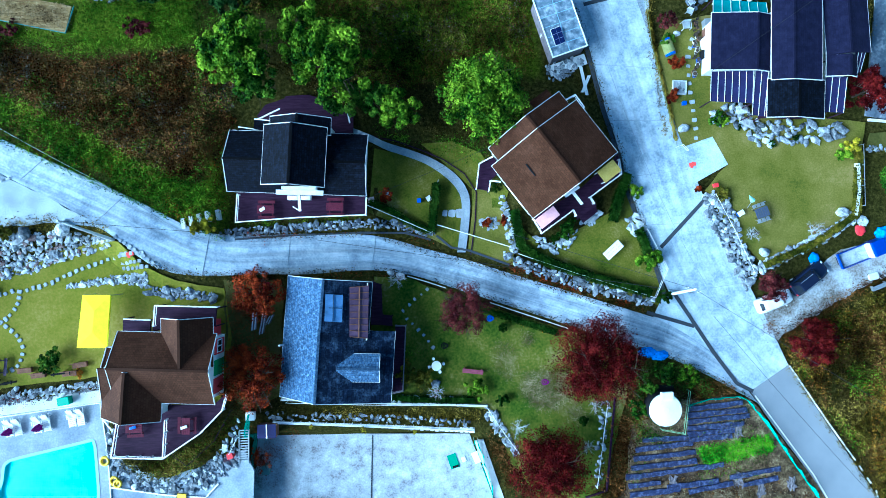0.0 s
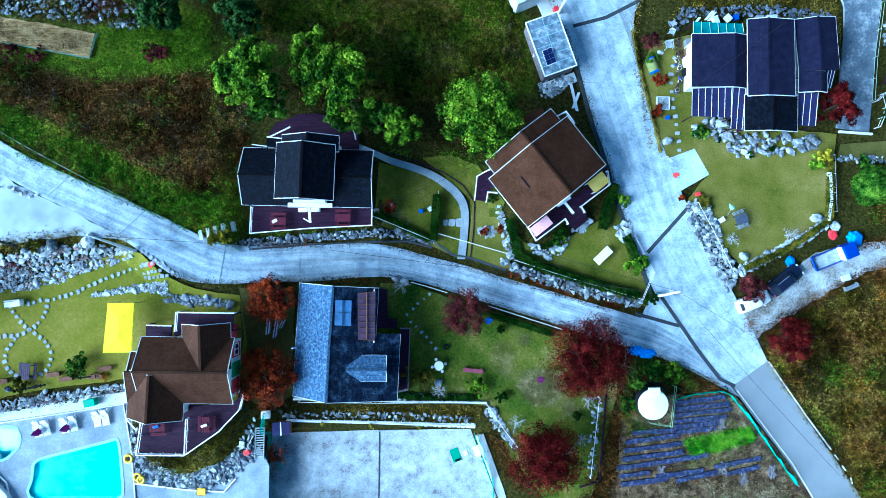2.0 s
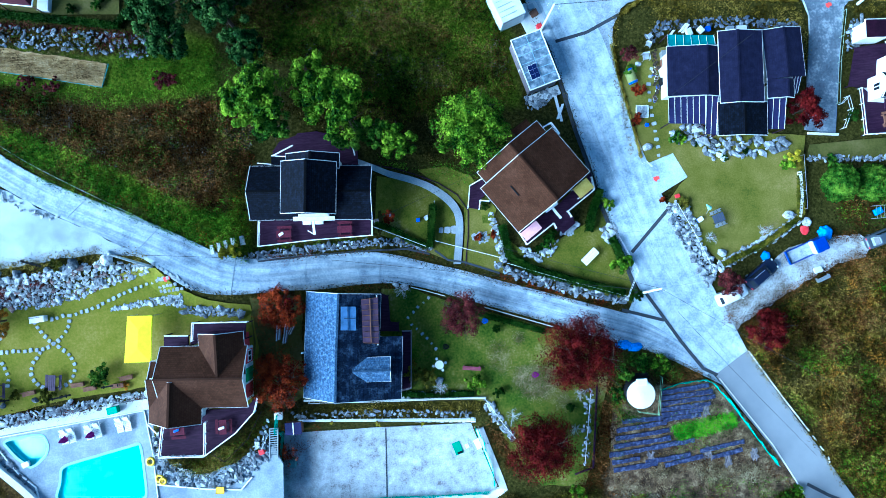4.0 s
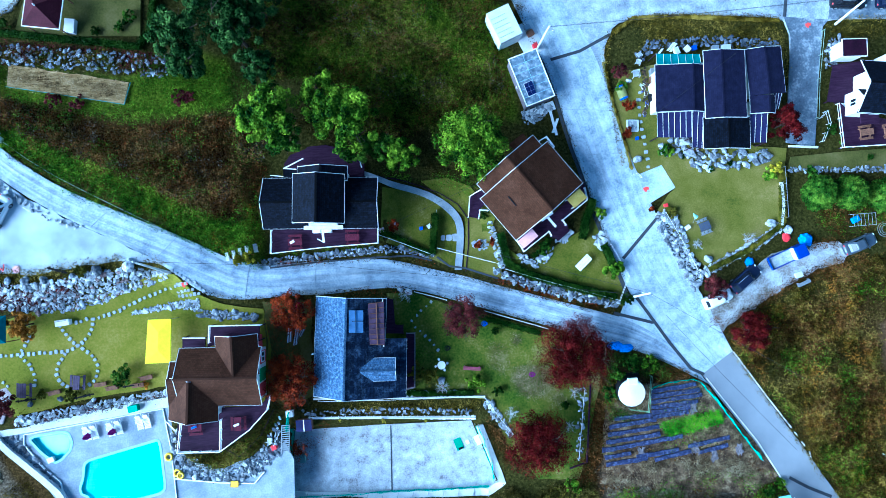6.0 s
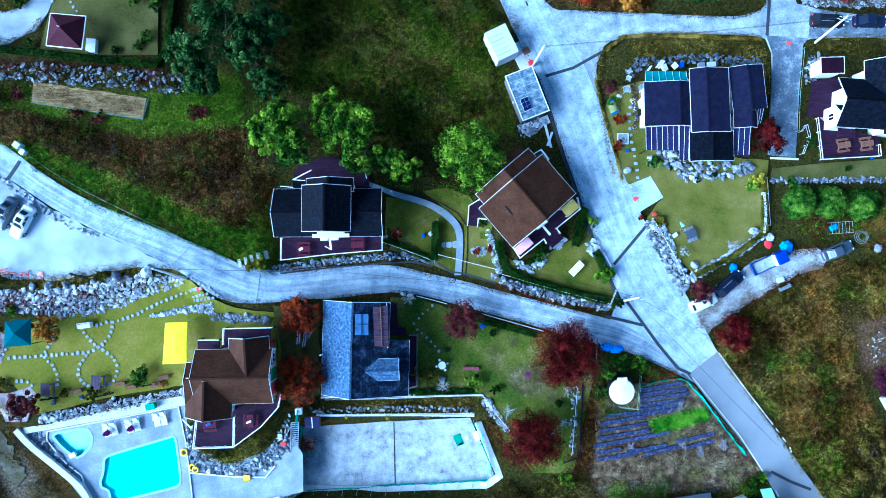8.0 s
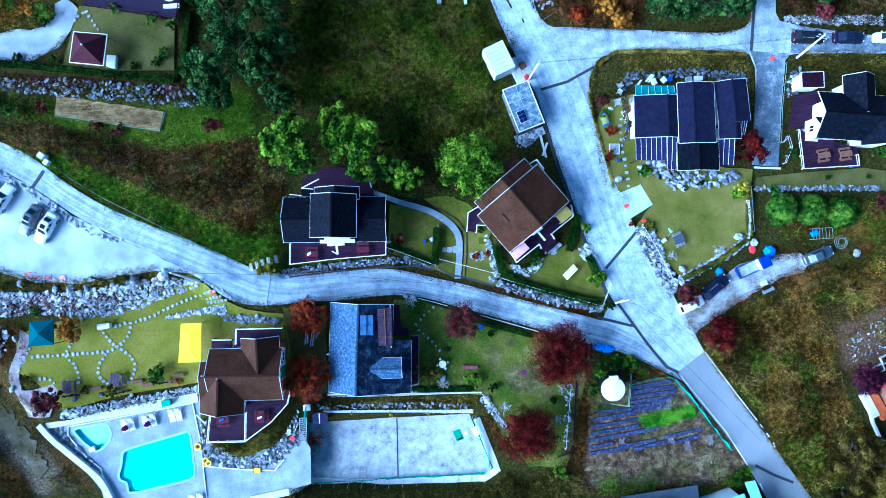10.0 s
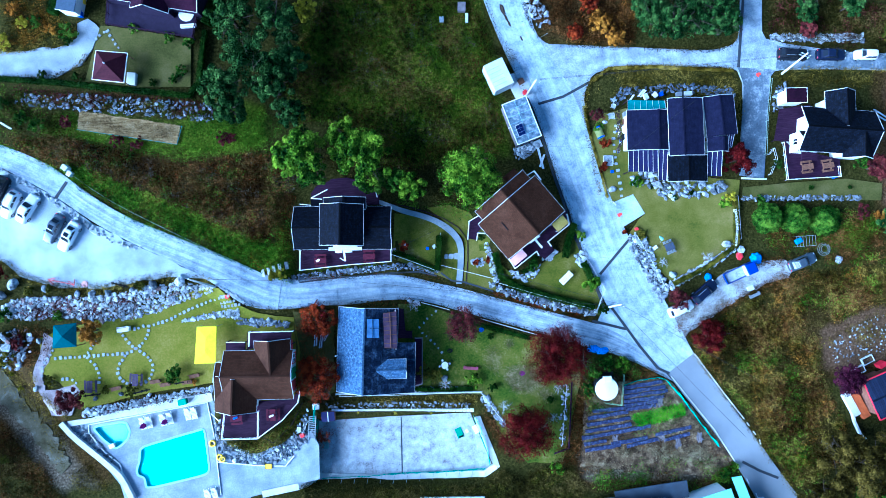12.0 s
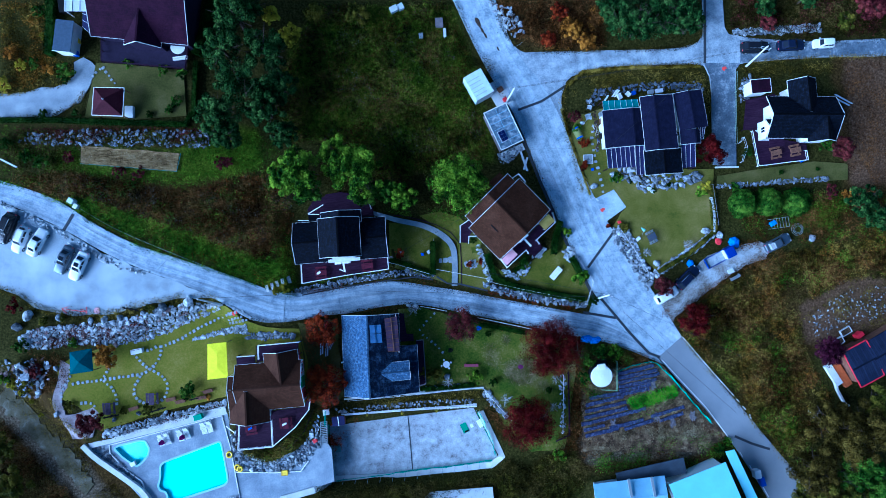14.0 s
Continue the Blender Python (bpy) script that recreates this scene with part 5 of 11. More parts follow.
for pts in ([(14.05, 37.52), (17.15, 39.02)], [(15.41, 21.04), (22.67, 20.30)], [(16.99, 14.59), (23.98, 14.37)], [(18.73, 8.17), (25.72, 8.78)], [(20.29, 2.72), (26.55, 2.76)], [(26.38, -4.83), (31.36, -4.14)], [(26.57, -10.09), (34.66, -9.91)], [(-26.84, 3.24), (-27.70, -1.21)], [(-18.55, 3.13), (-19.16, -1.45)], [(-9.54, 2.50), (-10.08, -1.24)], [(-1.46, 0.15), (-2.67, -2.95)], [(6.63, -2.65), (5.38, -5.95)], [(13.85, -5.13), (12.41, -8.41)], [(22.98, -8.11), (21.47, -11.67)], [(-35.24, 7.47), (-37.96, 4.95)], [(-43.27, 11.48), (-45.72, 9.46)]):
    marking("road_joint", pts, 0.05, joint_dark, 0.084, "dark joint between concrete slabs")
for pts in ([(-63.2, 19.4), (-62.4, 18.85)], [(-61.7, 18.4), (-60.9, 17.85)], [(-58.3, 15.9), (-57.5, 15.3)], [(-56.9, 14.85), (-56.1, 14.2)], [(-54.0, 12.6), (-53.2, 12.0)]):
    marking("bay_line", pts, 0.14, line_white, 0.05, "short worn white line of a parking bay")
for p, ang in (((26.18, 9.29), 20), ((50.20, 29.93), 0), ((-34.78, 1.37), 10)):
    x, y = p
    root = part("painted_mark", join(beam((x - 0.35, y, height(x, y) + 0.12), (x + 0.4, y + 0.1, height(x, y) + 0.12), 0.4, 0.02), beam((x - 0.1, y - 0.35, height(x, y) + 0.125), (x + 0.1, y + 0.3, height(x, y) + 0.125), 0.3, 0.02)), red_mark)
    tagged(root, "small red paint patch marking the driveway mouth", "road marking", kind="structure")

# ---- lawns and paved yards ----
sheet("lawn_west", [(-63.48, -2.73), (-61.19, -1.92), (-53.52, -0.40), (-45.34, 1.32), (-38.61, 3.03), (-35.87, 2.77), (-33.85, 0.23), (-30.60, -1.58), (-25.44, -2.57), (-24.84, -7.87), (-26.23, -14.79), (-29.97, -16.01), (-38.03, -11.39), (-47.15, -12.04), (-57.91, -13.68), (-60.87, -9.51), (-63.44, -7.79)], lawn_grass, 0.05, label="trimmed yellow-green garden lawn above the pool", category="lawn", jag=0.1)
sheet("lawn_east", [(24.43, 25.51), (29.64, 26.22), (29.14, 16.70), (34.18, 15.02), (43.64, 13.67), (45.73, 13.38), (44.24, 2.87), (41.31, 0.61), (33.63, -1.90), (30.67, 1.21), (27.58, 6.42), (30.21, 9.19), (28.57, 12.38), (24.74, 11.21), (23.82, 16.50), (22.54, 21.94)], lawn_dry, 0.05, label="faded yellow-green lawn of the east house", category="lawn", jag=0.1)
sheet("lawn_middle", [(-9.72, -2.03), (-6.48, -2.08), (-2.07, -3.98), (5.10, -6.57), (12.32, -8.96), (17.71, -11.09), (17.94, -15.84), (14.06, -28.84), (8.45, -28.44), (4.52, -23.16), (2.57, -17.26), (-4.76, -15.89), (-10.95, -14.99)], lawn_green, 0.05, label="green lawn with worn bare patches", category="lawn", jag=0.1)
sheet("lawn_house", [(-9.20, 12.09), (-4.52, 11.43), (-0.95, 10.07), (0.43, 6.57), (-0.46, 0.57), (-3.09, 1.90), (-10.02, 5.09)], lawn_mossy, 0.05, label="mossy lawn beside the dark roofed house", category="lawn")
sheet("lawn_path", [(1.81, 8.26), (4.25, 6.95), (6.04, 2.91), (5.70, -1.29), (0.68, 0.59)], lawn_dry, 0.05, label="strip of dry lawn beside the path", category="lawn")
sheet("lawn_brown_house", [(6.36, 3.34), (7.48, -0.13), (14.10, -3.47), (21.80, -6.32), (22.12, -2.29), (20.25, 5.58), (18.23, 8.24), (16.69, 4.20), (9.00, 0.59)], lawn_mossy, 0.05, label="lawn round the brown roofed house", category="lawn")
sheet("lawn_side", [(-25.44, -1.81), (-19.94, -2.10), (-20.46, -14.65), (-23.15, -15.61), (-25.70, -13.58)], lawn_faded, 0.045, label="thin mossy ground between two houses", category="lawn", jag=0.2)
sheet("lawn_north_east", [(46.32, 12.14), (53.16, 12.32), (62.93, 12.28), (68.64, 11.08), (68.26, 8.44), (45.85, 10.29)], lawn_faded, 0.05, label="narrow strip of dry lawn on a terrace", category="lawn")
sheet("lawn_north_west", [(-49.66, 42.37), (-47.97, 42.14), (-36.80, 39.56), (-37.31, 32.55), (-44.90, 32.92), (-52.44, 34.33), (-51.05, 38.34)], lawn_faded, 0.05, label="lawn with clipped shrubs beside the gazebo", category="lawn")
sheet("lawn_slope", [(-4.15, 12.70), (-0.77, 9.75), (1.38, 7.45), (1.29, 5.23), (4.09, 3.54), (5.42, 6.92), (2.44, 11.45), (-0.65, 12.93)], lawn_mossy, 0.04, label="grass slope behind the garden path", category="lawn")
sheet("sports_court", [(-23.68, -19.27), (0.15, -20.10), (2.91, -28.34), (0.77, -29.98), (-24.86, -28.24)], court_clay, 0.05, label="dusty pale clay sports court with stains", category="sports court")
sheet("pool_deck", [(-61.73, -16.63), (-59.28, -15.57), (-38.95, -12.54), (-38.69, -19.82), (-33.18, -23.03), (-24.44, -20.21), (-23.40, -22.46), (-23.67, -27.58), (-34.06, -29.39), (-51.20, -36.56), (-53.88, -25.93), (-56.87, -21.60), (-59.56, -19.03)], pool_paving, 0.06, label="grey concrete paving round the pools", category="paving", holes=list(POOLS.values()), level=1.9)
sheet("straw_field", [(-53.49, 30.13), (-39.20, 26.95), (-40.06, 24.38), (-54.21, 27.47)], field_straw, 0.06, label="small field plot covered with straw rows", category="field", jag=0.1)
sheet("vegetable_garden", [(18.32, -19.66), (23.57, -16.92), (31.92, -17.14), (33.99, -19.87), (42.23, -30.81), (37.83, -33.41), (16.77, -29.73)], bare_soil, 0.05, label="vegetable garden with bare brown soil", category="garden", jag=0.2)
strip("garden_path", [(-11.61, 14.43), (-8.21, 12.95), (-4.50, 11.76), (-2.26, 10.69), (-0.03, 8.96), (1.23, 6.82), (0.99, 3.84), (0.42, 0.37)], [(-11.63, 13.81), (-8.46, 12.21), (-4.65, 10.93), (-2.67, 9.87), (-0.70, 8.16), (0.26, 6.54), (0.04, 3.88), (-0.53, 0.41)], drive_gravel, 0.10, 0.7, label="curved narrow concrete garden path")
marking("path_edging", [(-9.91, 13.62), (-6.97, 13.07), (-4.17, 12.00), (-1.68, 10.86), (0.61, 9.20), (1.87, 7.12), (1.62, 3.82), (0.98, 0.04)], 0.12, deck_wood, 0.06, "dark brick edging along the garden path", "edging", 0.06)

sheet("garden_paving", [(-62.69, -1.90), (-61.40, -2.86), (-62.29, -6.21), (-63.43, -8.00), (-63.08, -10.42), (-61.56, -10.54), (-58.80, -9.91), (-58.01, -10.83), (-59.53, -14.55), (-63.51, -14.64), (-63.81, -11.22), (-64.98, -8.39), (-64.36, -6.73), (-63.37, -4.42)], material("pink_gravel", [(0.16, 0.125, 0.125), (0.29, 0.24, 0.245), (0.42, 0.37, 0.375)], 0.6, 0.9, 0.4, 7), 0.06, 0.7, jag=0.1, label="pinkish gravel path with stone edging", category="garden path")

# ---- pools ----
for key, label in (("pool", "large pool of bright turquoise water with rounded corners"), ("paddling_pool", "small fan-shaped paddling pool of turquoise water")):
    pts = POOLS[key]
    cx, cy = sum(p[0] for p in pts) / len(pts), sum(p[1] for p in pts) / len(pts)
    root = thing(key, cx, cy, 1.0, label, "swimming pool", kind="structure")
    bm = bmesh.new()
    top = [bm.verts.new((x, y, 1.95)) for x, y in pts]
    bot = [bm.verts.new((x, y, 1.58)) for x, y in pts]
    n = len(pts)
    for i in range(n):
        bm.faces.new((top[i], top[(i + 1) % n], bot[(i + 1) % n], bot[i]))
    bm.faces.new(bot)
    bmesh.ops.recalc_face_normals(bm, faces=bm.faces)
    part("basin", bm, pool_tile, root)
    bm = bmesh.new()
    bm.faces.new([bm.verts.new((x, y, 1.86)) for x, y in pts])
    w = part("water_surface", bm, water, root, "clear turquoise water")
    w.visible_shadow = False
    part("coping", ribbon(pts + pts[:1], 0.30, 0.0, 0.08, 0.5, level=1.92), pool_edge, root, "pale rounded pool edge")

# ---- the dark roofed house with the front deck ----
h = thing("house", *(-17.72, 10.99), 2.0, "white house with black shingle roofs and a timber deck", "house")
gable(h, (-24.32, 7.55), (-9.87, 6.56), (-9.36, 12.94), 2.0, 5.0, 6.7, navy_shingle, cream_wall)
gable(h, (-13.01, 12.59), (-12.90, 14.36), (-19.05, 14.81), 2.0, 6.9, 8.5, navy_shingle, cream_wall)
a, u, v, L, Wd, P = gable(h, (-13.78, 7.32), (-13.27, 13.33), (-19.62, 13.79), 2.0, 7.2, 8.9, navy_shingle, white_paint, over=0.6)
window(h, P(0.55, Wd * 0.36, 6.2), v, -u, 1.2, 1.1)
window(h, P(0.55, Wd * 0.64, 6.2), v, -u, 1.2, 1.1)
slab("lean_to_roof", h, [(*(-23.07, 14.26), 4.6), (*(-20.47, 13.81), 4.6), (*(-20.37, 13.25), 5.0), (*(-23.07, 13.58), 5.0)], navy_shingle)
slab("lean_to_roof", h, [(*(-21.29, 15.02), 4.9), (*(-19.64, 14.78), 4.9), (*(-19.56, 13.63), 5.3), (*(-21.25, 13.93), 5.3)], navy_shingle)
part("lean_to_trim", beam((*(-23.04, 14.30), 4.7), (*(-20.44, 13.85), 4.7), 0.1), white_paint, h)
part("lean_to_trim", beam((*(-21.26, 15.00), 5.0), (*(-19.61, 14.76), 5.0), 0.1), white_paint, h)
part("entrance_canopy", join(beam((*(-19.11, 7.25), 5.45), (*(-14.22, 6.96), 5.45), 0.5, 0.12), beam((*(-18.27, 7.57), 6.0), (*(-14.80, 7.39), 6.0), 0.3, 0.9)), trim_white, h, "white porch canopy and gable wall")
platform(h, [(-24.09, 7.76), (-10.18, 6.89), (-10.31, 4.78), (-24.37, 4.49)], 2.6, deck_wood)
railing(h, [(-23.82, 7.41), (-24.09, 4.43), (-17.26, 4.70), (-10.21, 4.72), (-10.08, 6.56)], 2.6, white_paint, 0.85, 1.3)
platform(h, [(-21.79, 16.03), (-20.19, 18.01), (-16.18, 18.11), (-13.44, 17.27), (-11.34, 15.65), (-11.41, 13.61), (-13.87, 13.58), (-21.52, 14.78)], 2.3, deck_wood)
part("back_handrail", beam((*(-21.52, 15.22), 3.6), (*(-18.95, 16.33), 3.6), 0.14), white_paint, h)
part("back_handrail", beam((*(-11.74, 15.77), 3.6), (*(-11.54, 14.55), 3.6), 0.14), white_paint, h)
part("porch_divider", beam((*(-17.07, 7.03), 4.2), (*(-16.99, 5.29), 4.2), 0.28, 0.12), white_paint, h)
part("porch_divider", beam((*(-17.08, 5.33), 3.8), (*(-17.85, 5.84), 3.8), 0.12, 0.1), white_paint, h)
for p in ((-18.00, 6.85), (-16.55, 6.80)):
    ac = thing("air_conditioner", *p, 2.6, "white outdoor air conditioner unit on the deck", "air conditioner", "air conditioners")
    m = Matrix.Translation((*p, 2.6)) @ Matrix.Rotation(radians(-2), 4, "Z")
    part("casing", box(-0.5, -0.22, 0.05, 0.5, 0.22, 0.75, m, 0.03), plastic_white, ac)
    part("fan_grille", tube(m @ Vector((0.1, -0.22, 0.4)), m @ Vector((0.1, -0.25, 0.4)), 0.26, 0.26, 14), metal_grey, ac)
for p in ((-20.88, 5.69), (-13.47, 5.72)):
    picnic_table(*p, 2.6, -2, red_wood, "dark red painted picnic table with benches on the deck")
cl = part("folded_cloth", box(-0.3, -0.15, 0, 0.3, 0.2, 0.05, Matrix.Translation((*(-21.21, 5.69), 3.36)) @ Matrix.Rotation(0.5, 4, "Z"), 0.02), plastic_white)
tagged(cl, "white folded cloth lying on the picnic table", "cloth")

# ---- the brown roofed house ----
h = thing("house", *(10.81, 10.13), 0.6, "white house with brown shingle roof and dark deck", "house")
gable(h, (3.07, 11.29), (4.26, 9.69), (12.23, 15.04), 0.6, 4.0, 6.0, brown_shingle, cream_wall)
a, u, v, L, Wd, P = gable(h, (3.34, 9.33), (7.49, 3.64), (16.81, 10.10), 0.6, 4.2, 6.5, brown_shingle, cream_wall)
part("blue_panel", beam(P(1.5, 0.38, 2.6), P(L * 0.55, 0.38, 2.6), 0.08, 1.0), blue_paint, h, "bright blue painted wall panel")
part("blue_panel", beam(P(L * 0.62, 0.38, 2.6), P(L * 0.95, 0.38, 2.6), 0.08, 1.0), blue_paint, h, "bright blue painted wall panel")
slab("back_roof", h, [(*(7.64, 16.15), 3.4), (*(9.62, 17.47), 3.4), (*(10.51, 15.99), 3.8), (*(8.66, 14.74), 3.8)], brown_shingle)
part("roof_vent", beam(P(L * 0.30, Wd * 0.24, 5.38), P(L * 0.52, Wd * 0.24, 5.38), 0.14, 0.08), rubber, h)
platform(h, [(8.05, 4.08), (8.91, 2.11), (12.49, 4.60), (12.89, 3.59), (15.00, 5.01), (14.35, 5.97), (17.88, 8.41), (17.59, 10.54), (12.82, 6.59)], 1.2, deck_wood)
railing(h, [(7.86, 3.72), (8.72, 2.15), (12.26, 4.55), (12.54, 3.92)], 1.2, white_paint, 0.85, 1.2, 0.1)
railing(h, [(14.56, 5.20), (14.15, 5.90), (17.63, 8.30), (17.45, 9.91)], 1.2, white_paint, 0.85, 1.2, 0.1)
for k in range(4):
    part("deck_step", box(-1.05, -0.15, -0.1, 1.05, 0.15, 0.05, Matrix.Translation((*(13.67, 4.77), 1.1 - k * 0.16)) @ Matrix.Rotation(radians(36), 4, "Z") @ Matrix.Translation((0.05, -0.25 - k * 0.28, 0))), deck_wood, h)
platform(h, [(2.23, 10.10), (3.75, 10.85), (4.70, 9.38), (3.41, 8.18), (3.12, 7.06), (1.75, 7.36)], 1.2, deck_wood)
railing(h, [(1.77, 7.27), (2.18, 9.97), (3.69, 10.72)], 1.2, white_paint, 0.85, 1.2, 0.1)
railing(h, [(3.12, 6.97), (3.34, 8.07), (4.44, 7.91)], 1.2, white_paint, 0.85, 1.2, 0.1)
railing(h, [(11.77, 16.41), (12.70, 16.86), (13.62, 15.48)], 2.2, white_paint, 0.85, 1.2, 0.1)
part("pergola_beam", beam((*(11.10, 5.92), 3.4), (*(12.64, 6.89), 3.4), 0.3, 0.1), white_paint, h)
part("pergola_beam", beam((*(11.90, 6.37), 3.5), (*(12.87, 5.01), 3.5), 0.3, 0.1), white_paint, h)
sofa = thing("swing_seat", *(9.27, 3.79), 1.2, "pink canvas covered seat on the deck", "seat")
m = Matrix.Translation((*(9.27, 3.79), 1.2)) @ Matrix.Rotation(radians(36), 4, "Z")
part("canopy", box(-1.25, -0.62, 1.5, 1.25, 0.62, 1.6, m, 0.04), pink_cloth, sofa)
part("seat", box(-1.0, -0.4, 0.35, 1.0, 0.4, 0.5, m, 0.04), pink_cloth, sofa)
for sx in (-1.1, 1.1):
    for sy in (-0.5, 0.5):
        part("leg", box(sx - 0.04, sy - 0.04, 0, sx + 0.04, sy + 0.04, 1.5, m), white_paint, sofa)
aw = thing("awning_shelter", *(16.12, 8.57), 1.2, "yellow canvas shelter standing on the deck", "shelter")
m = Matrix.Translation((*(16.06, 8.52), 1.2)) @ Matrix.Rotation(radians(36), 4, "Z")
part("canopy", box(-1.1, -0.75, 1.6, 1.1, 0.75, 1.72, m, 0.04), material("ochre_canvas", [(0.45, 0.33, 0.06), (0.62, 0.48, 0.12)], 1, 0.8, 0.1, 8), aw)
for sx in (-1.0, 1.0):
    for sy in (-0.65, 0.65):
        part("post", box(sx - 0.04, sy - 0.04, 0, sx + 0.04, sy + 0.04, 1.6, m), white_paint, aw)

# ---- the slate roofed house ----
h = thing("house", *(-13.91, -8.67), 1.0, "house with weathered blue slate roof and glazed balcony", "house")
# west slopes in the bright slate, east slopes in the streaked one coloured as shaded
gable(h, (-19.79, -14.10), (-19.08, -6.60), (-7.37, -7.30), 1.0, 4.0, 6.5, slate_shingle, cream_wall, share=0.36, mat2=slate_dark_shaded, trim=0.06, ends=(0,))
gable(h, (-19.08, -6.83), (-18.50, -1.44), (-9.48, -2.03), 1.0, 4.02, 6.52, slate_shingle, cream_wall, share=0.47, mat2=slate_dark_shaded, trim=0.06, eave2=4.9, ends=(1,))
a, u, v, L, Wd, P = gable(h, (-13.49, -12.50), (-9.07, -12.71), (-8.82, -9.82), 3.5, 5.35, 6.0, slate_shingle, cream_wall, over=0.3, trim=0.05, ends=(1,))
slab("roof_balcony", h, [(*(-14.12, -3.41), 6.50), (*(-14.32, -6.14), 6.50), (*(-12.63, -6.35), 6.05), (*(-12.42, -3.58), 6.05)], glass_blue, 0.1, "pale blue glazed roof window")
for pts in ((((-13.34, -3.50)), ((-13.49, -6.24))), (((-14.24, -4.78)), ((-12.53, -4.90)))):
    part("glazing_bar", beam((*pts[0], 6.36), (*pts[1], 6.36), 0.08), slate_shingle, h)
slab("conservatory_roof", h, [(*(-11.79, -2.85), 5.75), (*(-11.96, -7.88), 5.75), (*(-10.16, -8.17), 5.3), (*(-9.86, -2.76), 5.3)], glass_rose, 0.08, "rose tinted glazed conservatory roof")
for k in range(9):
    t0, t1 = k / 8, k / 8
    p, q = Vector((*(-11.77, -2.85), 5.8)).lerp(Vector((*(-11.94, -7.87), 5.8)), t0), Vector((*(-9.85, -2.76), 5.36)).lerp(Vector((*(-10.15, -8.16), 5.36)), t1)
    part("glazing_bar", beam(p, q, 0.07), brown_wood, h)
part("glazing_bar", beam((*(-10.80, -2.83), 5.62), (*(-11.03, -8.03), 5.62), 0.1), brown_wood, h)
part("conservatory_wall", beam((*(-10.01, -2.46), 4.6), (*(-10.32, -8.39), 4.6), 0.12, 1.2), cream_wall, h)
platform(h, [(-9.94, -2.43), (-8.97, -2.84), (-8.96, -6.11), (-7.91, -6.27), (-7.95, -7.38), (-10.23, -7.17)], 1.6, deck_wood)
platform(h, [(-7.58, -7.39), (-6.47, -7.43), (-7.02, -14.55), (-8.20, -14.76)], 1.6, deck_wood)
railing(h, [(-7.50, -7.29), (-6.40, -7.33), (-6.95, -14.35), (-8.11, -14.55)], 1.6, grey_wood, 0.9, 1.4)
part("chimney_pipe", tube((*(-19.16, -8.64), 4.4), (*(-19.23, -8.55), 5.6), 0.1, 0.1, 10), metal_white, h)

# ---- the brown house above the pool ----
h = thing("house", *(-32.18, -10.59), 3.6, "brown roofed pension house with red walls and decks", "house")
a, u, v, L, Wd, P = gable(h, (-35.42, -13.42), (-25.45, -14.02), (-24.95, -6.95), 3.6, 7.0, 9.0, brown_shingle, cream_wall, share=0.52)
slab("roof_slope", h, [(-36.78, -13.32, 6.99), (-35.40, -13.41, 6.99), (-35.18, -9.74, 8.985), (-35.98, -9.70, 8.985)], brown_shingle)
part("barge_board", beam((-36.80, -13.32, 6.96), (-36.0, -9.72, 8.95), 0.065, 0.13), trim_white, h)
slab("side_roof", h, [(-36.62, -8.03, 6.15), (-36.80, -10.62, 7.3), (-35.30, -10.66, 7.3), (-35.10, -8.10, 6.15)], brown_shingle, 0.12, "low brown lean-to roof at the gable end")
part("barge_board", beam((-36.63, -8.03, 6.2), (-36.82, -10.64, 7.34), 0.065, 0.12), trim_white, h)
part("gutter", beam((-36.62, -8.0, 6.18), (-35.4, -8.08, 6.18), 0.065, 0.10), trim_white, h)
for k, mt in ((0.12, red_wall), (0.38, green_wall), (0.68, red_wall)):
    part("wall_panel", beam(P(L - 0.40, Wd * k, 5.2), P(L - 0.40, Wd * (k + 0.22), 5.2), 0.1, 2.4), mt, h)
window(h, P(L - 0.33, Wd * 0.8, 5.4), v, u, 1.3, 1.2)
gable(h, (-36.92, -14.95), (-36.42, -9.89), (-30.40, -10.20), 3.6, 7.01, 8.95, brown_shingle, cream_wall)
gable(h, (-25.39, -5.30), (-25.46, -10.27), (-30.67, -10.09), 3.6, 7.02, 8.93, brown_shingle, red_wall)
platform(h, [(-36.87, -15.60), (-31.30, -14.50), (-26.53, -14.61), (-25.23, -13.48), (-25.72, -15.28), (-28.14, -17.60), (-32.04, -20.03), (-37.39, -19.73)], 4.6, deck_wood)
railing(h, [(-36.19, -15.67), (-36.87, -19.45), (-31.60, -19.75), (-27.76, -17.34), (-25.38, -15.06), (-24.86, -13.35)], 4.6, white_paint, 0.85, 1.3, 0.1)
railing(h, [(-31.26, -15.84), (-31.60, -19.75)], 4.6, white_paint, 0.85, 1.3, 0.1)
platform(h, [(-31.69, -4.07), (-25.32, -4.47), (-25.54, -6.29), (-31.87, -6.42)], 6.2, deck_wood, 0.3, "terrace")
railing(h, [(-31.46, -5.99), (-31.24, -3.94), (-25.00, -4.30)], 6.2, white_paint, 0.7, 1.4, 0.1)
platform(h, [(-35.05, -5.25), (-32.28, -5.47), (-32.37, -6.68), (-35.15, -6.58)], 5.8, deck_wood, 0.3, "terrace")
part("terrace_trim", beam((*(-35.00, -5.25), 5.85), (*(-32.23, -5.46), 5.85), 0.12), white_paint, h)
for p, r in (((-34.52, -16.59), 0), ((-29.16, -16.51), 88)):
    picnic_table(*p, 4.6, r, red_wood, "red painted picnic table with benches on the deck", 1.7)
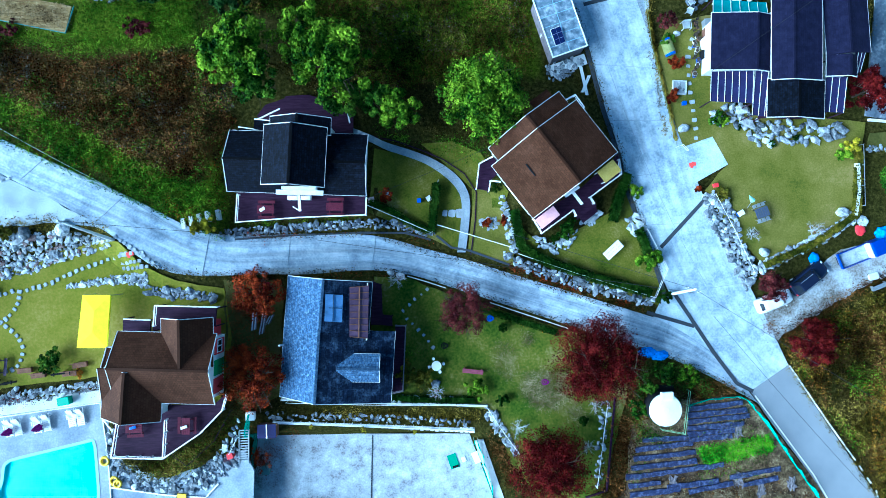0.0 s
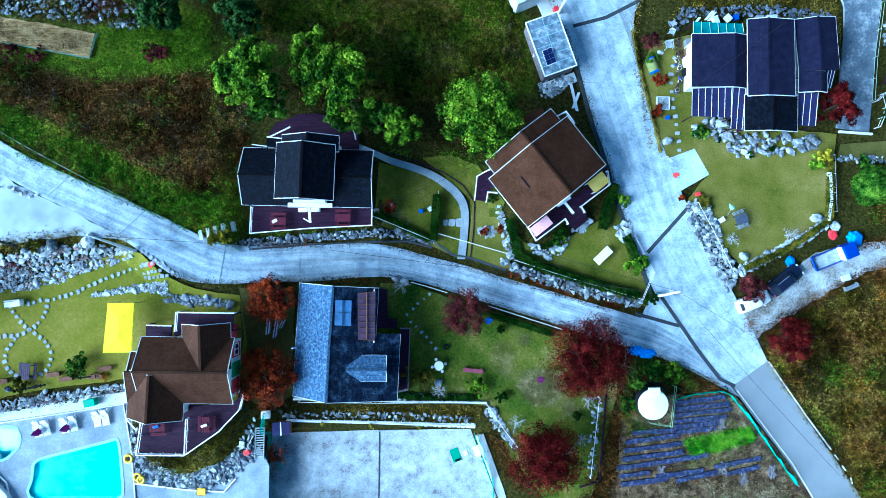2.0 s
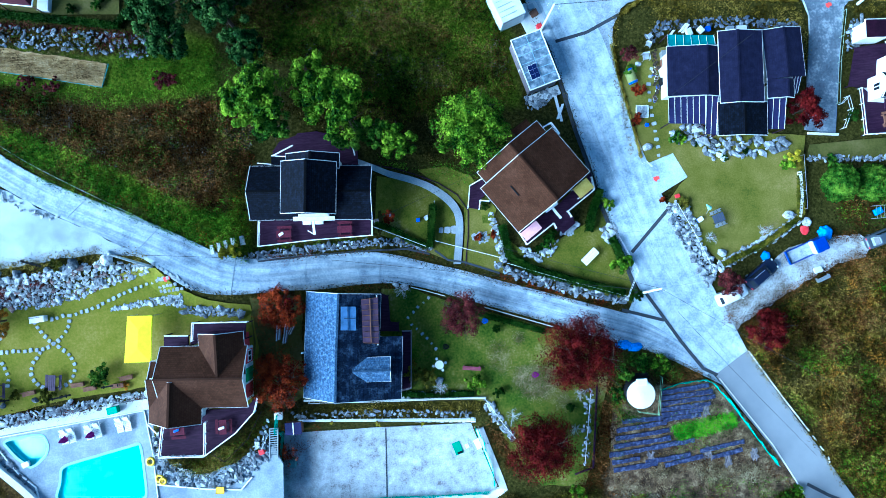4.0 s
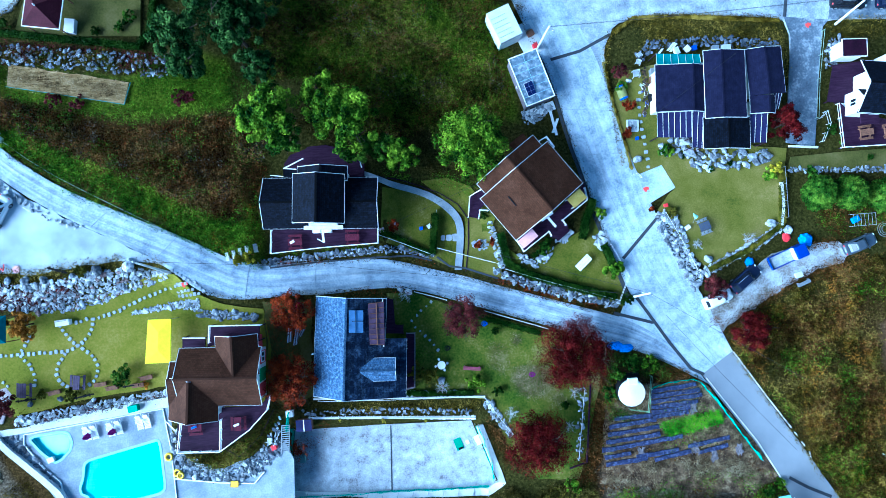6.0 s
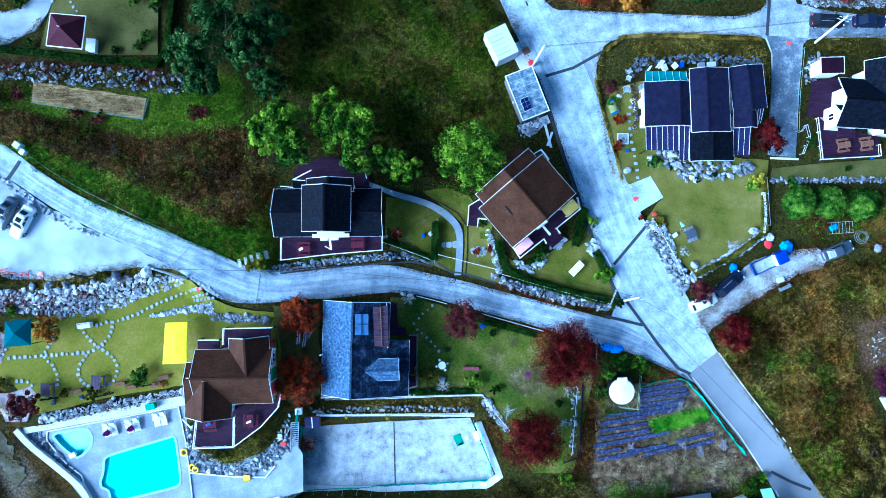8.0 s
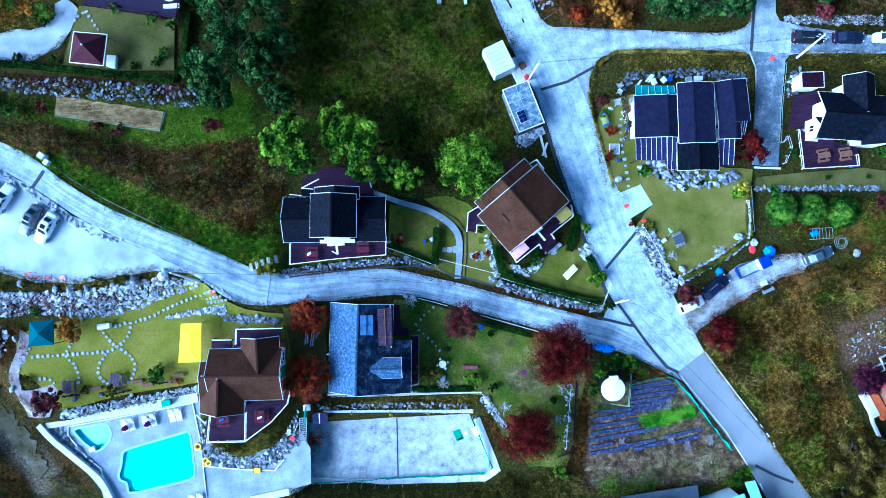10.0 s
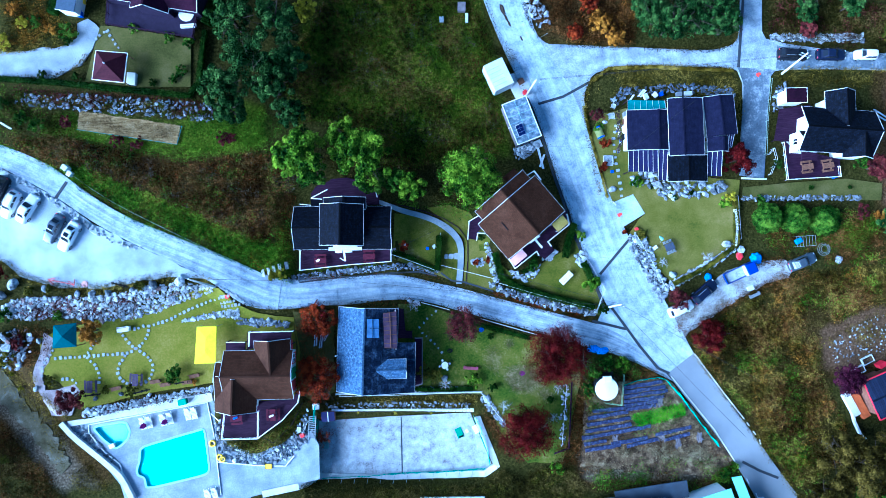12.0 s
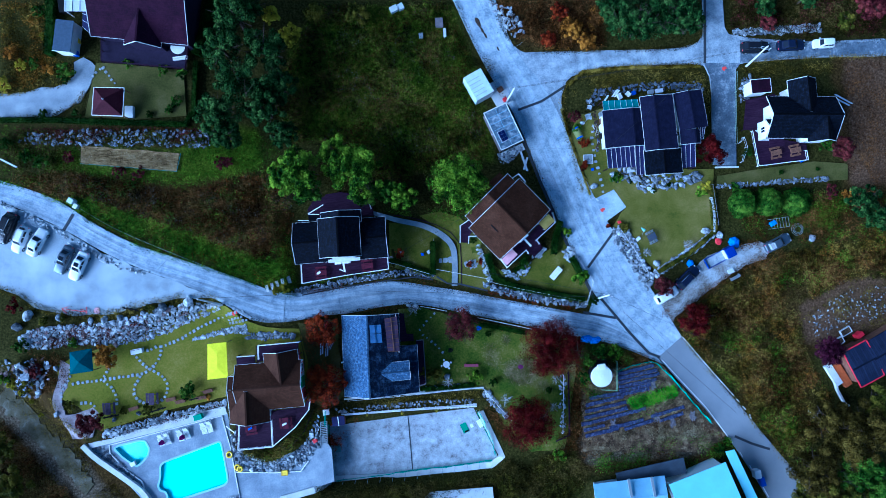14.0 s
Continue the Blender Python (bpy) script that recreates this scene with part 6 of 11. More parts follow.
for p, mt, lab in (((-34.59, -16.47), plastic_blue, "bundle of blue cloth on the picnic table"), ((-29.31, -16.60), plastic_white, "white folded parasol lying on the table")):
    tagged(part("cloth_bundle", box(-0.35, -0.14, 0, 0.35, 0.14, 0.12, Matrix.Translation((*p, 5.355)) @ Matrix.Rotation(0.3, 4, "Z"), 0.05), mt), lab, "cloth")
part("stair_rail", beam((*(-37.42, -17.22), 4.0), (*(-39.04, -16.07), 3.0), 0.12), white_paint, h)

# ---- the east house with stepped navy roofs ----
h = thing("house", *(36.07, 20.99), 0.0, "low house with navy roofs and glazed porches", "house")
gable(h, (27.15, 18.89), (27.54, 25.05), (33.91, 25.08), 0, 3.4, 3.9, purple_sheet, cream_wall, share=0.75)
gable(h, (33.34, 17.46), (33.73, 26.27), (39.10, 26.07), 0, 3.9, 4.4, purple_sheet, cream_wall, over=0.85, share=0.4)
gable(h, (39.53, 20.00), (39.37, 26.15), (44.10, 25.86), 0, 3.5, 4.0, purple_sheet, cream_wall, share=0.5, ends=(1,))
gable(h, (39.40, 17.73), (39.52, 20.03), (42.77, 19.86), 0, 3.49, 3.99, purple_sheet, cream_wall, share=0.7, ends=(0,))
gable(h, (33.01, 13.63), (33.28, 17.77), (39.35, 17.09), 0, 3.3, 3.95, navy_shingle, deck_wood, over=0.7, share=0.5)


def porch(root, quad, z, mat, bars, label):
    """A flat glazed porch roof with white bars and corner posts."""
    q = [Vector((*p, z - 0.25 * (i > 1))) for i, p in enumerate(quad)]
    slab("porch_roof", root, q, mat, 0.05, label)
    for k in range(bars + 1):
        part("glazing_bar", beam(q[0].lerp(q[1], k / bars) + Vector((0, 0, 0.05)), q[3].lerp(q[2], k / bars) + Vector((0, 0, 0.05)), 0.04, 0.05), trim_white, root)
    for p in (q[2], q[3]):
        part("porch_post", beam((p.x, p.y, height(p.x, p.y) - 0.2), (p.x, p.y, p.z - 0.03), 0.09), deck_wood, root)


porch(h, [(27.39, 18.84), (31.96, 18.76), (31.80, 15.34), (27.28, 15.70)], 3.0, glass_violet, 6, "violet glazed porch roof with white bars")
porch(h, [(32.13, 18.75), (33.58, 18.73), (33.02, 13.88), (31.73, 14.06)], 2.95, glass_violet, 2, "violet glazed porch roof with white bars")
porch(h, [(39.58, 17.77), (41.92, 17.72), (41.52, 13.95), (39.20, 14.10)], 3.0, glass_violet, 3, "violet glazed porch roof with white bars")
porch(h, [(42.92, 20.47), (44.03, 20.32), (43.51, 18.24), (42.66, 18.17)], 3.0, glass_violet, 3, "violet glazed porch roof with white bars")
porch(h, [(27.89, 25.10), (33.77, 25.02), (33.77, 26.24), (28.09, 26.75)], 2.9, glass_green, 6, "green glazed back porch with white bars")

# ---- the north-east house ----
h = thing("house", *(61.56, 20.22), 0.1, "white house with black cross-gabled roof and deck", "house")
a, u, v, L, Wd, P = gable(h, (53.45, 16.85), (64.85, 15.20), (65.85, 21.95), 0.1, 3.6, 5.6, navy_shingle, cream_wall, over=1.2)
gable(h, (58.17, 25.62), (57.90, 19.87), (62.59, 19.68), 0.1, 3.7, 5.4, navy_shingle, cream_wall, over=0.95)
gable(h, (60.04, 15.22), (60.46, 19.54), (65.21, 19.06), 0.1, 3.58, 5.4, navy_shingle, white_paint)
a, u, v, L, Wd, P = gable(h, (53.5, 16.85), (56.4, 16.45), (56.85, 19.6), 0.1, 3.1, 4.5, navy_shingle, white_paint, over=0.12, share=0.55)
window(h, P(0.08, Wd * 0.5, 2.4), v, -u, 1.0, 1.2)
platform(h, [(53.01, 19.02), (53.11, 12.78), (61.53, 12.64), (61.58, 15.32), (54.12, 17.81)], 0.8, deck_wood)
railing(h, [(52.55, 18.64), (52.70, 12.72), (61.06, 12.58), (61.04, 14.20)], 0.8, white_paint, 0.7, 1.6, 0.07)
platform(h, [(52.84, 24.06), (57.86, 24.42), (57.12, 22.21), (54.33, 18.76), (51.57, 19.15)], 0.6, deck_wood)
for p in ((55.91, 14.50), (59.20, 14.46)):
    picnic_table(*p, 0.8, 4, brown_wood, "weathered brown picnic table with benches on the deck")
part("porch_roof", beam((*(54.38, 16.23), 2.6), (*(56.83, 16.07), 2.6), 1.6, 0.12), deck_wood, h)
sh = thing("garden_shed", *(55.50, 25.69), 0.2, "small white shed with dark red flat roof", "shed")
a, u, v, L, Wd = frame_of((52.65, 24.50), (55.86, 24.34), (55.84, 26.60))
m = Matrix(((u.x, v.x, 0, a.x), (u.y, v.y, 0, a.y), (0, 0, 1, 0), (0, 0, 0, 1)))
part("wall", box(0.15, 0.15, 0, L - 0.15, Wd - 0.15, 2.7, m), white_paint, sh)
part("roof", box(0, 0, 2.7, L, Wd, 2.85, m), maroon_dark, sh)
part("roof_trim", join(box(-0.06, -0.06, 2.68, L + 0.06, 0.02, 2.88, m), box(-0.06, Wd - 0.02, 2.68, L + 0.06, Wd + 0.06, 2.88, m), box(-0.06, 0.02, 2.68, 0.0, Wd - 0.02, 2.88, m), box(L, 0.02, 2.68, L + 0.06, Wd - 0.02, 2.88, m)), white_paint, sh)

# ---- the north-west house, its shed and the gazebo ----
h = thing("house", *(-41.82, 48.40), 6.5, "large house with dark maroon roof and deck", "house")
gable(h, (-48.19, 45.02), (-34.25, 41.75), (-31.38, 52.45), 6.6, 10.2, 13, maroon_dark, dark_wall)
gable(h, (-43.61, 43.08), (-42.53, 48.03), (-37.18, 46.96), 6.6, 10.15, 12.2, maroon_dark, dark_wall)
platform(h, [(-48.13, 46.02), (-35.28, 43.11), (-36.28, 39.56), (-48.61, 42.40)], 7.2, dark_wall)
railing(h, [(-47.78, 45.31), (-48.21, 42.07), (-36.00, 39.25), (-35.12, 42.53)], 7.2, deck_wood, 0.85, 1.6)
porch(h, [(-48.75, 45.91), (-48.08, 50.98), (-49.32, 51.15), (-49.91, 47.27)], 9.0, glass_violet, 4, "glazed lean-to roof with white bars")
tb = thing("round_table", *(-36.65, 42.65), 7.2, "white round table with a bench on the deck", "table")
tx, ty = (-36.65, 42.65)
part("tabletop", tube((tx, ty, 7.88), (tx, ty, 7.94), 1.1, 1.1, 20), plastic_white, tb)
part("leg", tube((tx, ty, 7.2), (tx, ty, 7.88), 0.12, 0.1, 8), plastic_white, tb)
for k in (0, 1):
    part("bench_slat", box(-1.1, -1.5 - k * 0.3, 7.2, 1.1, -1.3 - k * 0.3, 7.6, Matrix.Translation((tx, ty, 0))), plastic_white, tb)
sh = thing("garden_shed", *(-53.59, 47.02), 6.2, "long shed with blue-grey felt roof", "shed")
a, u, v, L, Wd = frame_of((-54.66, 44.23), (-52.07, 43.58), (-50.36, 48.02))
m = Matrix(((u.x, v.x, 0, a.x), (u.y, v.y, 0, a.y), (0, 0, 1, 0), (0, 0, 0, 1)))
part("wall", box(0.1, 0.1, 5.5, L - 0.1, Wd - 0.1, 8.9, m), cream_wall, sh)
part("roof", box(0, 0, 8.9, L, Wd, 9.0, m), plain("felt_blue", (0.07, 0.09, 0.13), 0.8, vary=0.2), sh)
part("roof_edge", box(-0.05, -0.06, 8.86, L + 0.05, 0.0, 9.03, m), white_paint, sh)
cp = thing("glass_canopy", *(-50.31, 50.60), 6.4, "pale glazed canopy with white frame", "canopy")
m = Matrix.Translation((*(-50.29, 50.77), 6.4)) @ Matrix.Rotation(radians(-8), 4, "Z")
part("glazing", box(-1.7, -1.2, 2.5, 1.7, 1.2, 2.56, m), metal_white, cp)
for k in range(4):
    part("frame_bar", box(-1.7 + k * 1.1, -1.2, 2.57, -1.62 + k * 1.1, 1.2, 2.63, m), white_paint, cp)
for sx in (-1.6, 1.6):
    for sy in (-1.1, 1.1):
        part("post", box(sx - 0.05, sy - 0.05, -0.3, sx + 0.05, sy + 0.05, 2.5, m), white_paint, cp)


def pavilion(name, corners, z, eave, peak, mat, label, trim=None, finial=None):
    """A four-sided roof on posts."""
    q = [Vector((*p, z + eave)) for p in corners]
    c = sum(q, Vector()) / 4
    root = thing(name, c.x, c.y, z, label, "gazebo")
    top = Vector((c.x, c.y, z + peak))
    for i in range(4):
        slab("roof_plane", root, [q[i], q[(i + 1) % 4], top], mat, 0.05)
        if trim:
            part("eave_trim", beam(q[i], q[(i + 1) % 4], 0.1), trim, root)
    for p in q:
        w = p.lerp(c, 0.08)
        part("post", beam((w.x, w.y, z - 0.2), (w.x, w.y, z + eave - 0.05), 0.1), brown_wood, root)
    if finial:
        part("finial", tube(top, top + Vector((0, 0, 0.35)), 0.12, 0.05, 8), finial, root)
    return root


g = pavilion("gazebo", [(-49.36, 37.88), (-44.92, 37.18), (-45.73, 33.01), (-50.19, 33.80)], 6.4, 2.5, 4.0, maroon_shingle, "square gazebo with dark maroon hipped roof", white_paint, plastic_white)
pavilion("gazebo", [(-59.77, -0.80), (-56.42, -0.69), (-56.62, -4.13), (-60.12, -4.12)], 3.6, 2.4, 3.1, teal_canvas, "garden gazebo with dark teal canvas roof", None, None)
tent = thing("canopy_tent", *(-37.84, -5.42), 3.6, "bright yellow party tent on the lawn", "tent")
q = [Vector((*p, 6.0)) for p in [(-39.03, -2.65), (-36.20, -2.77), (-36.75, -8.11), (-39.75, -8.00)]]
c = sum(q, Vector()) / 4
r0, r1 = (q[0] + q[1]) / 2, (q[2] + q[3]) / 2
k0, k1 = r0.lerp(r1, 0.3) + Vector((0, 0, 0.14)), r0.lerp(r1, 0.7) + Vector((0, 0, 0.14))
for quad in ([q[0], q[1], k0], [q[1], q[2], k1, k0], [q[2], q[3], k1], [q[3], q[0], k0, k1]):
    slab("canvas", tent, quad, yellow_tarp, 0.03)
for i in range(4):
    part("valance", beam(q[i] - Vector((0, 0, 0.12)), q[(i + 1) % 4] - Vector((0, 0, 0.12)), 0.03, 0.25), yellow_tarp, tent)
    part("pole", beam((q[i].x, q[i].y, 3.5), q[i] - Vector((0, 0, 0.02)), 0.06), metal_grey, tent)

# ---- sheds by the main road ----
sh = thing("utility_shed", *(11.59, 25.07), 0.2, "flat roofed concrete shed with stained roof", "shed")
a, u, v, L, Wd = frame_of((10.56, 21.12), (14.31, 22.27), (12.34, 28.60))
m = Matrix(((u.x, v.x, 0, a.x), (u.y, v.y, 0, a.y), (0, 0, 1, 0), (0, 0, 0, 1)))
# walls coloured dark to read as shadow beside the roof
part("wall", box(0.1, 0.1, -0.5, L - 0.1, Wd - 0.1, 2.45, m), grey_wood, sh)
part("roof", box(0, 0, 2.45, L, Wd, 2.6, m), material("stained_felt", [(0.05, 0.075, 0.11), (0.15, 0.19, 0.24), (0.42, 0.46, 0.50)], 1.3, 0.8, 0.2, 2.2), sh)
part("parapet", join(box(-0.06, -0.06, 2.5, L + 0.06, 0.06, 2.68, m), box(-0.06, Wd - 0.06, 2.5, L + 0.06, Wd + 0.06, 2.68, m), box(-0.06, 0.06, 2.5, 0.06, Wd - 0.06, 2.68, m), box(L - 0.06, 0.06, 2.5, L + 0.06, Wd - 0.06, 2.68, m)), white_paint, sh)
for k in range(1, 6):
    part("roof_joint", box(0.08, Wd * k / 6 - 0.03, 2.6, L - 0.08, Wd * k / 6 + 0.02, 2.612, m), blue_roof, sh)
part("roof_joint", box(L * 0.5 - 0.03, 0.08, 2.6, L * 0.5 + 0.02, Wd - 0.08, 2.614, m), blue_roof, sh)
part("porch_slab", box(-0.2, -1.3, 0.0, L + 0.2, -0.1, 0.15, m), pale_concrete, sh)
sp = thing("solar_panel", *(11.13, 23.44), 2.6, "dark blue solar panel on the shed roof", "solar panel")
m = Matrix.Translation((*(11.10, 23.40), 2.62)) @ Matrix.Rotation(radians(-70), 4, "Z") @ Matrix.Rotation(radians(12), 4, "Y")
for k in range(2):
    for j in range(3):
        part("cell", box(-0.85 + j * 0.58, -0.55 + k * 0.57, 0.25, -0.85 + j * 0.58 + 0.55, -0.55 + k * 0.57 + 0.54, 0.29, m), solar_cell, sp)
part("frame", box(-0.9, -0.6, 0.2, 0.95, 0.62, 0.245, m), metal_white, sp)
ct = thing("storage_container", *(8.64, 31.92), 0.3, "white steel storage container with grey roof seams", "container")
a, u, v, L, Wd = frame_of((7.77, 29.59), (10.72, 30.75), (9.12, 34.75))
m = Matrix(((u.x, v.x, 0, a.x), (u.y, v.y, 0, a.y), (0, 0, 1, 0), (0, 0, 0, 1)))
part("body", box(0, 0, -0.2, L, Wd, 2.9, m, 0.03), container_white, ct)
for k in range(5):
    part("roof_seam", box(0.15, 0.6 + k * (Wd - 1) / 5, 2.905, L * 0.7, 0.68 + k * (Wd - 1) / 5, 2.94, m), metal_grey, ct)
part("end_rail", box(0, -0.08, 2.5, L, 0, 2.9, m), metal_grey, ct)
pg = thing("concrete_pad", *(12.09, 30.79), 0.0, "small paved yard with crates beside the container", "pad", kind="structure")
part("slab", box(-1.4, -2.2, -0.2, 1.4, 2.4, 0.12, Matrix.Translation((*(12.00, 30.80), height(*(12.00, 30.80)))) @ Matrix.Rotation(radians(22), 4, "Z")), pale_concrete, pg)

# ---- the red trimmed house and the workshops ----
dark_metal = shingles("dark_metal", [(0.016, 0.019, 0.042), (0.022, 0.026, 0.055), (0.03, 0.036, 0.07)], 0.6, 0.45, 0.35, 8.0, 0.6, 6)
h = thing("house", *(65.52, -22.54), -1.2, "dark metal roofed house with bright red trim", "house")
a, u, v, L, Wd, P = gable(h, (63.89, -25.92), (68.07, -24.49), (66.11, -18.27), -1.5, 1.3, 1.6, dark_metal, brown_wood, trim=0)
for s in ((0, 0, L, 0), (L, 0, L, Wd), (L, Wd, 0, Wd), (0, Wd, 0, 0)):
    part("red_fascia", beam(P(s[0], s[1], 1.32), P(s[2], s[3], 1.32), 0.16, 0.2), red_trim, h)
gable(h, (67.76, -24.63), (75.82, -21.51), (73.91, -15.56), -1.5, 1.31, 1.62, dark_metal, brown_wood, trim=0)
part("porch_floor", box(-0.65, -2.6, -1.8, 0.65, 2.2, -1.1, Matrix.Translation((*(62.60, -23.72), 0)) @ Matrix.Rotation(radians(24), 4, "Z")), orange_wood, h, "orange timber porch")
part("step_block", box(-0.5, -2.0, -1.6, 0.7, 1.9, -1.0, Matrix.Translation((*(61.14, -23.87), 0)) @ Matrix.Rotation(radians(24), 4, "Z")), pale_concrete, h)
part("red_box", box(-0.6, -0.35, -1.5, 0.6, 0.35, -0.3, Matrix.Translation((*(66.40, -17.81), 0)) @ Matrix.Rotation(radians(28), 4, "Z")), red_trim, h)
w = thing("workshop", *(38.25, -38.67), -1.5, "workshop with pale cyan metal roof", "building")
gable(w, (29.42, -36.21), (39.09, -34.06), (43.24, -46.78), -2, 2.4, 3.4, cyan_roof, metal_white, trim=0.0, share=0.5)
slab("side_roof", w, [(*(39.44, -32.52), 2.2), (*(40.96, -32.39), 2.2), (*(43.74, -41.46), 2.2), (*(42.22, -42.13), 2.2)], cyan_roof)
w = thing("workshop", *(23.67, -37.34), -1.5, "low workshop with weathered blue metal roof", "building")
gable(w, (17.43, -34.48), (29.12, -34.92), (29.15, -40.71), -2, 1.8, 2.3, blue_roof, metal_white, trim=0.0)
part("roof_duct", beam((*(26.72, -34.53), 2.5), (*(26.87, -37.74), 2.5), 0.4, 0.3), metal_grey, w)
part("roof_duct", beam((*(23.02, -34.30), 2.4), (*(23.12, -37.24), 2.4), 0.4, 0.3), metal_grey, w)
part("side_roof", box(-5.5, -1.3, 0.5, 6, 1.3, 0.65, Matrix.Translation((*(27.18, -34.68), 0)) @ Matrix.Rotation(radians(4), 4, "Z")), grey_roof, w, "dark lean-to roof")
w = thing("greenhouse", *(-5.05, -34.17), -1.5, "long low building with white sheet roof", "building")
gable(w, (-11.47, -31.89), (1.31, -32.88), (1.26, -38.22), -2, 0.6, 1.2, metal_white, metal_white, trim=0)

# ---- vehicles ----
black_paint = plain("black_paint", (0.012, 0.013, 0.018), 0.25, 0.2, vary=0.1)
white_car = plain("white_car", (0.78, 0.79, 0.80), 0.25, 0.0, vary=0.03)
grey_car = plain("grey_car", (0.10, 0.12, 0.15), 0.3, 0.5, vary=0.05)
navy_paint = plain("navy_paint", (0.012, 0.016, 0.04), 0.25, 0.3, vary=0.1)
car(*(-66.44, 19.29), -122, 5.0, 1.95, 1.85, black_paint, "black people carrier parked on gravel", "suv")
car(*(-64.77, 17.32), -120, 4.3, 1.75, 1.5, white_car, "white hatchback parked on gravel", "suv")
car(*(-62.38, 16.54), 55, 4.6, 1.8, 1.48, white_car, "white sedan parked nose to the lane", "sedan")
car(*(-58.87, 13.32), -122, 4.6, 1.8, 1.45, grey_car, "grey sedan with sunroof parked on gravel", "sedan", True)
car(*(-56.77, 12.05), -122, 4.7, 1.82, 1.45, white_car, "white sedan with black sunroof parked on gravel", "sedan", True)
car(*(38.63, -3.89), 36, 4.7, 1.9, 1.7, navy_paint, "dark blue sport utility car parked on the dirt track", "suv")
car(*(34.67, -6.28), 20, 4.2, 1.75, 1.45, white_car, "white car parked half under the red maple", "small")
pickup(*(44.25, -1.31), 20, "blue pickup truck with empty pale load bed")
car(*(54.59, -0.39), 18, 4.7, 1.82, 1.48, grey_car, "dark grey sedan parked at the end of the track", "sedan")
car(*(55.67, 32.60), -7, 4.9, 1.9, 1.75, black_paint, "black sport utility car parked on the side road", "suv")
car(*(61.82, 32.14), -5, 4.8, 1.85, 1.5, navy_paint, "dark sedan parked on the side road", "sedan")
car(*(67.37, 31.67), 175, 3.7, 1.6, 1.55, white_car, "small white car parked on the side road", "small")


# ---- stone banks and walls ----
BOTH = [stone_grey, stone_grey, stone_pale]
stone_bank("boulder_bank", [(-67.56, 2.38), (-65.66, 3.50), (-60.16, 3.23), (-54.15, 2.93), (-52.39, 3.04), (-53.52, -0.83), (-54.03, -0.79), (-60.76, 0.34), (-64.29, 0.06), (-66.97, 1.16)], 300, 0.48, [stone_pale, stone_pale, stone_grey, stone_pale, stone_pale, stone_rust], "sloping bank of grey boulders below the car park", 1, 0.1, flat=0.42, rubble=500)
stone_bank("boulder_bank", [(-52.39, 3.04), (-49.28, 3.14), (-46.12, 3.82), (-41.26, 3.94), (-36.55, 3.05), (-37.35, 2.13), (-42.10, 1.19), (-46.58, -0.43), (-50.37, -0.99), (-53.52, -0.83)], 300, 0.48, [stone_pale, stone_pale, stone_grey, stone_pale, stone_pale, stone_rust], "sloping bank of grey boulders above the lawn", 31, 0.1, flat=0.42, rubble=500)
stone_bank("retaining_wall", [(-57.61, -13.77), (-48.79, -12.95), (-38.16, -11.81), (-38.95, -13.36), (-49.01, -14.15), (-57.75, -15.13)], 190, 0.48, [stone_pale, stone_grey, stone_grey], "rough boulder wall between lawn and pool", 2, flat=0.42, rubble=200)
stone_bank("retaining_wall", [(-61.32, -16.14), (-58.52, -16.64), (-56.16, -20.04), (-53.36, -23.57), (-53.54, -24.85), (-57.91, -20.50)], 90, 0.5, [stone_dark, stone_grey], "dark boulder slope beside the paddling pool", 3)
stone_bank("retaining_wall", [(-24.62, -21.04), (-28.13, -24.27), (-31.74, -24.75), (-35.70, -24.16), (-38.63, -22.53), (-38.93, -18.06), (-37.35, -17.10), (-37.30, -20.90), (-34.38, -22.70), (-30.65, -23.01), (-27.06, -20.43), (-24.41, -16.57)], 260, 0.46, [stone_grey, stone_dark, stone_pale], "curved bank of boulders below the timber deck", 4)
stone_bank("retaining_wall", [(-26.19, 3.68), (-22.56, 3.90), (-17.46, 4.10), (-10.64, 4.30), (-7.57, 4.27), (-2.89, 2.62), (-3.55, 2.25), (-7.79, 3.43), (-10.69, 3.42), (-16.23, 3.29), (-22.39, 2.92), (-25.97, 3.03)], 230, 0.36, [stone_dark, stone_grey], "dark boulder wall between the house and the lane", 5)
stone_bank("retaining_wall", [(4.43, 0.39), (7.27, -0.83), (12.76, -2.86), (16.44, -4.17), (21.32, -5.53), (21.02, -6.37), (16.40, -5.15), (11.80, -3.80), (7.29, -2.00), (4.54, -0.27)], 140, 0.48, [stone_grey, stone_dark, stone_pale], "boulder wall along the lane below the hedge", 6)
stone_bank("rockery", [(4.25, 6.48), (4.88, 6.56), (6.33, 0.26), (5.59, -0.11)], 40, 0.5, [stone_pale, stone_grey], "line of pale garden rocks beside the house", 7)
stone_bank("rockery", [(28.56, 15.39), (29.67, 16.06), (31.95, 15.97), (33.64, 14.06), (38.19, 13.52), (42.76, 13.48), (43.21, 12.19), (41.66, 11.36), (35.56, 11.19), (34.02, 10.74), (32.56, 12.32), (31.58, 13.31), (28.49, 13.80)], 85, 0.74, [stone_pale, stone_grey, stone_grey], "heap of large pale boulders below the porches", 8, 0.15)
stone_bank("rockery", [(27.10, 5.65), (28.45, 6.17), (30.61, 4.00), (31.41, 0.55), (32.71, -1.54), (32.91, -3.90), (31.77, -5.07), (30.79, -3.06), (29.27, -0.14), (27.71, 3.28)], 170, 0.62, [stone_pale, stone_grey, stone_grey], "bank of pale boulders between road and lawn", 9, 0.15)
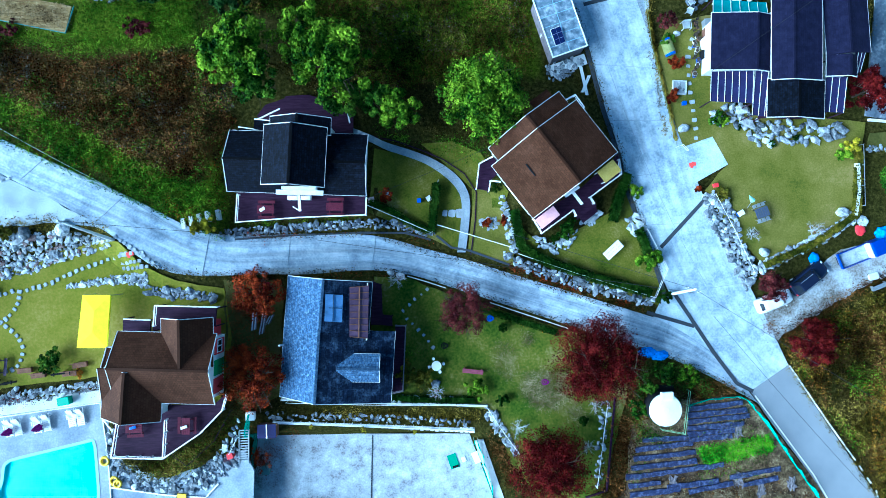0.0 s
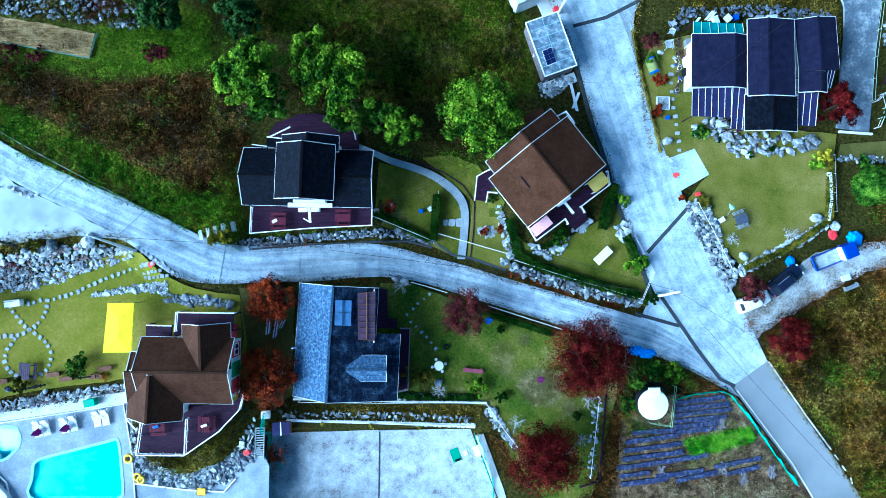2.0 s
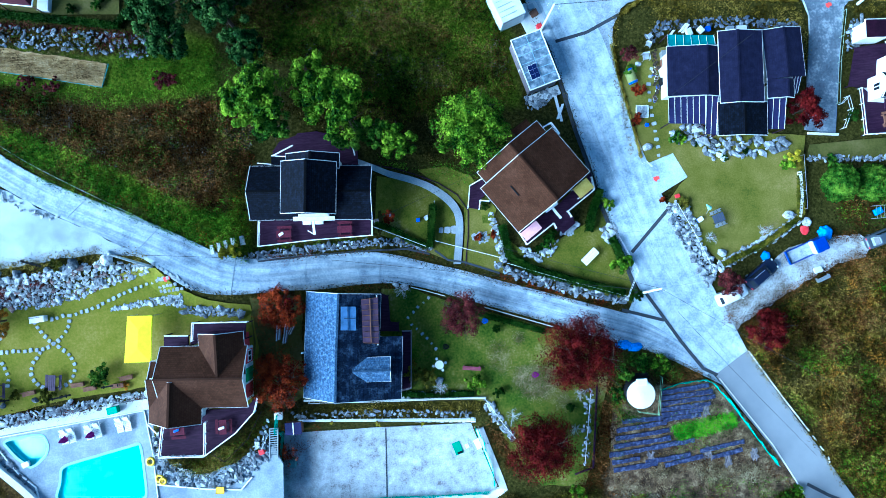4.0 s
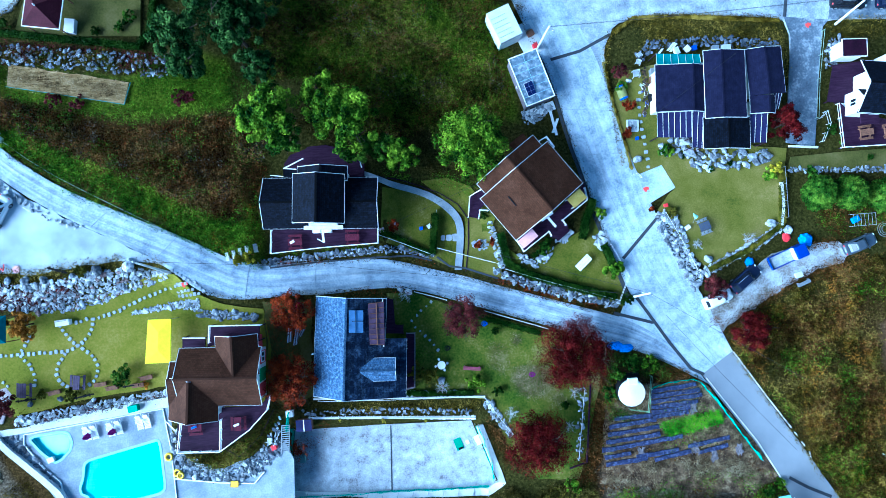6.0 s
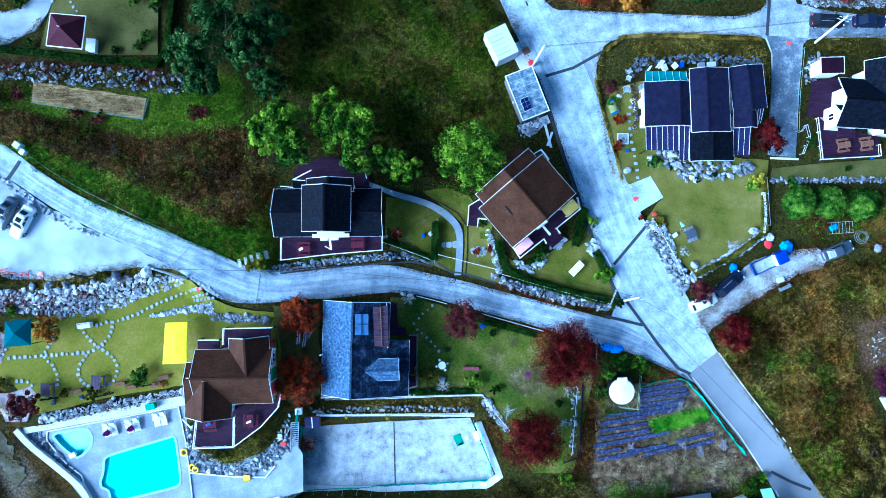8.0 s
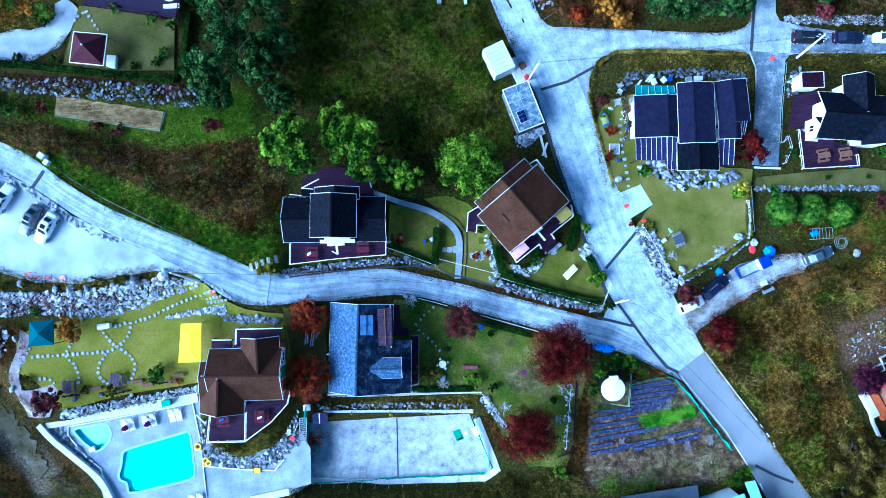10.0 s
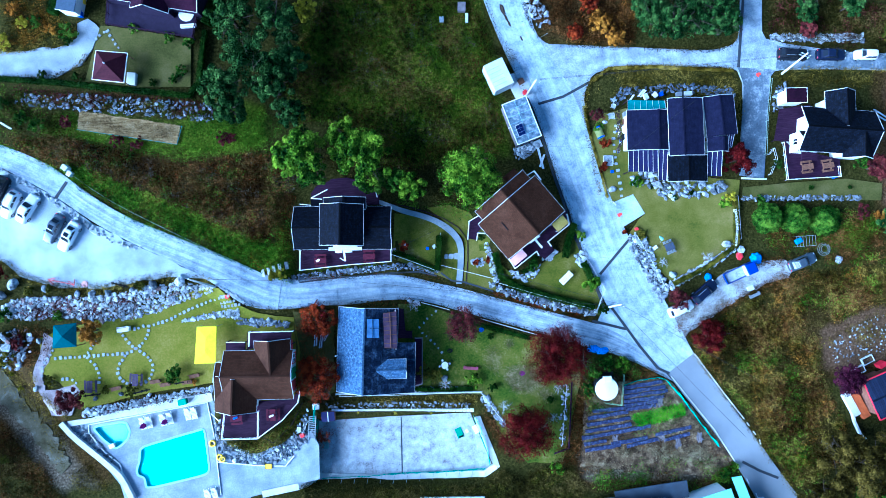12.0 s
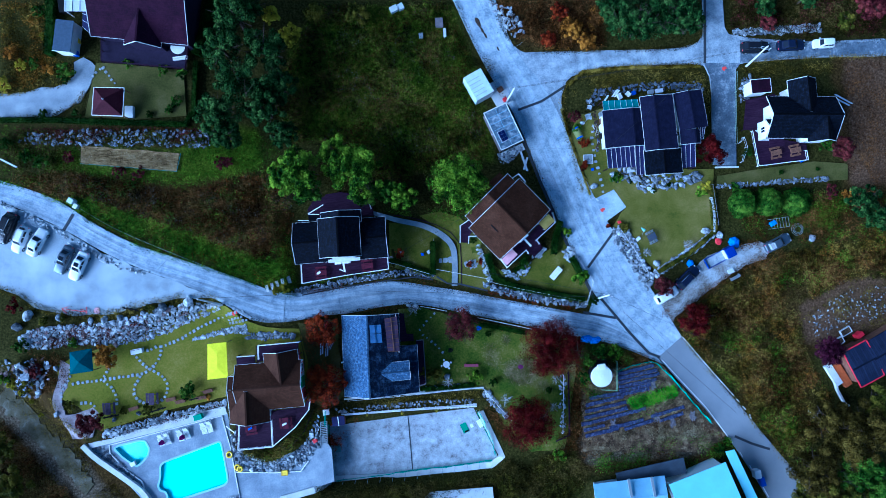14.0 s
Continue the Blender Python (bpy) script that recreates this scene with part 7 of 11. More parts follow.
stone_bank("retaining_wall", [(32.43, -2.45), (37.16, -0.25), (41.64, 1.83), (43.81, 3.2), (44.45, 2.7), (42.79, 1.2), (37.87, -1.2), (32.77, -3.3)], 220, 0.46, [stone_pale, stone_pale, stone_grey], "laid stone wall along the lawn edge", 10, 0.2)
stone_bank("retaining_wall", [(-62.82, 33.34), (-52.71, 32.36), (-34.36, 29.85), (-34.60, 27.26), (-48.89, 29.40), (-63.04, 31.81)], 290, 0.40, [stone_dark, stone_grey, stone_grey], "terrace wall of boulders above the straw field", 11, 0.05)
stone_bank("retaining_wall", [(-21.91, -16.14), (-8.32, -17.32), (0.07, -18.37), (0.05, -19.02), (-12.14, -17.75), (-21.71, -16.71)], 90, 0.38, [stone_grey], "rough stone wall above the court", 12)
stone_bank("retaining_wall", [(26.41, 27.42), (28.04, 29.41), (37.59, 29.34), (45.79, 28.28), (46.26, 26.23), (40.22, 27.77), (29.24, 28.31), (27.28, 26.89)], 170, 0.42, [stone_dark], "dark boulder wall behind the east house", 13)
stone_bank("retaining_wall", [(52.59, 36.18), (67.64, 35.28), (67.52, 33.99), (52.87, 35.14)], 150, 0.48, [stone_pale, stone_grey], "grey stone wall beside the side road", 14, flat=0.42, rubble=200)
stone_bank("retaining_wall", [(45.94, 10.76), (64.95, 9.41), (64.90, 8.68), (45.88, 10.04)], 110, 0.45, [stone_grey], "low grey stone wall below the terrace lawn", 15)
stone_bank("rockery", [(-42.23, -1.63), (-36.43, -0.76), (-33.29, -0.62), (-33.58, -2.12), (-36.45, -1.53), (-42.05, -1.94)], 95, 0.42, [stone_pale], "low pale stone wall crossing the lawn", 16, flat=0.42, rubble=60)
stone_bank("retaining_wall", [(-33.52, -2.00), (-31.25, -2.38), (-26.46, -3.03), (-26.48, -3.75), (-31.27, -3.40), (-33.54, -2.72)], 50, 0.55, [stone_grey], "dark stones below the lane edge", 17)
stone_bank("rubble_heap", [(12.93, 46.05), (16.12, 44.95), (17.91, 40.84), (15.87, 40.06), (13.75, 41.89)], 45, 0.55, [stone_pale], "heap of pale rubble among dry weeds", 18)
stone_bank("rubble_heap", [(58.59, -13.51), (65.95, -9.95), (72.65, -10.26), (71.99, -15.52), (59.07, -17.27)], 200, 0.2, [stone_grey, stone_pale], "scattered rubble on bare ground", 19, 0.03)
stone_bank("rockery", [(18.45, 3.56), (20.44, 3.94), (20.62, 1.84), (19.03, 1.57)], 16, 0.75, [stone_pale], "flat pale rocks beside the road", 20, flat=0.25)
stone_bank("rockery", [(8.26, 1.74), (10.96, 1.40), (13.17, 2.63), (12.57, 0.82), (10.57, -0.16), (8.26, 0.84)], 30, 0.5, [stone_pale], "ring of pale rocks below the deck", 21)
stone_bank("rockery", [(13.46, 3.27), (14.64, 4.66), (15.73, 4.24), (14.75, 2.83)], 22, 0.62, [paving_stone, stone_pale], "flat pale stones at the deck steps", 22, 0.03, flat=0.16)
stone_bank("rockery", [(-70.06, -1.84), (-66.71, -1.08), (-65.85, -4.14), (-70.03, -5.75)], 20, 0.9, BOTH, "garden rocks beside the winding path", 23)
stone_bank("rockery", [(2.08, 4.15), (4.06, 4.27), (4.13, 2.76), (2.17, 3.03)], 18, 0.5, [paving_stone, stone_pale], "flat pale stones in the lawn", 24, 0.03, flat=0.16)
stone_bank("stone_kerb", [(-67.13, 23.51), (-63.25, 21.05), (-59.99, 18.75), (-57.04, 16.40), (-52.83, 12.88), (-50.29, 11.10), (-46.16, 9.44), (-46.40, 8.94), (-50.55, 10.44), (-53.09, 12.22), (-57.33, 15.74), (-60.28, 18.10), (-63.55, 20.40), (-67.26, 22.84)], 85, 0.4, [stone_pale], "row of stones between lane and car park", 25, 0.14)
stone_bank("retaining_wall", [(-12.06, -14.60), (0.17, -15.90), (0.67, -16.51), (-12.08, -15.43)], 60, 0.4, BOTH, "low stones along the slate house", 26)
stone_bank("rockery", [(2.22, -16.96), (3.35, -18.10), (4.88, -20.76), (5.79, -22.41), (5.01, -22.38), (3.28, -20.05), (1.93, -17.73)], 40, 0.5, [stone_pale, stone_grey], "stones along the garden edge above the court", 27)
stone_bank("rockery", [(14.89, -16.57), (15.94, -16.61), (14.63, -26.29), (13.74, -25.94)], 40, 0.4, [stone_grey, stone_pale], "small rocks under the garden fence", 28)
stone_bank("retaining_wall", [(10.20, 21.30), (13.17, 22.02), (14.52, 21.45), (12.77, 19.48), (10.39, 19.36)], 40, 0.5, [stone_pale, stone_grey], "stones below the utility shed", 29)
stone_bank("retaining_wall", [(52.70, 27.84), (54.50, 28.07), (53.32, 24.36), (51.83, 23.60)], 30, 0.5, [stone_grey], "stones beside the garden shed", 30)
for i, (p, s, mt, lab) in enumerate((
        ((-65.60, 5.68), 2.3, stone_pale, "tall pale standing boulder by the car park"), ((-67.45, 4.14), 2.0, stone_grey, "large grey boulder by the car park"),
        ((-60.99, 4.65), 1.5, stone_grey, "grey boulder on the car park edge"), ((-56.38, 3.53), 1.3, stone_grey, "grey boulder on the grass edge"),
        ((-54.29, 3.36), 1.5, stone_grey, "blue-grey boulder on the grass edge"), ((-51.87, 3.26), 1.5, stone_grey, "grey boulder on the grass edge"),
        ((-45.19, 3.92), 1.9, stone_grey, "rough grey boulder above the bank"), ((-41.24, 4.28), 2.2, stone_pale, "big white boulder at the bank top"),
        ((-48.33, 3.48), 1.2, stone_grey, "grey boulder above the bank"), ((25.30, 13.41), 1.6, stone_pale, "tall pale rock beside the road"),
        ((42.88, 3.39), 1.7, stone_pale, "pale boulder in the lawn corner"), ((33.95, -0.82), 1.6, stone_pale, "long white stone on the lawn"),
        ((30.01, 5.17), 1.1, stone_grey, "grey rock beside the lawn"), ((-3.49, -14.11), 1.5, stone_grey, "blue-grey boulder in the garden"),
        ((25.05, 24.16), 1.0, stone_pale, "white rock in the side yard"), ((-63.53, -3.08), 1.2, stone_pale, "pale boulder by the winding path"),
        ((-66.68, -6.38), 1.3, stone_grey, "grey boulder beside the garden path"), ((-64.41, -10.14), 1.2, stone_pale, "pale round garden boulder"), ((-55.73, -12.30), 1.0, stone_grey, "small boulder on the lawn edge"),
        ((-51.87, -11.93), 1.0, stone_grey, "small boulder on the lawn edge"), ((-47.73, -12.43), 0.9, stone_pale, "small pale boulder on the lawn edge"),
        ((-7.95, -1.56), 1.1, stone_grey, "grey boulder beside the lane"), ((-6.86, -1.99), 1.3, stone_pale, "pale boulder beside the lane"))):
    boulder(*p, s * 0.64, mt, lab, i + 1)

stone_bank("rockery", [(-72.61, -0.88), (-68.04, -0.59), (-64.35, -1.54), (-64.34, -3.84), (-65.95, -6.0), (-67.18, -7.54), (-69.1, -7.06), (-71.35, -6.55), (-73.12, -3.79)], 70, 0.55, [stone_grey, stone_pale, stone_rust], "scattered rocks of the rock garden beside the gazebo", 33)
sheet("gravel_patch", [(-72.5, -4.6), (-70.2, -7.6), (-67.6, -11.2), (-65.2, -15.0), (-62.6, -19.0), (-61.0, -22.4), (-62.6, -23.2), (-64.8, -20.6), (-67.4, -16.8), (-70.0, -13.0), (-72.6, -9.4), (-74.2, -7.0)], pale_track, 0.03, 0.6, 0.55, label="pale gravel and dry earth below the garden", category="gravel")

# ---- low concrete walls, kerbs and walkways ----
def low_wall(name, pts, w, base, top, mat, label, category="wall", level=None):
    return tagged(part(name, ribbon(pts, w, base, top, 1.0, level), mat), label, category, kind="structure")


low_wall("pool_wall", [(-60.99, -15.84), (-54.97, -15.27), (-46.24, -14.42), (-38.97, -13.70)], 1.3, -0.5, 0.35, pale_concrete, "broad white concrete ledge above the pool", level=1.95)
low_wall("pool_wall", rounded([(-61.84, -15.82), (-60.26, -17.93), (-57.44, -20.58), (-54.70, -23.21), (-53.41, -24.61), (-51.86, -28.26)], 1), 0.8, -0.9, 0.6, pale_concrete, "curved white concrete wall round the pool area", level=2.0)
low_wall("pool_kerb", [(-58.02, -17.69), (-57.94, -16.48), (-39.86, -14.56), (-39.18, -19.67), (-38.77, -28.73)], 0.12, 0.0, 0.14, line_white, "thin white kerb round the pool paving", level=1.96)
low_wall("pool_kerb", [(-39.02, -23.68), (-33.01, -24.70), (-28.69, -25.14), (-27.27, -23.69)], 0.16, 0.0, 0.18, line_white, "thin white kerb below the boulder bank", level=1.96)
low_wall("pool_kerb", [(-58.02, -17.69), (-55.73, -20.91), (-53.69, -22.81), (-53.18, -25.45), (-52.34, -28.46)], 0.14, 0.0, 0.16, line_white, "thin white kerb round the pool paving", level=1.96)
low_wall("court_walkway", [(-32.49, -29.12), (-24.66, -28.11), (-12.58, -29.24), (1.76, -29.75), (3.63, -28.52), (2.84, -26.06), (1.17, -20.68)], 1.0, -0.4, 0.25, pale_concrete, "pale concrete walkway along the court edge")
for x, y in densify([(-24.66, -28.11), (-12.58, -29.24), (1.76, -29.75)], 2.0):
    low_wall("walkway_joint", [(x - 0.15, y - 0.5), (x + 0.15, y + 0.5)], 0.05, 0.2, 0.262, joint_dark, "dark joint across the walkway")
low_wall("court_line", [(-20.85, -17.18), (-10.90, -18.35), (0.70, -19.74)], 0.16, 0.0, 0.3, white_paint, "low white painted wall along the court")
kerb = thing("court_kerb", -10.4, -18.6, -1.0, "pale toothed concrete block edging above the court", "kerb", kind="structure")
kerb_mesh = bpy.data.meshes.new("kerb_block")
kb = box(-0.21, -0.30, 0, 0.21, 0.30, 0.62, None, 0.03)
kb.to_mesh(kerb_mesh)
kb.free()
kerb_mesh.materials.append(pale_concrete)
for k in range(40):
    x, y = -21.2 + 0.553 * k, -17.82 - 0.0455 * k
    ob = new("kerb_block", kerb_mesh)
    ob.parent = kerb
    ob.matrix_basis = Matrix.LocRotScale((x + 10.4, y + 18.6, 0.02 * (k % 3)), Euler((0, 0, -0.08)), (1, 1 + 0.1 * ((k * 7) % 5 - 2) / 2, 1))
low_wall("court_centre_strip", [(-10.79, -19.88), (-11.28, -28.66)], 0.14, 0.05, 0.09, drain_dark, "dark strip across the middle of the court")
low_wall("garden_wall", [(44.57, 8.78), (44.63, 5.61), (44.21, 2.96)], 0.35, -0.2, 0.5, pale_concrete, "white stone capping along the lawn edge")
low_wall("house_terrace_wall", [(-20.44, -15.06), (-12.09, -15.55), (-6.98, -16.08), (2.22, -16.76)], 0.2, -0.2, 0.45, pale_concrete, "pale garden wall along the slate house")
low_wall("lane_kerb", [(-2.77, 2.35), (-1.18, 0.98), (0.77, 0.59), (5.29, -1.21)], 0.25, -0.1, 0.12, drain_dark, "dark kerb gutter along the lane", "kerb")
low_wall("lane_kerb", [(-24.32, 2.60), (-18.91, 2.87), (-11.40, 2.94), (-6.33, 2.79), (-3.44, 1.92)], 0.22, -0.1, 0.12, drain_dark, "dark kerb gutter along the lane", "kerb")
low_wall("field_edging", [(-54.21, 27.47), (-40.08, 24.29), (-39.03, 26.93)], 0.05, 0.0, 0.14, edging_sage, "green plastic edging round the straw field", "edging")
low_wall("terrace_edge", [(46.06, 13.62), (49.98, 13.15)], 0.25, 0.0, 0.3, pale_concrete, "white concrete edge at the lane end")
low_wall("garden_kerb", [(16.47, -16.30), (15.14, -26.63), (12.77, -27.33)], 0.2, -0.1, 0.2, deck_wood, "timber edging along the garden", "edging")
low_wall("yard_edge", [(61.18, -23.12), (61.61, -26.57), (62.43, -28.82), (63.11, -29.50)], 0.3, -0.1, 0.5, pole_concrete, "grey concrete wall beside the red trimmed house")

# ---- stepping stone paths ----
stepping_stones([[(-35.53, 1.33), (-39.32, 0.54), (-42.41, -0.76), (-44.60, -1.62), (-46.95, -2.12)], [(-47.20, -2.10), (-47.11, -3.31), (-48.41, -4.84), (-50.37, -6.05), (-53.09, -5.92), (-56.49, -5.91), (-61.51, -5.85)],
                 [(-51.34, -2.63), (-50.50, -4.16), (-49.06, -5.56), (-47.27, -6.82), (-46.80, -8.74), (-47.77, -10.46), (-49.14, -10.61), (-50.93, -10.55), (-52.06, -9.60), (-52.19, -7.71), (-50.72, -6.11)],
                 [(-56.51, -6.16), (-55.40, -7.37), (-54.82, -8.95), (-55.26, -10.37)], [(-56.38, -5.40), (-55.16, -3.70), (-54.95, -3.20)], [(-63.45, -8.34), (-63.27, -6.82), (-61.62, -5.07), (-61.33, -3.12)], [(-60.35, -9.02), (-59.25, -9.02), (-58.05, -10.23)], [(-49.27, -2.45), (-47.88, -2.05)]],
                0.68, 0.45, "winding path of flat grey stones set in the lawn", 5)
stepping_stones([[(-35.83, 1.44), (-32.99, 1.51)], [(-36.08, 0.43), (-33.35, 0.70)], [(-35.99, -0.11), (-33.06, 0.04)], [(-36.14, 3.21), (-34.88, 2.23), (-31.82, -0.19)]], 0.55, 0.42, "rows of flat stones at the lawn entrance", 6)
stepping_stones([[(-4.02, -3.55), (-5.82, -4.97), (-7.13, -6.16)], [(-6.38, -6.72), (-5.09, -8.05), (-3.85, -9.67), (-3.10, -10.68)]], 0.85, 0.36, "stepping stones across the green lawn", 7)
stepping_stones([[(26.74, 23.46), (26.00, 20.92), (26.44, 16.43), (26.78, 12.27)]], 1.0, 0.48, "stepping stones beside the east house", 8)
stepping_stones([[(-50.35, 40.44), (-49.10, 41.41), (-47.87, 41.59)], [(-48.76, 41.37), (-47.14, 38.68)]], 0.7, 0.4, "small stepping stones by the gazebo", 9)
stepping_stones([[(-1.76, 4.89), (0.01, 4.70)]], 0.85, 0.9, "two round slabs beside the path", 10)
for k, p in enumerate(densify([(-29.42, 4.43), (-26.17, 5.33)], 0.75)):
    x, y = p
    st = tagged(part("garden_step", box(-0.2, -0.55, -0.3, 0.2, 0.55, 0.12 + 0.05 * k, Matrix.Translation((x, y, height(x, y))) @ Matrix.Rotation(radians(8), 4, "Z")), pale_concrete), "pale stone step up from the lane", "step", "steps from the lane", kind="structure")

# ---- fences ----
fence([(-10.26, 5.88), (-6.92, 4.38), (-3.21, 2.63)], white_paint, "thin white wire fence along the bank", 0.9, 2.2, 1, 0.07)
fence([(-3.21, 2.63), (-2.78, 5.62), (-2.35, 8.56)], white_paint, "white garden fence beside a clipped hedge", 0.9, 2.0, 2, 0.07)
fence([(-2.59, 3.52), (1.49, 2.13), (5.37, 0.81)], white_paint, "white pipe fence with two rails", 1.0, 1.4, 2, 0.09)
fence([(6.32, -0.01), (9.87, -1.38), (13.03, -2.54), (17.62, -4.14), (21.26, -5.39), (22.77, -2.24), (20.64, 2.23)], white_paint, "white fence along the hedge", 0.9, 2.2, 2, 0.07)
fence([(-6.11, -2.03), (-3.93, -2.77), (-1.93, -3.50)], white_paint, "white pipe rail beside the lane", 0.9, 1.4, 2, 0.08)
fence([(2.98, -5.32), (7.04, -6.83), (11.36, -8.43)], white_paint, "white rail fence along the lane", 0.8, 2.2, 2, 0.08)
fence([(15.47, -16.72), (14.70, -21.43), (13.93, -26.07)], white_paint, "white rail fence at the garden edge", 0.9, 2.4, 1, 0.08)
fence([(2.09, -16.76), (3.94, -19.75), (5.92, -22.61)], white_paint, "white rail fence above the court", 0.9, 2.2, 1, 0.08)
fence([(-19.80, -15.34), (-11.45, -15.83), (2.09, -16.76)], white_paint, "white pipe rail along the slate house", 0.8, 2.6, 1, 0.07)
fence([(21.57, 27.82), (22.01, 22.99), (23.07, 17.83), (24.39, 11.28)], plain("fence_green", (0.20, 0.24, 0.10), 0.6), "thin olive wire fence along the road", 0.7, 2.4, 1, 0.05)
fence([(24.39, 11.28), (25.03, 11.51), (25.58, 10.85)], white_paint, "small white gate beside the driveway", 0.8, 0.8, 2, 0.06)
fence([(44.88, 10.80), (44.92, 4.01)], metal_grey, "thin grey wire fence beside the lawn", 1.0, 2.2, 1, 0.06)
fence([(28.44, 5.86), (30.48, 1.66), (32.54, -3.00)], white_paint, "white wire fence above the boulders", 0.8, 2.4, 1, 0.06)
fence([(51.90, 28.92), (50.65, 22.32), (50.02, 17.10)], plain("fence_sage", (0.35, 0.45, 0.32), 0.5), "pale wire fence along the lane", 1.0, 2.4, 2, 0.06)
fence([(50.49, 17.03), (51.31, 17.88), (51.62, 16.19), (50.47, 13.85)], white_paint, "white garden gate frame at the lane end", 1.0, 1.2, 2, 0.06)
tree(*(-23.27, -21.67), 1.9, 3.0, leaf_rust, "small bare tree with last rust leaves", n=260, leaf=0.12, lobes=14, bare=12)
fence([(-25.39, -20.02), (-24.51, -18.43)], white_paint, "short white rail by the stairs", 0.9, 1.2, 1, 0.06)
fence([(-31.23, -19.90), (-29.59, -20.89), (-26.86, -18.56), (-25.11, -15.54)], deck_wood, "dark timber rail below the deck", 0.5, 1.6, 1, 0.08)


def net_fence(pts, label, tall=1.2, sag=0.25, seed=1):
    """A slack net hung between posts, leaning and creased."""
    rnd = random.Random(seed)
    x, y = pts[0]
    root = thing("net_fence", x, y, height(x, y), label, "fence")
    q = densify(pts, 0.6)
    bm = bmesh.new()
    rows = []
    for px, py in q:
        z = height(px, py)
        o = rnd.uniform(-0.04, 0.04)
        rows.append([bm.verts.new((px + o * k, py + o * k + 0.1 * (k / 3) * rnd.uniform(0.4, 1.4), z + tall * k / 3 - (sag * 0.4 * rnd.random() if k == 3 else 0))) for k in range(4)])
    def strand(*quad):
        vs = [bm.verts.new(p) for p in quad]
        bm.faces.new(vs)
    levels = max(2, int(tall / 0.16))
    up = lambda row, f: row[min(2, int(f * 3))].co.lerp(row[min(2, int(f * 3)) + 1].co, f * 3 - min(2, int(f * 3)))
    for a, b in zip(rows, rows[1:]):
        for k in range(levels + 1):
            f0, f1 = max(0, k / levels - 0.03 / tall), min(1, k / levels + 0.03 / tall)
            strand(up(a, f0), up(b, f0), up(b, f1), up(a, f1))
        for k in range(4):
            e = 0.05
            c, d = k / 4, k / 4 + e / 0.6
            strand(a[0].co.lerp(b[0].co, c), a[0].co.lerp(b[0].co, d), a[3].co.lerp(b[3].co, d), a[3].co.lerp(b[3].co, c))
    bmesh.ops.delete(bm, geom=[v for v in bm.verts if not v.link_faces], context="VERTS")
    bmesh.ops.solidify(bm, geom=bm.faces[:], thickness=0.012)
    bmesh.ops.recalc_face_normals(bm, faces=bm.faces)
    part("net", bm, net_green, root)
    for px, py in densify(pts, 3.0):
        z = height(px, py)
        part("post", tube((px, py, z - 0.3), (px, py, z + tall + 0.1), 0.035, 0.035, 6), metal_grey, root)


net_fence([(24.64, -17.61), (27.54, -17.00), (30.37, -16.95), (31.55, -17.39), (34.15, -20.86), (39.25, -28.69)], "sagging green net round the vegetable garden", 0.9, 0.3, 1)
net_fence([(-23.20, -16.03), (-24.26, -22.62), (-24.59, -28.42)], "green net at the court end", 1.6, 0.5, 2)
net_fence([(-23.70, -28.34), (-17.05, -28.63), (-10.73, -28.61), (-4.42, -28.96), (1.93, -28.94)], "green net hanging along the court edge", 1.0, 0.6, 3)
net_fence([(2.53, -28.27), (2.36, -25.68), (1.01, -20.51)], "green net at the far court corner", 1.3, 0.6, 4)
net_fence([(0.58, -20.59), (1.44, -23.67), (2.62, -27.10)], "slack green net lying over the court edge", 0.35, 0.2, 5)

# ---- hedges ----
hedge([(5.86, 4.83), (6.67, 0.70), (9.23, -0.90), (14.39, -2.85), (18.93, -4.32), (20.89, -4.86)], 0.9, 0.9, leaf_hedge, "dark clipped hedge round the lawn")
hedge([(-3.34, 2.83), (-2.91, 5.63), (-2.55, 8.24)], 0.8, 1.0, leaf_hedge, "dark clipped hedge beside the fence")
hedge([(-9.86, 6.08), (-7.85, 5.38), (-5.71, 3.87), (-3.54, 2.85)], 0.7, 0.6, leaf_hedge, "low dark hedge along the bank")
hedge([(16.93, 3.28), (17.34, 5.24), (18.06, 6.85), (18.78, 8.47)], 0.9, 1.1, leaf_hedge, "dark hedge beside the brown roofed house")
hedge([(19.71, 2.20), (20.44, 0.53), (21.01, -1.78)], 0.9, 0.9, leaf_hedge, "dark hedge inside the fence corner")
hedge([(-1.39, -4.76), (2.49, -6.15), (7.00, -7.81), (10.55, -9.05)], 0.6, 0.5, leaf_hedge, "low hedge along the lane fence")
hedge([(-65.08, 35.58), (-56.71, 34.40), (-48.35, 32.88), (-37.52, 31.09), (-36.01, 32.84), (-34.57, 40.66)], 0.65, 0.8, leaf_hedge, "dark clipped hedge round the upper garden")
hedge([(-34.29, 41.52), (-31.94, 46.67), (-30.70, 51.06)], 1.2, 1.4, leaf_hedge, "tall dark hedge beside the maroon house")
hedge([(-54.61, 53.80), (-55.40, 47.73), (-56.10, 44.31)], 1.2, 1.2, leaf_hedge, "dark hedge beside the long shed")
hedge([(-12.71, -14.83), (-8.21, -15.18), (-4.39, -15.75), (0.81, -16.12)], 0.7, 0.5, leaf_hedge, "low hedge below the slate house")
hedge([(44.86, 10.04), (44.34, 3.08), (39.70, 0.06), (33.85, -2.28)], 0.8, 0.5, leaf_olive, "low straggling hedge inside the lawn edge")
hedge([(21.85, 26.84), (22.59, 21.69), (23.91, 15.24), (24.48, 12.04)], 0.35, 0.2, weed_olive, "low straggling hedge along the road fence")
hedge([(23.71, 30.90), (26.29, 32.66), (33.01, 32.40), (46.35, 30.85)], 0.5, 0.2, weed_olive, "low green verge hedge beside the side road")

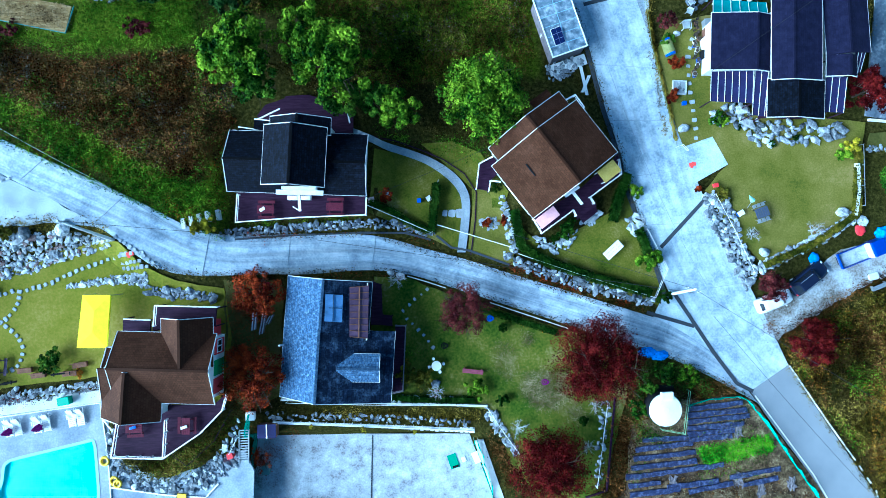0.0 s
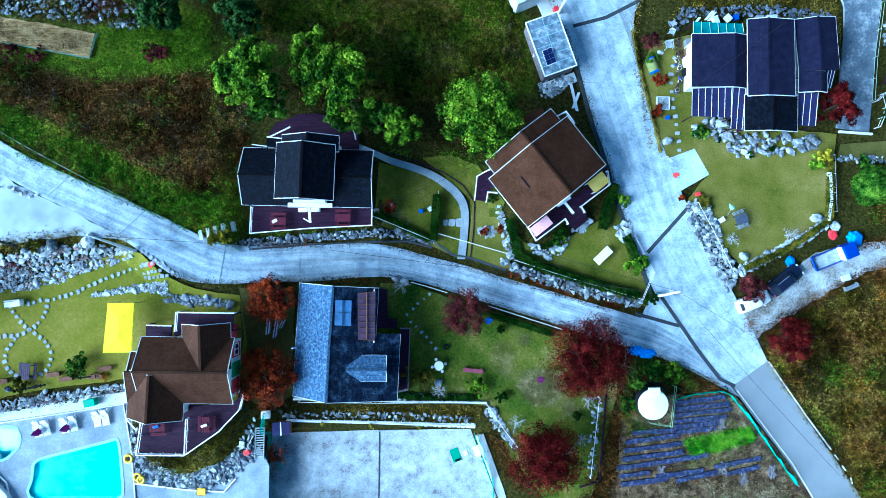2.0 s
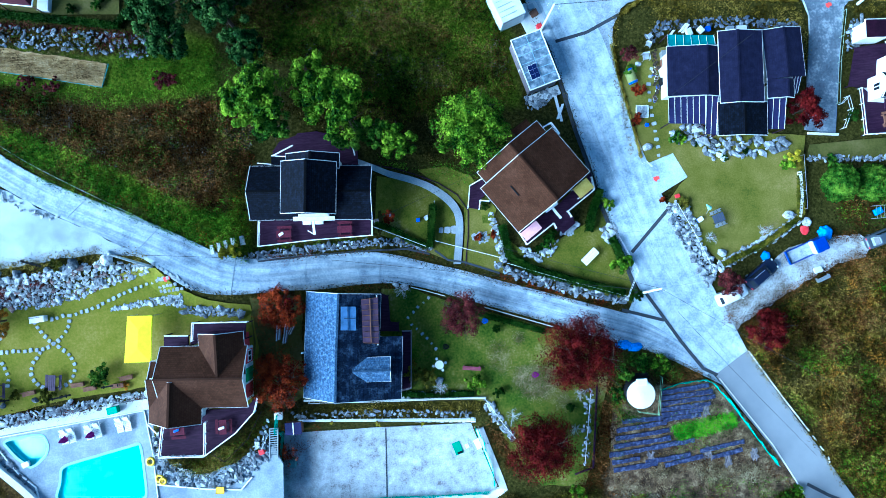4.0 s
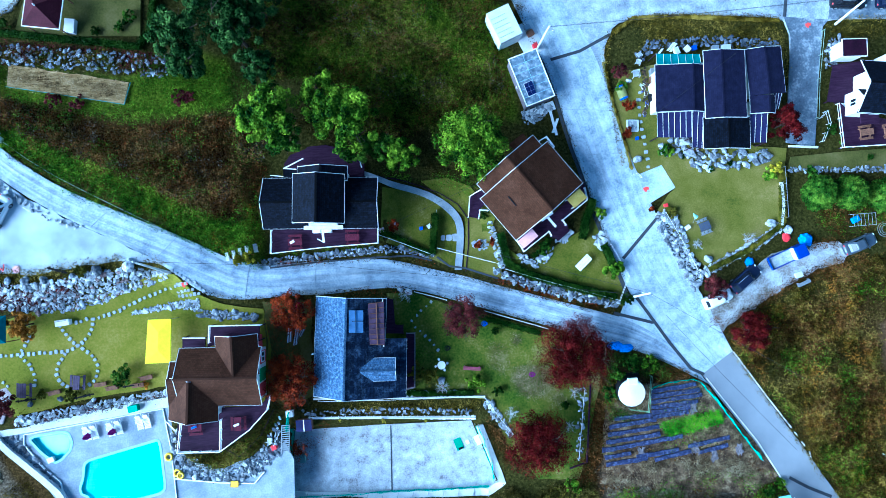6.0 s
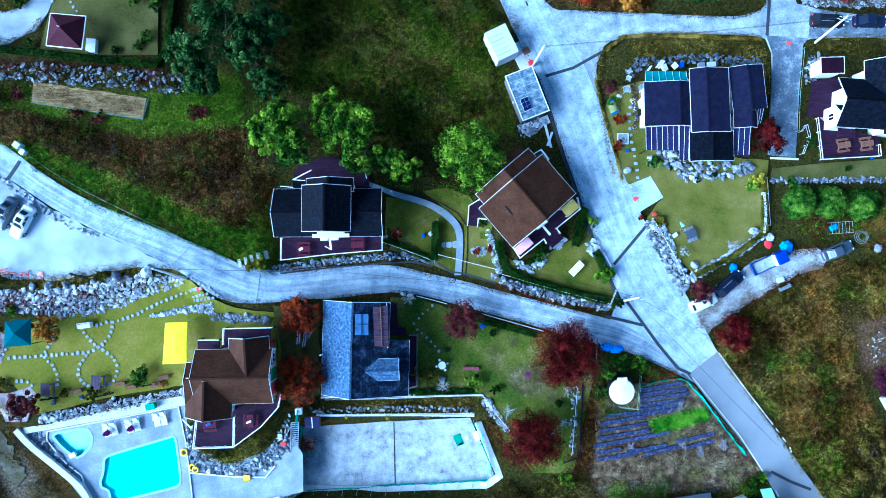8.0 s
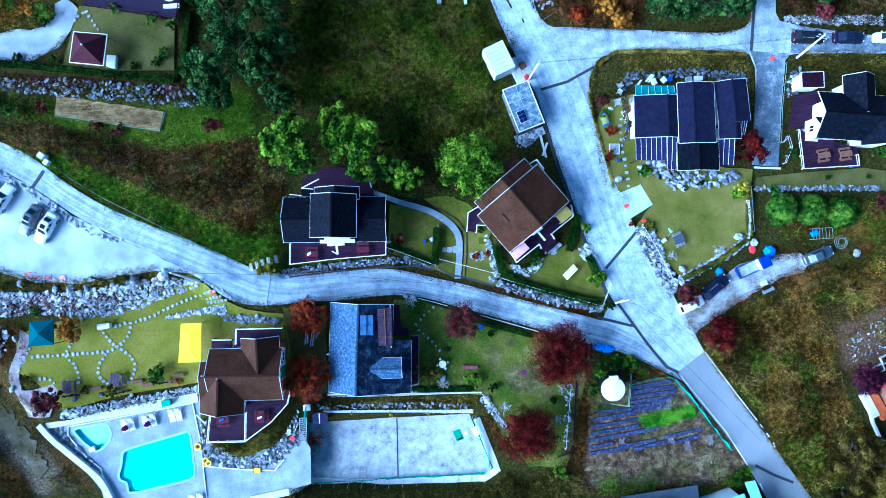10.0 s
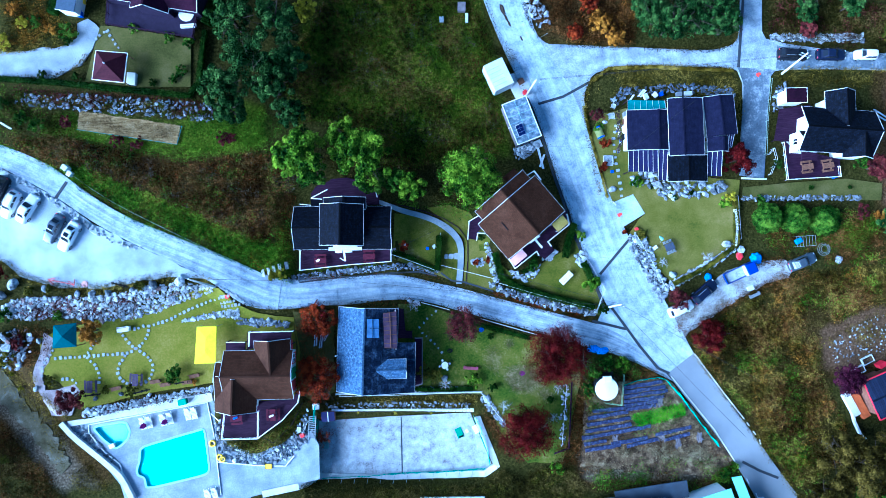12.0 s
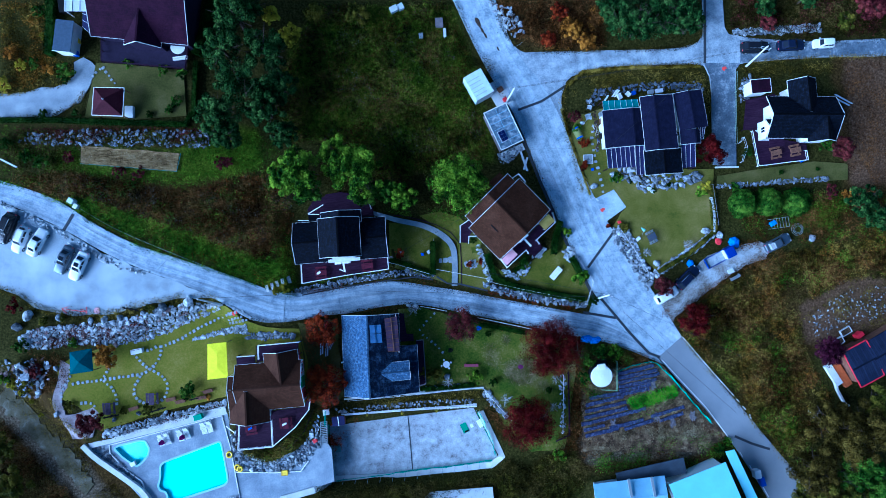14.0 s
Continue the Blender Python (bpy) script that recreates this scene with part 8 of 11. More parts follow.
# ---- trees ----
tree(*(-22.03, 21.3), 4.3, 7.5, leaf_green, "leafy green tree with bright upper leaves", n=6500, leaf=0.24, lobes=30, low=0.2, fill=0.72)
tree(*(-20.87, 18.33), 3.0, 5.5, leaf_mid, "green tree at the scrub edge", n=2500, leaf=0.22, lobes=18, fill=0.75)
tree(*(-15.09, 22.91), 3.6, 7.0, leaf_green, "leafy green tree above the house", n=4000, leaf=0.25, lobes=22, fill=0.72)
tree(*(-12.69, 20.42), 4.6, 7.5, leaf_green, "broad leafy green tree above the house", n=6000, leaf=0.25, lobes=28, fill=0.72)
tree(*(-12.35, 17.42), 2.8, 5.0, leaf_mid, "small green tree behind the house", n=2400, leaf=0.22, lobes=16, fill=0.75)
tree(*(-6.46, 15.82), 3.0, 6.0, leaf_green, "small leafy green tree beside the path", n=3500, leaf=0.22, lobes=20)
tree(*(-9.27, 17.04), 2.2, 4.5, leaf_mid, "small green tree beside the path", n=1500, leaf=0.22, lobes=12, fill=0.75)
tree(*(2.80, 16.49), 5.2, 8.5, leaf_green, "full rounded green tree beside the house", n=11000, leaf=0.2, lobes=95, low=0.12, fill=0.7)
tree(*(-0.03, -5.81), 3.5, 5.0, leaf_wine, "wine-red bare-tipped maple on the lawn", n=5200, leaf=0.12, lobes=36, bare=8)
tree(*(13.99, -11.52), 6.3, 6.5, leaf_red, "broad deep-red maple on the lawn", n=19000, leaf=0.13, lobes=150, low=0.15)
tree(*(8.48, -22.57), 5.4, 6.0, leaf_red, "dark red maple at the garden end", n=14000, leaf=0.13, lobes=120, low=0.15)
tree(*(-21.7, -3.3), 3.2, 5.0, leaf_rust, "rust-red maple beside the slate house", n=3300, leaf=0.14, lobes=36, bare=6, fill=0.7)
tree(*(-22.24, -11.63), 4.5, 5.5, leaf_rust, "rust-orange maple between the houses", n=6500, leaf=0.14, lobes=36, bare=4, low=0.15)
tree(*(38.16, -10.67), 3.4, 4.8, leaf_red, "round bright red maple beside the road", n=5500, leaf=0.14, lobes=30, low=0.12)
tree(*(33.93, -4.63), 2.2, 3.4, leaf_wine, "dark red maple at the lawn corner", n=2200, leaf=0.13, lobes=18, low=0.12)
tree(*(44.58, 16.33), 2.9, 4.5, leaf_red, "dark red maple beside the porch", n=5200, leaf=0.15, lobes=24, low=0.12, fill=0.75)
tree(*(66.44, 13.60), 2.8, 4.2, leaf_wine, "dusky red maple beside the deck", n=3000, leaf=0.14, lobes=22)
tree(*(-58.31, -12.01), 2.9, 3.8, leaf_wine, "dark red maple at the path end", n=4600, leaf=0.13, lobes=22)
tree(*(60.07, -19.27), 3.2, 4.2, leaf_purple, "purple-red maple by the porch", n=6500, leaf=0.14, lobes=50)
tree(*(-54.7, -2.1), 2.6, 3.8, leaf_orange, "small orange-brown tree beside the gazebo", n=4200, leaf=0.14, lobes=18)
tree(*(23.57, 25.02), 1.5, 2.6, leaf_wine, "small dark red maple in the side yard", n=1000, leaf=0.12, lobes=12)
for i, (p, r, t) in enumerate((((-29.49, 40.52), 4.0, 9), ((-27.22, 35.16), 4.5, 10), ((-31.28, 31.30), 3.6, 8), ((-24.86, 31.08), 3.4, 8), ((-26.89, 45.05), 4.2, 10), ((-23.54, 39.61), 3.8, 9), ((-23.02, 27.46), 2.4, 6), ((-31.12, 28.14), 2.5, 6), ((-24.54, 47.50), 3.5, 9), ((-22.39, 34.73), 3.0, 7))):
    tree(*p, r, t, leaf_pine, "dark blue-green pine in the grove", "pine tree", n=4600, leaf=0.22, lobes=26, low=0.12, fill=0.72)
for p, r in (((33.87, 39.38), 4.0), ((38.10, 38.6), 4.2), ((42.36, 39.0), 3.8), ((40.96, 37.4), 2.9), ((35.43, 37.6), 2.7), ((39.66, 42.3), 4.2), ((31.72, 41.72), 3.4), ((44.3, 36.9), 1.9)):
    tree(*p, r, 7.5, leaf_pine, "dense dark green fir beside the side road", "fir tree", n=3600, leaf=0.2, lobes=30, low=0.08, fill=0.72)
for p, r, t, mt, lab in (((-22.32, 46.48), 1.7, 3.5, leaf_yellow, "small yellow autumn tree"), ((-19.99, 43.02), 2.0, 3.5, leaf_yellow, "small yellow autumn tree"), ((-15.94, 46.35), 1.8, 3.0, leaf_olive, "yellowing bush at the meadow edge"), ((-9.42, 45.88), 2.2, 3.0, leaf_olive, "yellowing bush at the meadow edge"),
                         ((25.22, 39.92), 2.0, 2.6, leaf_orange, "orange autumn shrub beside the road"), ((27.67, 37.20), 1.8, 2.2, leaf_orange, "orange autumn shrub beside the road"), ((23.75, 42.80), 1.8, 2.4, leaf_rust, "rust brown autumn shrub beside the road"), ((21.20, 38.56), 1.6, 2.0, leaf_rust, "rust brown autumn shrub beside the road"),
                         ((54.07, -37.94), 5.6, 8, leaf_umber, "olive-brown tree on the slope"), ((57.09, -31.04), 5.4, 7, leaf_umber, "olive-brown tree on the slope"), ((62.42, -33.24), 6.2, 8, leaf_umber, "dark brown-green tree on the slope"), ((60.31, -40.29), 5.4, 8, leaf_mid, "dark green tree on the slope"), ((65.95, -29.15), 3.6, 7, leaf_olive, "brown leaved tree on the slope"), ((57.10, -42.55), 5.0, 7, leaf_olive, "brown leaved tree on the slope"), ((51.70, -42.10), 3.0, 5, leaf_olive, "brown leaved tree on the slope"), ((64.30, -43.67), 4.0, 7, leaf_mid, "dark green tree on the slope"),
                         ((68.66, 4.32), 3.4, 4.5, leaf_pine, "blue-green pine sapling on the slope"), ((71.19, 1.41), 2.6, 4.0, leaf_pine, "blue-green pine sapling on the slope"),
                         ((-72.39, -19.92), 3.6, 5, leaf_olive, "dark olive tree at the slope foot"), ((-72.89, -13.72), 2.6, 4, leaf_olive, "dark olive shrub at the slope foot"), 
                         ((64.45, 39.2), 2.4, 5, leaf_pine, "green tree above the side road"), ((75.29, 36.99), 3.4, 5, leaf_wine, "dusky red tree above the side road"), ((57.8, 39.2), 2.3, 4, leaf_pine, "green tree above the side road"), ((58.3, 36.6), 1.7, 1.6, leaf_wine, "dusky red shrub above the stone wall"), ((71.03, 34.70), 1.8, 3, leaf_olive, "olive shrub above the side road")):
    tree(*p, r, t, mt, lab, n=int(800 * r * r ** 0.4), leaf=0.2, lobes=22, low=0.12, fill=0.72)
for p in ((49.69, 6.96), (53.90, 6.64), (58.55, 5.97)):
    bush(*p, 2.35, 2.6, leaf_mid, "rounded bright green clipped shrub", 8000, 0.12, clipped=True)
SHRUBS = (
    ((20.81, -1.43), 1.9, 2.2, leaf_green, "bright green rounded shrub in the fence corner", 3200), ((-43.71, -9.24), 1.8, 1.8, leaf_mid, "dark green shrub on the lawn", 1400),
    ((-28.03, 3.90), 0.75, 1.25, leaf_yellow, "small bright yellow shrub beside the lane", 1500), ((-26.81, 4.11), 1.0, 1.45, leaf_yellow, "bright yellow shrub beside the lane", 2200),
    ((-71.2, -4.6), 1.1, 1.0, leaf_yellow, "yellow-leaved shrub in the rock garden", 900), ((-70.1, -6.2), 0.7, 0.7, leaf_yellow, "yellow-leaved shrub in the rock garden", 600), ((-68.9, -7.9), 0.45, 0.5, leaf_yellow, "tiny yellow shrub beside the boulder", 350), ((-67.7, -10.1), 0.45, 0.5, leaf_yellow, "tiny yellow shrub beside the boulder", 350), ((-68.2, -5.7), 0.35, 0.4, leaf_yellow, "tiny yellow shrub in the rock garden", 250), ((-72.0, -3.4), 1.3, 1.1, leaf_green, "bright green shrub in the rock garden", 900),
    ((1.14, -14.55), 1.6, 1.5, leaf_green, "green shrub in the garden", 1000), ((-4.92, -13.31), 1.6, 1.4, leaf_olive, "olive shrub beside the terrace", 900), ((-6.45, -12.48), 1.5, 1.4, leaf_olive, "olive shrub beside the terrace", 900),
    ((4.25, -8.11), 0.6, 1.0, leaf_hedge, "small dark clipped shrub", 500), ((3.81, -16.17), 0.9, 1.2, leaf_hedge, "dark clipped shrub on the lawn", 700), ((12.78, -18.90), 0.7, 1.0, leaf_hedge, "small dark clipped shrub on the lawn", 500), ((7.47, -21.30), 0.8, 1.0, leaf_hedge, "dark clipped shrub under the maple", 500),
    ((28.95, 14.30), 1.1, 1.0, leaf_mid, "low green shrub among boulders", 700), ((29.92, 14.14), 0.7, 0.7, leaf_green, "green shrub among boulders", 400), ((35.12, 11.21), 0.55, 0.6, leaf_hedge, "small round dark shrub", 300), ((31.33, 13.32), 0.45, 0.5, leaf_hedge, "small round dark shrub", 250), ((37.87, 11.87), 0.5, 0.6, leaf_hedge, "small round dark shrub", 250),
    ((42.84, 9.80), 1.3, 1.6, leaf_green, "green shrub at the lawn corner", 900), ((43.86, 10.64), 1.1, 1.6, leaf_yellow, "yellowing shrub at the lawn corner", 700), ((26.62, 6.55), 0.5, 0.7, leaf_rust, "rust-red potted shrub at the drive", 350), ((29.46, 5.82), 1.2, 0.8, leaf_olive, "olive shrub beside the lawn", 700),
    ((24.71, 20.80), 1.2, 1.0, leaf_rust, "rust coloured shrub by the fence", 600), ((24.11, 17.02), 1.1, 1.0, leaf_rust, "rust coloured shrub by the fence", 600), ((23.93, 23.24), 1.0, 1.0, leaf_mid, "green shrub by the fence", 500),
    ((-8.09, 7.07), 1.2, 1.0, leaf_rust, "rust coloured shrub on the lawn", 650), ((2.82, 3.59), 0.7, 0.6, leaf_rust, "small rust shrub on the lawn", 350), ((4.74, 3.84), 0.7, 0.6, leaf_rust, "small red leaved shrub on grass", 350),
    ((11.46, 2.46), 1.3, 1.5, leaf_mid, "green shrub below the deck", 1000), ((12.16, 3.28), 0.8, 1.0, leaf_hedge, "dark shrub below the deck", 500), ((10.28, 1.55), 0.8, 0.8, leaf_hedge, "dark round shrub below the deck", 400), ((19.53, 6.42), 1.1, 1.2, leaf_green, "spiky green shrub at the road", 700), ((22.23, -5.37), 1.1, 1.6, leaf_hedge, "dark conifer shrub at the road corner", 900), ((3.85, 7.58), 0.9, 1.0, leaf_hedge, "dark shrub by the steps", 450),
    ((-47.04, 4.08), 1.1, 1.0, leaf_olive, "yellow-green shrub above the bank", 700), ((-63.25, 4.51), 1.1, 1.0, leaf_olive, "yellow-green shrub above the bank", 700), ((-60.49, 4.61), 0.8, 0.8, leaf_olive, "low shrub above the bank", 400), ((-67.05, 7.50), 1.5, 1.5, leaf_red, "deep red shrub by the car park", 800), ((-50.15, -11.53), 1.2, 1.2, leaf_olive, "olive shrub on the lawn edge", 700), ((-54.03, -11.15), 0.8, 0.8, leaf_olive, "small olive shrub on the lawn edge", 400), ((-44.34, -10.22), 0.9, 0.8, leaf_mid, "dark shrub on the lawn", 500), ((-40.97, -10.93), 0.7, 0.6, leaf_orange, "dry orange shrub on the lawn", 350), ((-62.15, -9.21), 1.2, 0.9, leaf_olive, "grey-brown shrub by the path", 600), ((-67.19, 1.22), 1.6, 1.4, leaf_mid, "dark green shrub on the bank", 800), ((-68.62, -4.84), 1.8, 1.4, leaf_olive, "yellow-green shrub among rocks", 800), ((-66.51, -3.24), 1.6, 1.2, leaf_wine, "brown-purple shrub among rocks", 700), ((-60.24, 0.48), 1.2, 1.0, leaf_mid, "dark shrub at the bank foot", 600),
    ((-54.22, 40.36), 0.9, 0.9, leaf_hedge, "round clipped shrub by the drive", 450), ((-58.43, 35.61), 0.9, 0.9, leaf_hedge, "round clipped shrub by the drive", 450), ((-53.47, 35.00), 0.9, 0.9, leaf_hedge, "round clipped shrub by the drive", 450), ((-39.51, 39.70), 1.3, 1.4, leaf_mid, "dark shrub below the deck", 700), ((-37.10, 38.99), 1.1, 1.3, leaf_mid, "dark shrub below the deck", 600), ((-38.49, 34.75), 1.2, 1.1, leaf_mid, "clipped shrub on the upper lawn", 600), ((-39.67, 33.72), 0.8, 0.8, leaf_mid, "clipped shrub on the upper lawn", 400), ((-42.43, 33.37), 0.7, 0.7, leaf_hedge, "small clipped shrub on the upper lawn", 350), ((-44.62, 41.41), 1.2, 1.0, leaf_mid, "shrub below the deck", 600), ((-54.17, 41.68), 1.7, 1.4, leaf_mid, "green shrub by the drive", 900), ((-56.68, 42.03), 1.2, 1.2, leaf_orange, "orange shrub in the flower bed", 600), ((-60.75, 43.47), 1.2, 1.0, leaf_yellow, "yellow shrub in the flower bed", 500), ((-63.63, 40.82), 1.4, 1.2, leaf_yellow, "yellow shrub in the flower bed", 600), ((-56.75, 47.22), 0.7, 1.2, leaf_yellow, "yellow flowering shrub beside the hedge", 400), ((-58.96, 43.39), 1.2, 1.0, leaf_mid, "green shrub in the flower bed", 600), ((-62.10, 45.58), 1.2, 1.0, leaf_orange, "orange shrub in the flower bed", 500), ((-56.77, 51.23), 1.6, 1.2, leaf_mid, "dark shrub by the hedge", 700),
    ((-59.51, 28.13), 1.6, 1.5, leaf_mid, "dark green shrub above the lane", 900), ((-61.52, 29.70), 1.4, 1.3, leaf_mid, "dark green shrub above the lane", 700), ((-64.39, 31.82), 1.5, 1.3, leaf_hedge, "dark green shrub above the lane", 700), ((-55.45, 28.68), 1.2, 1.0, leaf_wine, "brown shrub beside the field", 500), ((-48.49, 25.37), 1.2, 0.8, leaf_wine, "low brown-red shrub below the field", 500), ((-45.84, 24.74), 1.4, 0.8, leaf_wine, "low brown-red shrub below the field", 500), ((-33.23, 24.82), 1.3, 0.6, leaf_wine, "low purple-brown plant bed", 600), ((-32.24, 24.71), 1.0, 0.6, leaf_wine, "low purple-brown plant bed", 400),
    ((12.91, -29.43), 1.5, 1.0, leaf_green, "spiky pale green shrub", 700), ((41.52, -32.13), 0.9, 0.9, leaf_green, "green weed clump by the road", 500), ((39.62, -33.09), 1.2, 1.0, leaf_mid, "green weed clump by the road", 600), ((24.80, -14.20), 1.5, 1.4, leaf_green, "green bramble by the lane", 900), ((19.84, -15.11), 1.6, 1.4, leaf_mid, "leafy thicket beside the tank", 900), ((18.98, -17.60), 1.4, 1.3, leaf_mid, "leafy thicket beside the tank", 800), ((21.97, -13.75), 1.5, 1.3, leaf_mid, "leafy thicket beside the tank", 800),
    ((53.38, 13.73), 0.8, 0.9, leaf_mid, "green shrub beside the deck", 400), ((51.60, 15.33), 1.2, 1.4, leaf_hedge, "dark shrub beside the deck", 600), ((56.91, 11.30), 0.5, 0.6, leaf_hedge, "small dark shrub on the terrace lawn", 250), ((63.21, 10.89), 0.4, 0.5, leaf_hedge, "small dark shrub on the terrace lawn", 250), ((65.31, 14.93), 1.6, 0.6, leaf_mid, "low green plants below the house", 700), ((65.08, 6.78), 1.6, 1.2, leaf_wine, "grey-brown bare shrub on the plot", 600), ((67.55, 5.88), 1.4, 1.1, leaf_orange, "orange-brown shrub on the plot", 600), ((48.66, 10.02), 1.0, 1.0, leaf_mid, "green shrub at the fence end", 500),
)
for p, r, t, mt, lab, n in SHRUBS:
    bush(*p, r, t, mt, lab, n, 0.13)
for p, r in (((5.40, -19.15), 1.3), ((13.01, -21.37), 1.1), ((13.96, -16.99), 1.0), ((-3.39, -14.89), 1.2), ((56.41, -29.49), 1.2), ((-7.25, -2.36), 1.3), ((32.14, 1.28), 1.0), ((39.08, 1.49), 1.2)):
    tree(*p, r, 2.4, leaf_wine, "small bare pale-barked garden tree", n=60, leaf=0.08, lobes=8, bark_mat=pale_bark, bare=10)
for name_, area, dens, mt, lab, seed in (("lawn_wear", [(6.31, -13.30), (8.54, -12.87), (11.35, -13.47), (11.69, -16.32), (9.93, -17.70), (7.42, -17.24), (5.90, -15.80)], 22.0, worn_straw, "pale worn straw on the lawn", 201), ("lawn_wear", [(6.47, -9.02), (7.61, -8.93), (7.69, -10.19), (6.55, -10.28)], 22.0, worn_straw, "pale worn straw on the lawn", 202), ("lawn_wear", [(3.61, -9.42), (5.80, -10.13), (5.32, -14.52), (2.84, -13.18)], 9.0, worn_straw, "pale worn straw on the lawn", 203), ("lawn_wear", [(11.23, -16.61), (13.42, -17.07), (13.02, -19.19), (11.15, -18.81)], 12.0, worn_straw, "pale worn straw on the lawn", 204), ("lawn_moss", [(-6.76, -9.54), (-4.91, -9.08), (-4.16, -14.76), (-6.94, -14.50)], 9.0, weed_green, "green moss and weeds on the lawn", 205)):
    undergrowth(name_, area, dens, mt, lab, 0.09, 0.07, 6, seed, 0.4)



# ---- undergrowth ----
NORTH = [(-23.43, 26.64), (-24.57, 33.45), (-20.08, 41.25), (-15.61, 48.30), (5.44, 47.21), (8.49, 36.81), (7.58, 34.52), (9.00, 22.23), (6.45, 18.49), (-1.38, 20.03), (-8.28, 17.64), (-15.51, 24.00), (-18.59, 27.03)]
undergrowth("meadow_weeds", NORTH, 3.4, weed_field, "rough dark green meadow with brown tufts", 0.17, 0.4, 7, 31)
undergrowth("meadow_tufts", NORTH, 1.6, weed_dark, "withered brown tufts in the meadow", 0.2, 0.6, 8, 32, 0.45)
undergrowth("meadow_grass", NORTH, 2.6, weed_green, "green grass patches in the meadow", 0.15, 0.3, 7, 33, 0.48)
WEST = [(-64.89, 26.21), (-61.29, 27.17), (-54.66, 25.98), (-39.17, 21.21), (-27.00, 23.04), (-22.35, 22.51), (-24.32, 16.53), (-24.87, 10.21), (-26.22, 4.47), (-28.99, 4.47), (-36.74, 9.02), (-43.18, 12.18), (-48.86, 15.04), (-54.25, 18.98), (-57.88, 22.63)]
VERGE = [(-57.55, 22.06), (-54.22, 19.14), (-48.83, 15.21), (-43.17, 12.27), (-36.73, 9.11), (-28.99, 4.47), (-25.95, 4.42), (-25.42, 8.91), (-29.86, 9.54), (-34.65, 11.92), (-40.12, 15.45), (-45.75, 18.02), (-54.41, 22.74)]
undergrowth("dry_scrub", WEST, 4.0, weed_brown, "dry brown scrub on the slope", 0.19, 0.8, 8, 34, keep_out=[VERGE])
undergrowth("dark_scrub", WEST, 2.2, weed_dark, "dark withered weeds on the slope", 0.2, 0.9, 8, 35, 0.4, keep_out=[VERGE])
undergrowth("green_verge", VERGE, 7.0, weed_green, "lush green weeds along the lane", 0.17, 0.6, 8, 36)
undergrowth("verge_brown", VERGE, 2.0, weed_brown, "brown stalks among the green verge", 0.17, 0.7, 8, 93, 0.5)
undergrowth("green_weeds", WEST, 1.6, weed_green, "green weeds among dry scrub", 0.17, 0.6, 8, 37, 0.78)
undergrowth("grey_stalks", WEST, 1.8, stalk_grey, "grey dead stalks in the scrub", 0.16, 0.9, 8, 115, 0.55, keep_out=[VERGE])
undergrowth("meadow_stalks", NORTH, 1.0, stalk_grey, "grey dead stalks in the meadow", 0.15, 0.6, 8, 116, 0.62)
undergrowth("rockery_plants", [(28.56, 15.39), (29.67, 16.06), (31.95, 15.97), (33.64, 14.06), (38.19, 13.52), (42.76, 13.48), (43.21, 12.19), (41.66, 11.36), (35.56, 11.19), (34.02, 10.74), (32.56, 12.32), (31.58, 13.31), (28.49, 13.80)], 2.2, leaf_hedge, "low dark plants among the boulders", 0.12, 0.6, 9, 117, 0.4)
undergrowth("ledge_plants", [(-58.19, -13.55), (-48.78, -12.78), (-38.16, -11.73), (-38.96, -13.62), (-49.10, -14.36), (-58.38, -15.69)], 5.0, leaf_wine, "wine-red plants between the ledge boulders", 0.13, 0.6, 8, 118, 0.45)
undergrowth("ledge_grass", [(-58.16, -13.21), (-48.76, -12.44), (-38.18, -11.41), (-38.17, -12.06), (-48.19, -12.99), (-57.28, -13.96)], 5.0, weed_olive, "dry grass above the ledge boulders", 0.12, 0.4, 8, 119, 0.35)
undergrowth("field_margin", [(-65.20, 34.64), (-53.98, 32.45), (-54.45, 27.07), (-38.76, 23.59), (-38.06, 27.68), (-27.78, 28.87), (-26.86, 23.91), (-39.12, 21.46), (-54.66, 25.98), (-61.21, 27.59), (-66.35, 27.45)], 3.5, weed_green, "grassy margin round the straw field", 0.13, 0.25, 7, 38, 0.35, keep_out=[[(-53.88, 30.36), (-38.84, 27.08), (-39.94, 24.10), (-54.58, 27.35)]])
undergrowth("field_weeds", [(-65.20, 34.64), (-53.98, 32.45), (-54.45, 27.07), (-38.76, 23.59), (-39.12, 21.46), (-54.72, 25.64), (-64.89, 26.21), (-66.35, 27.45)], 3.0, weed_dark, "brown weeds beside the straw field", 0.17, 0.5, 8, 39, 0.4, keep_out=[[(-53.88, 30.36), (-38.84, 27.08), (-39.94, 24.10), (-54.58, 27.35)]])
undergrowth("red_verge", [(-63.54, 34.32), (-36.75, 30.65), (-34.36, 29.85), (-34.47, 29.16), (-62.87, 33.00)], 5.0, leaf_wine, "low red-brown plants along the terrace wall", 0.15, 0.4, 7, 40)
EAST = [(35.8, -11.6), (38.4, -9.6), (42.2, -7.8), (46.80, -5.2), (53.09, -2.9), (59.05, -1.97), (73.64, -1.97), (80.75, -2.23), (79.74, -10.82), (66.15, -8.33), (57.09, -11.35), (57.11, -17.17), (58.36, -22.21), (60.49, -27.36), (59.57, -33.00), (54.16, -36.01), (51.40, -36.06), (46.92, -29.14), (44.32, -23.94), (40.61, -19.02)]
undergrowth("slope_weeds", EAST, 3.6, weed_olive, "dry olive-brown weeds on the slope", 0.17, 0.6, 8, 41, 0.42)
undergrowth("slope_base", EAST, 2.6, weed_dark, "dark withered weeds on the slope", 0.15, 0.5, 8, 141)
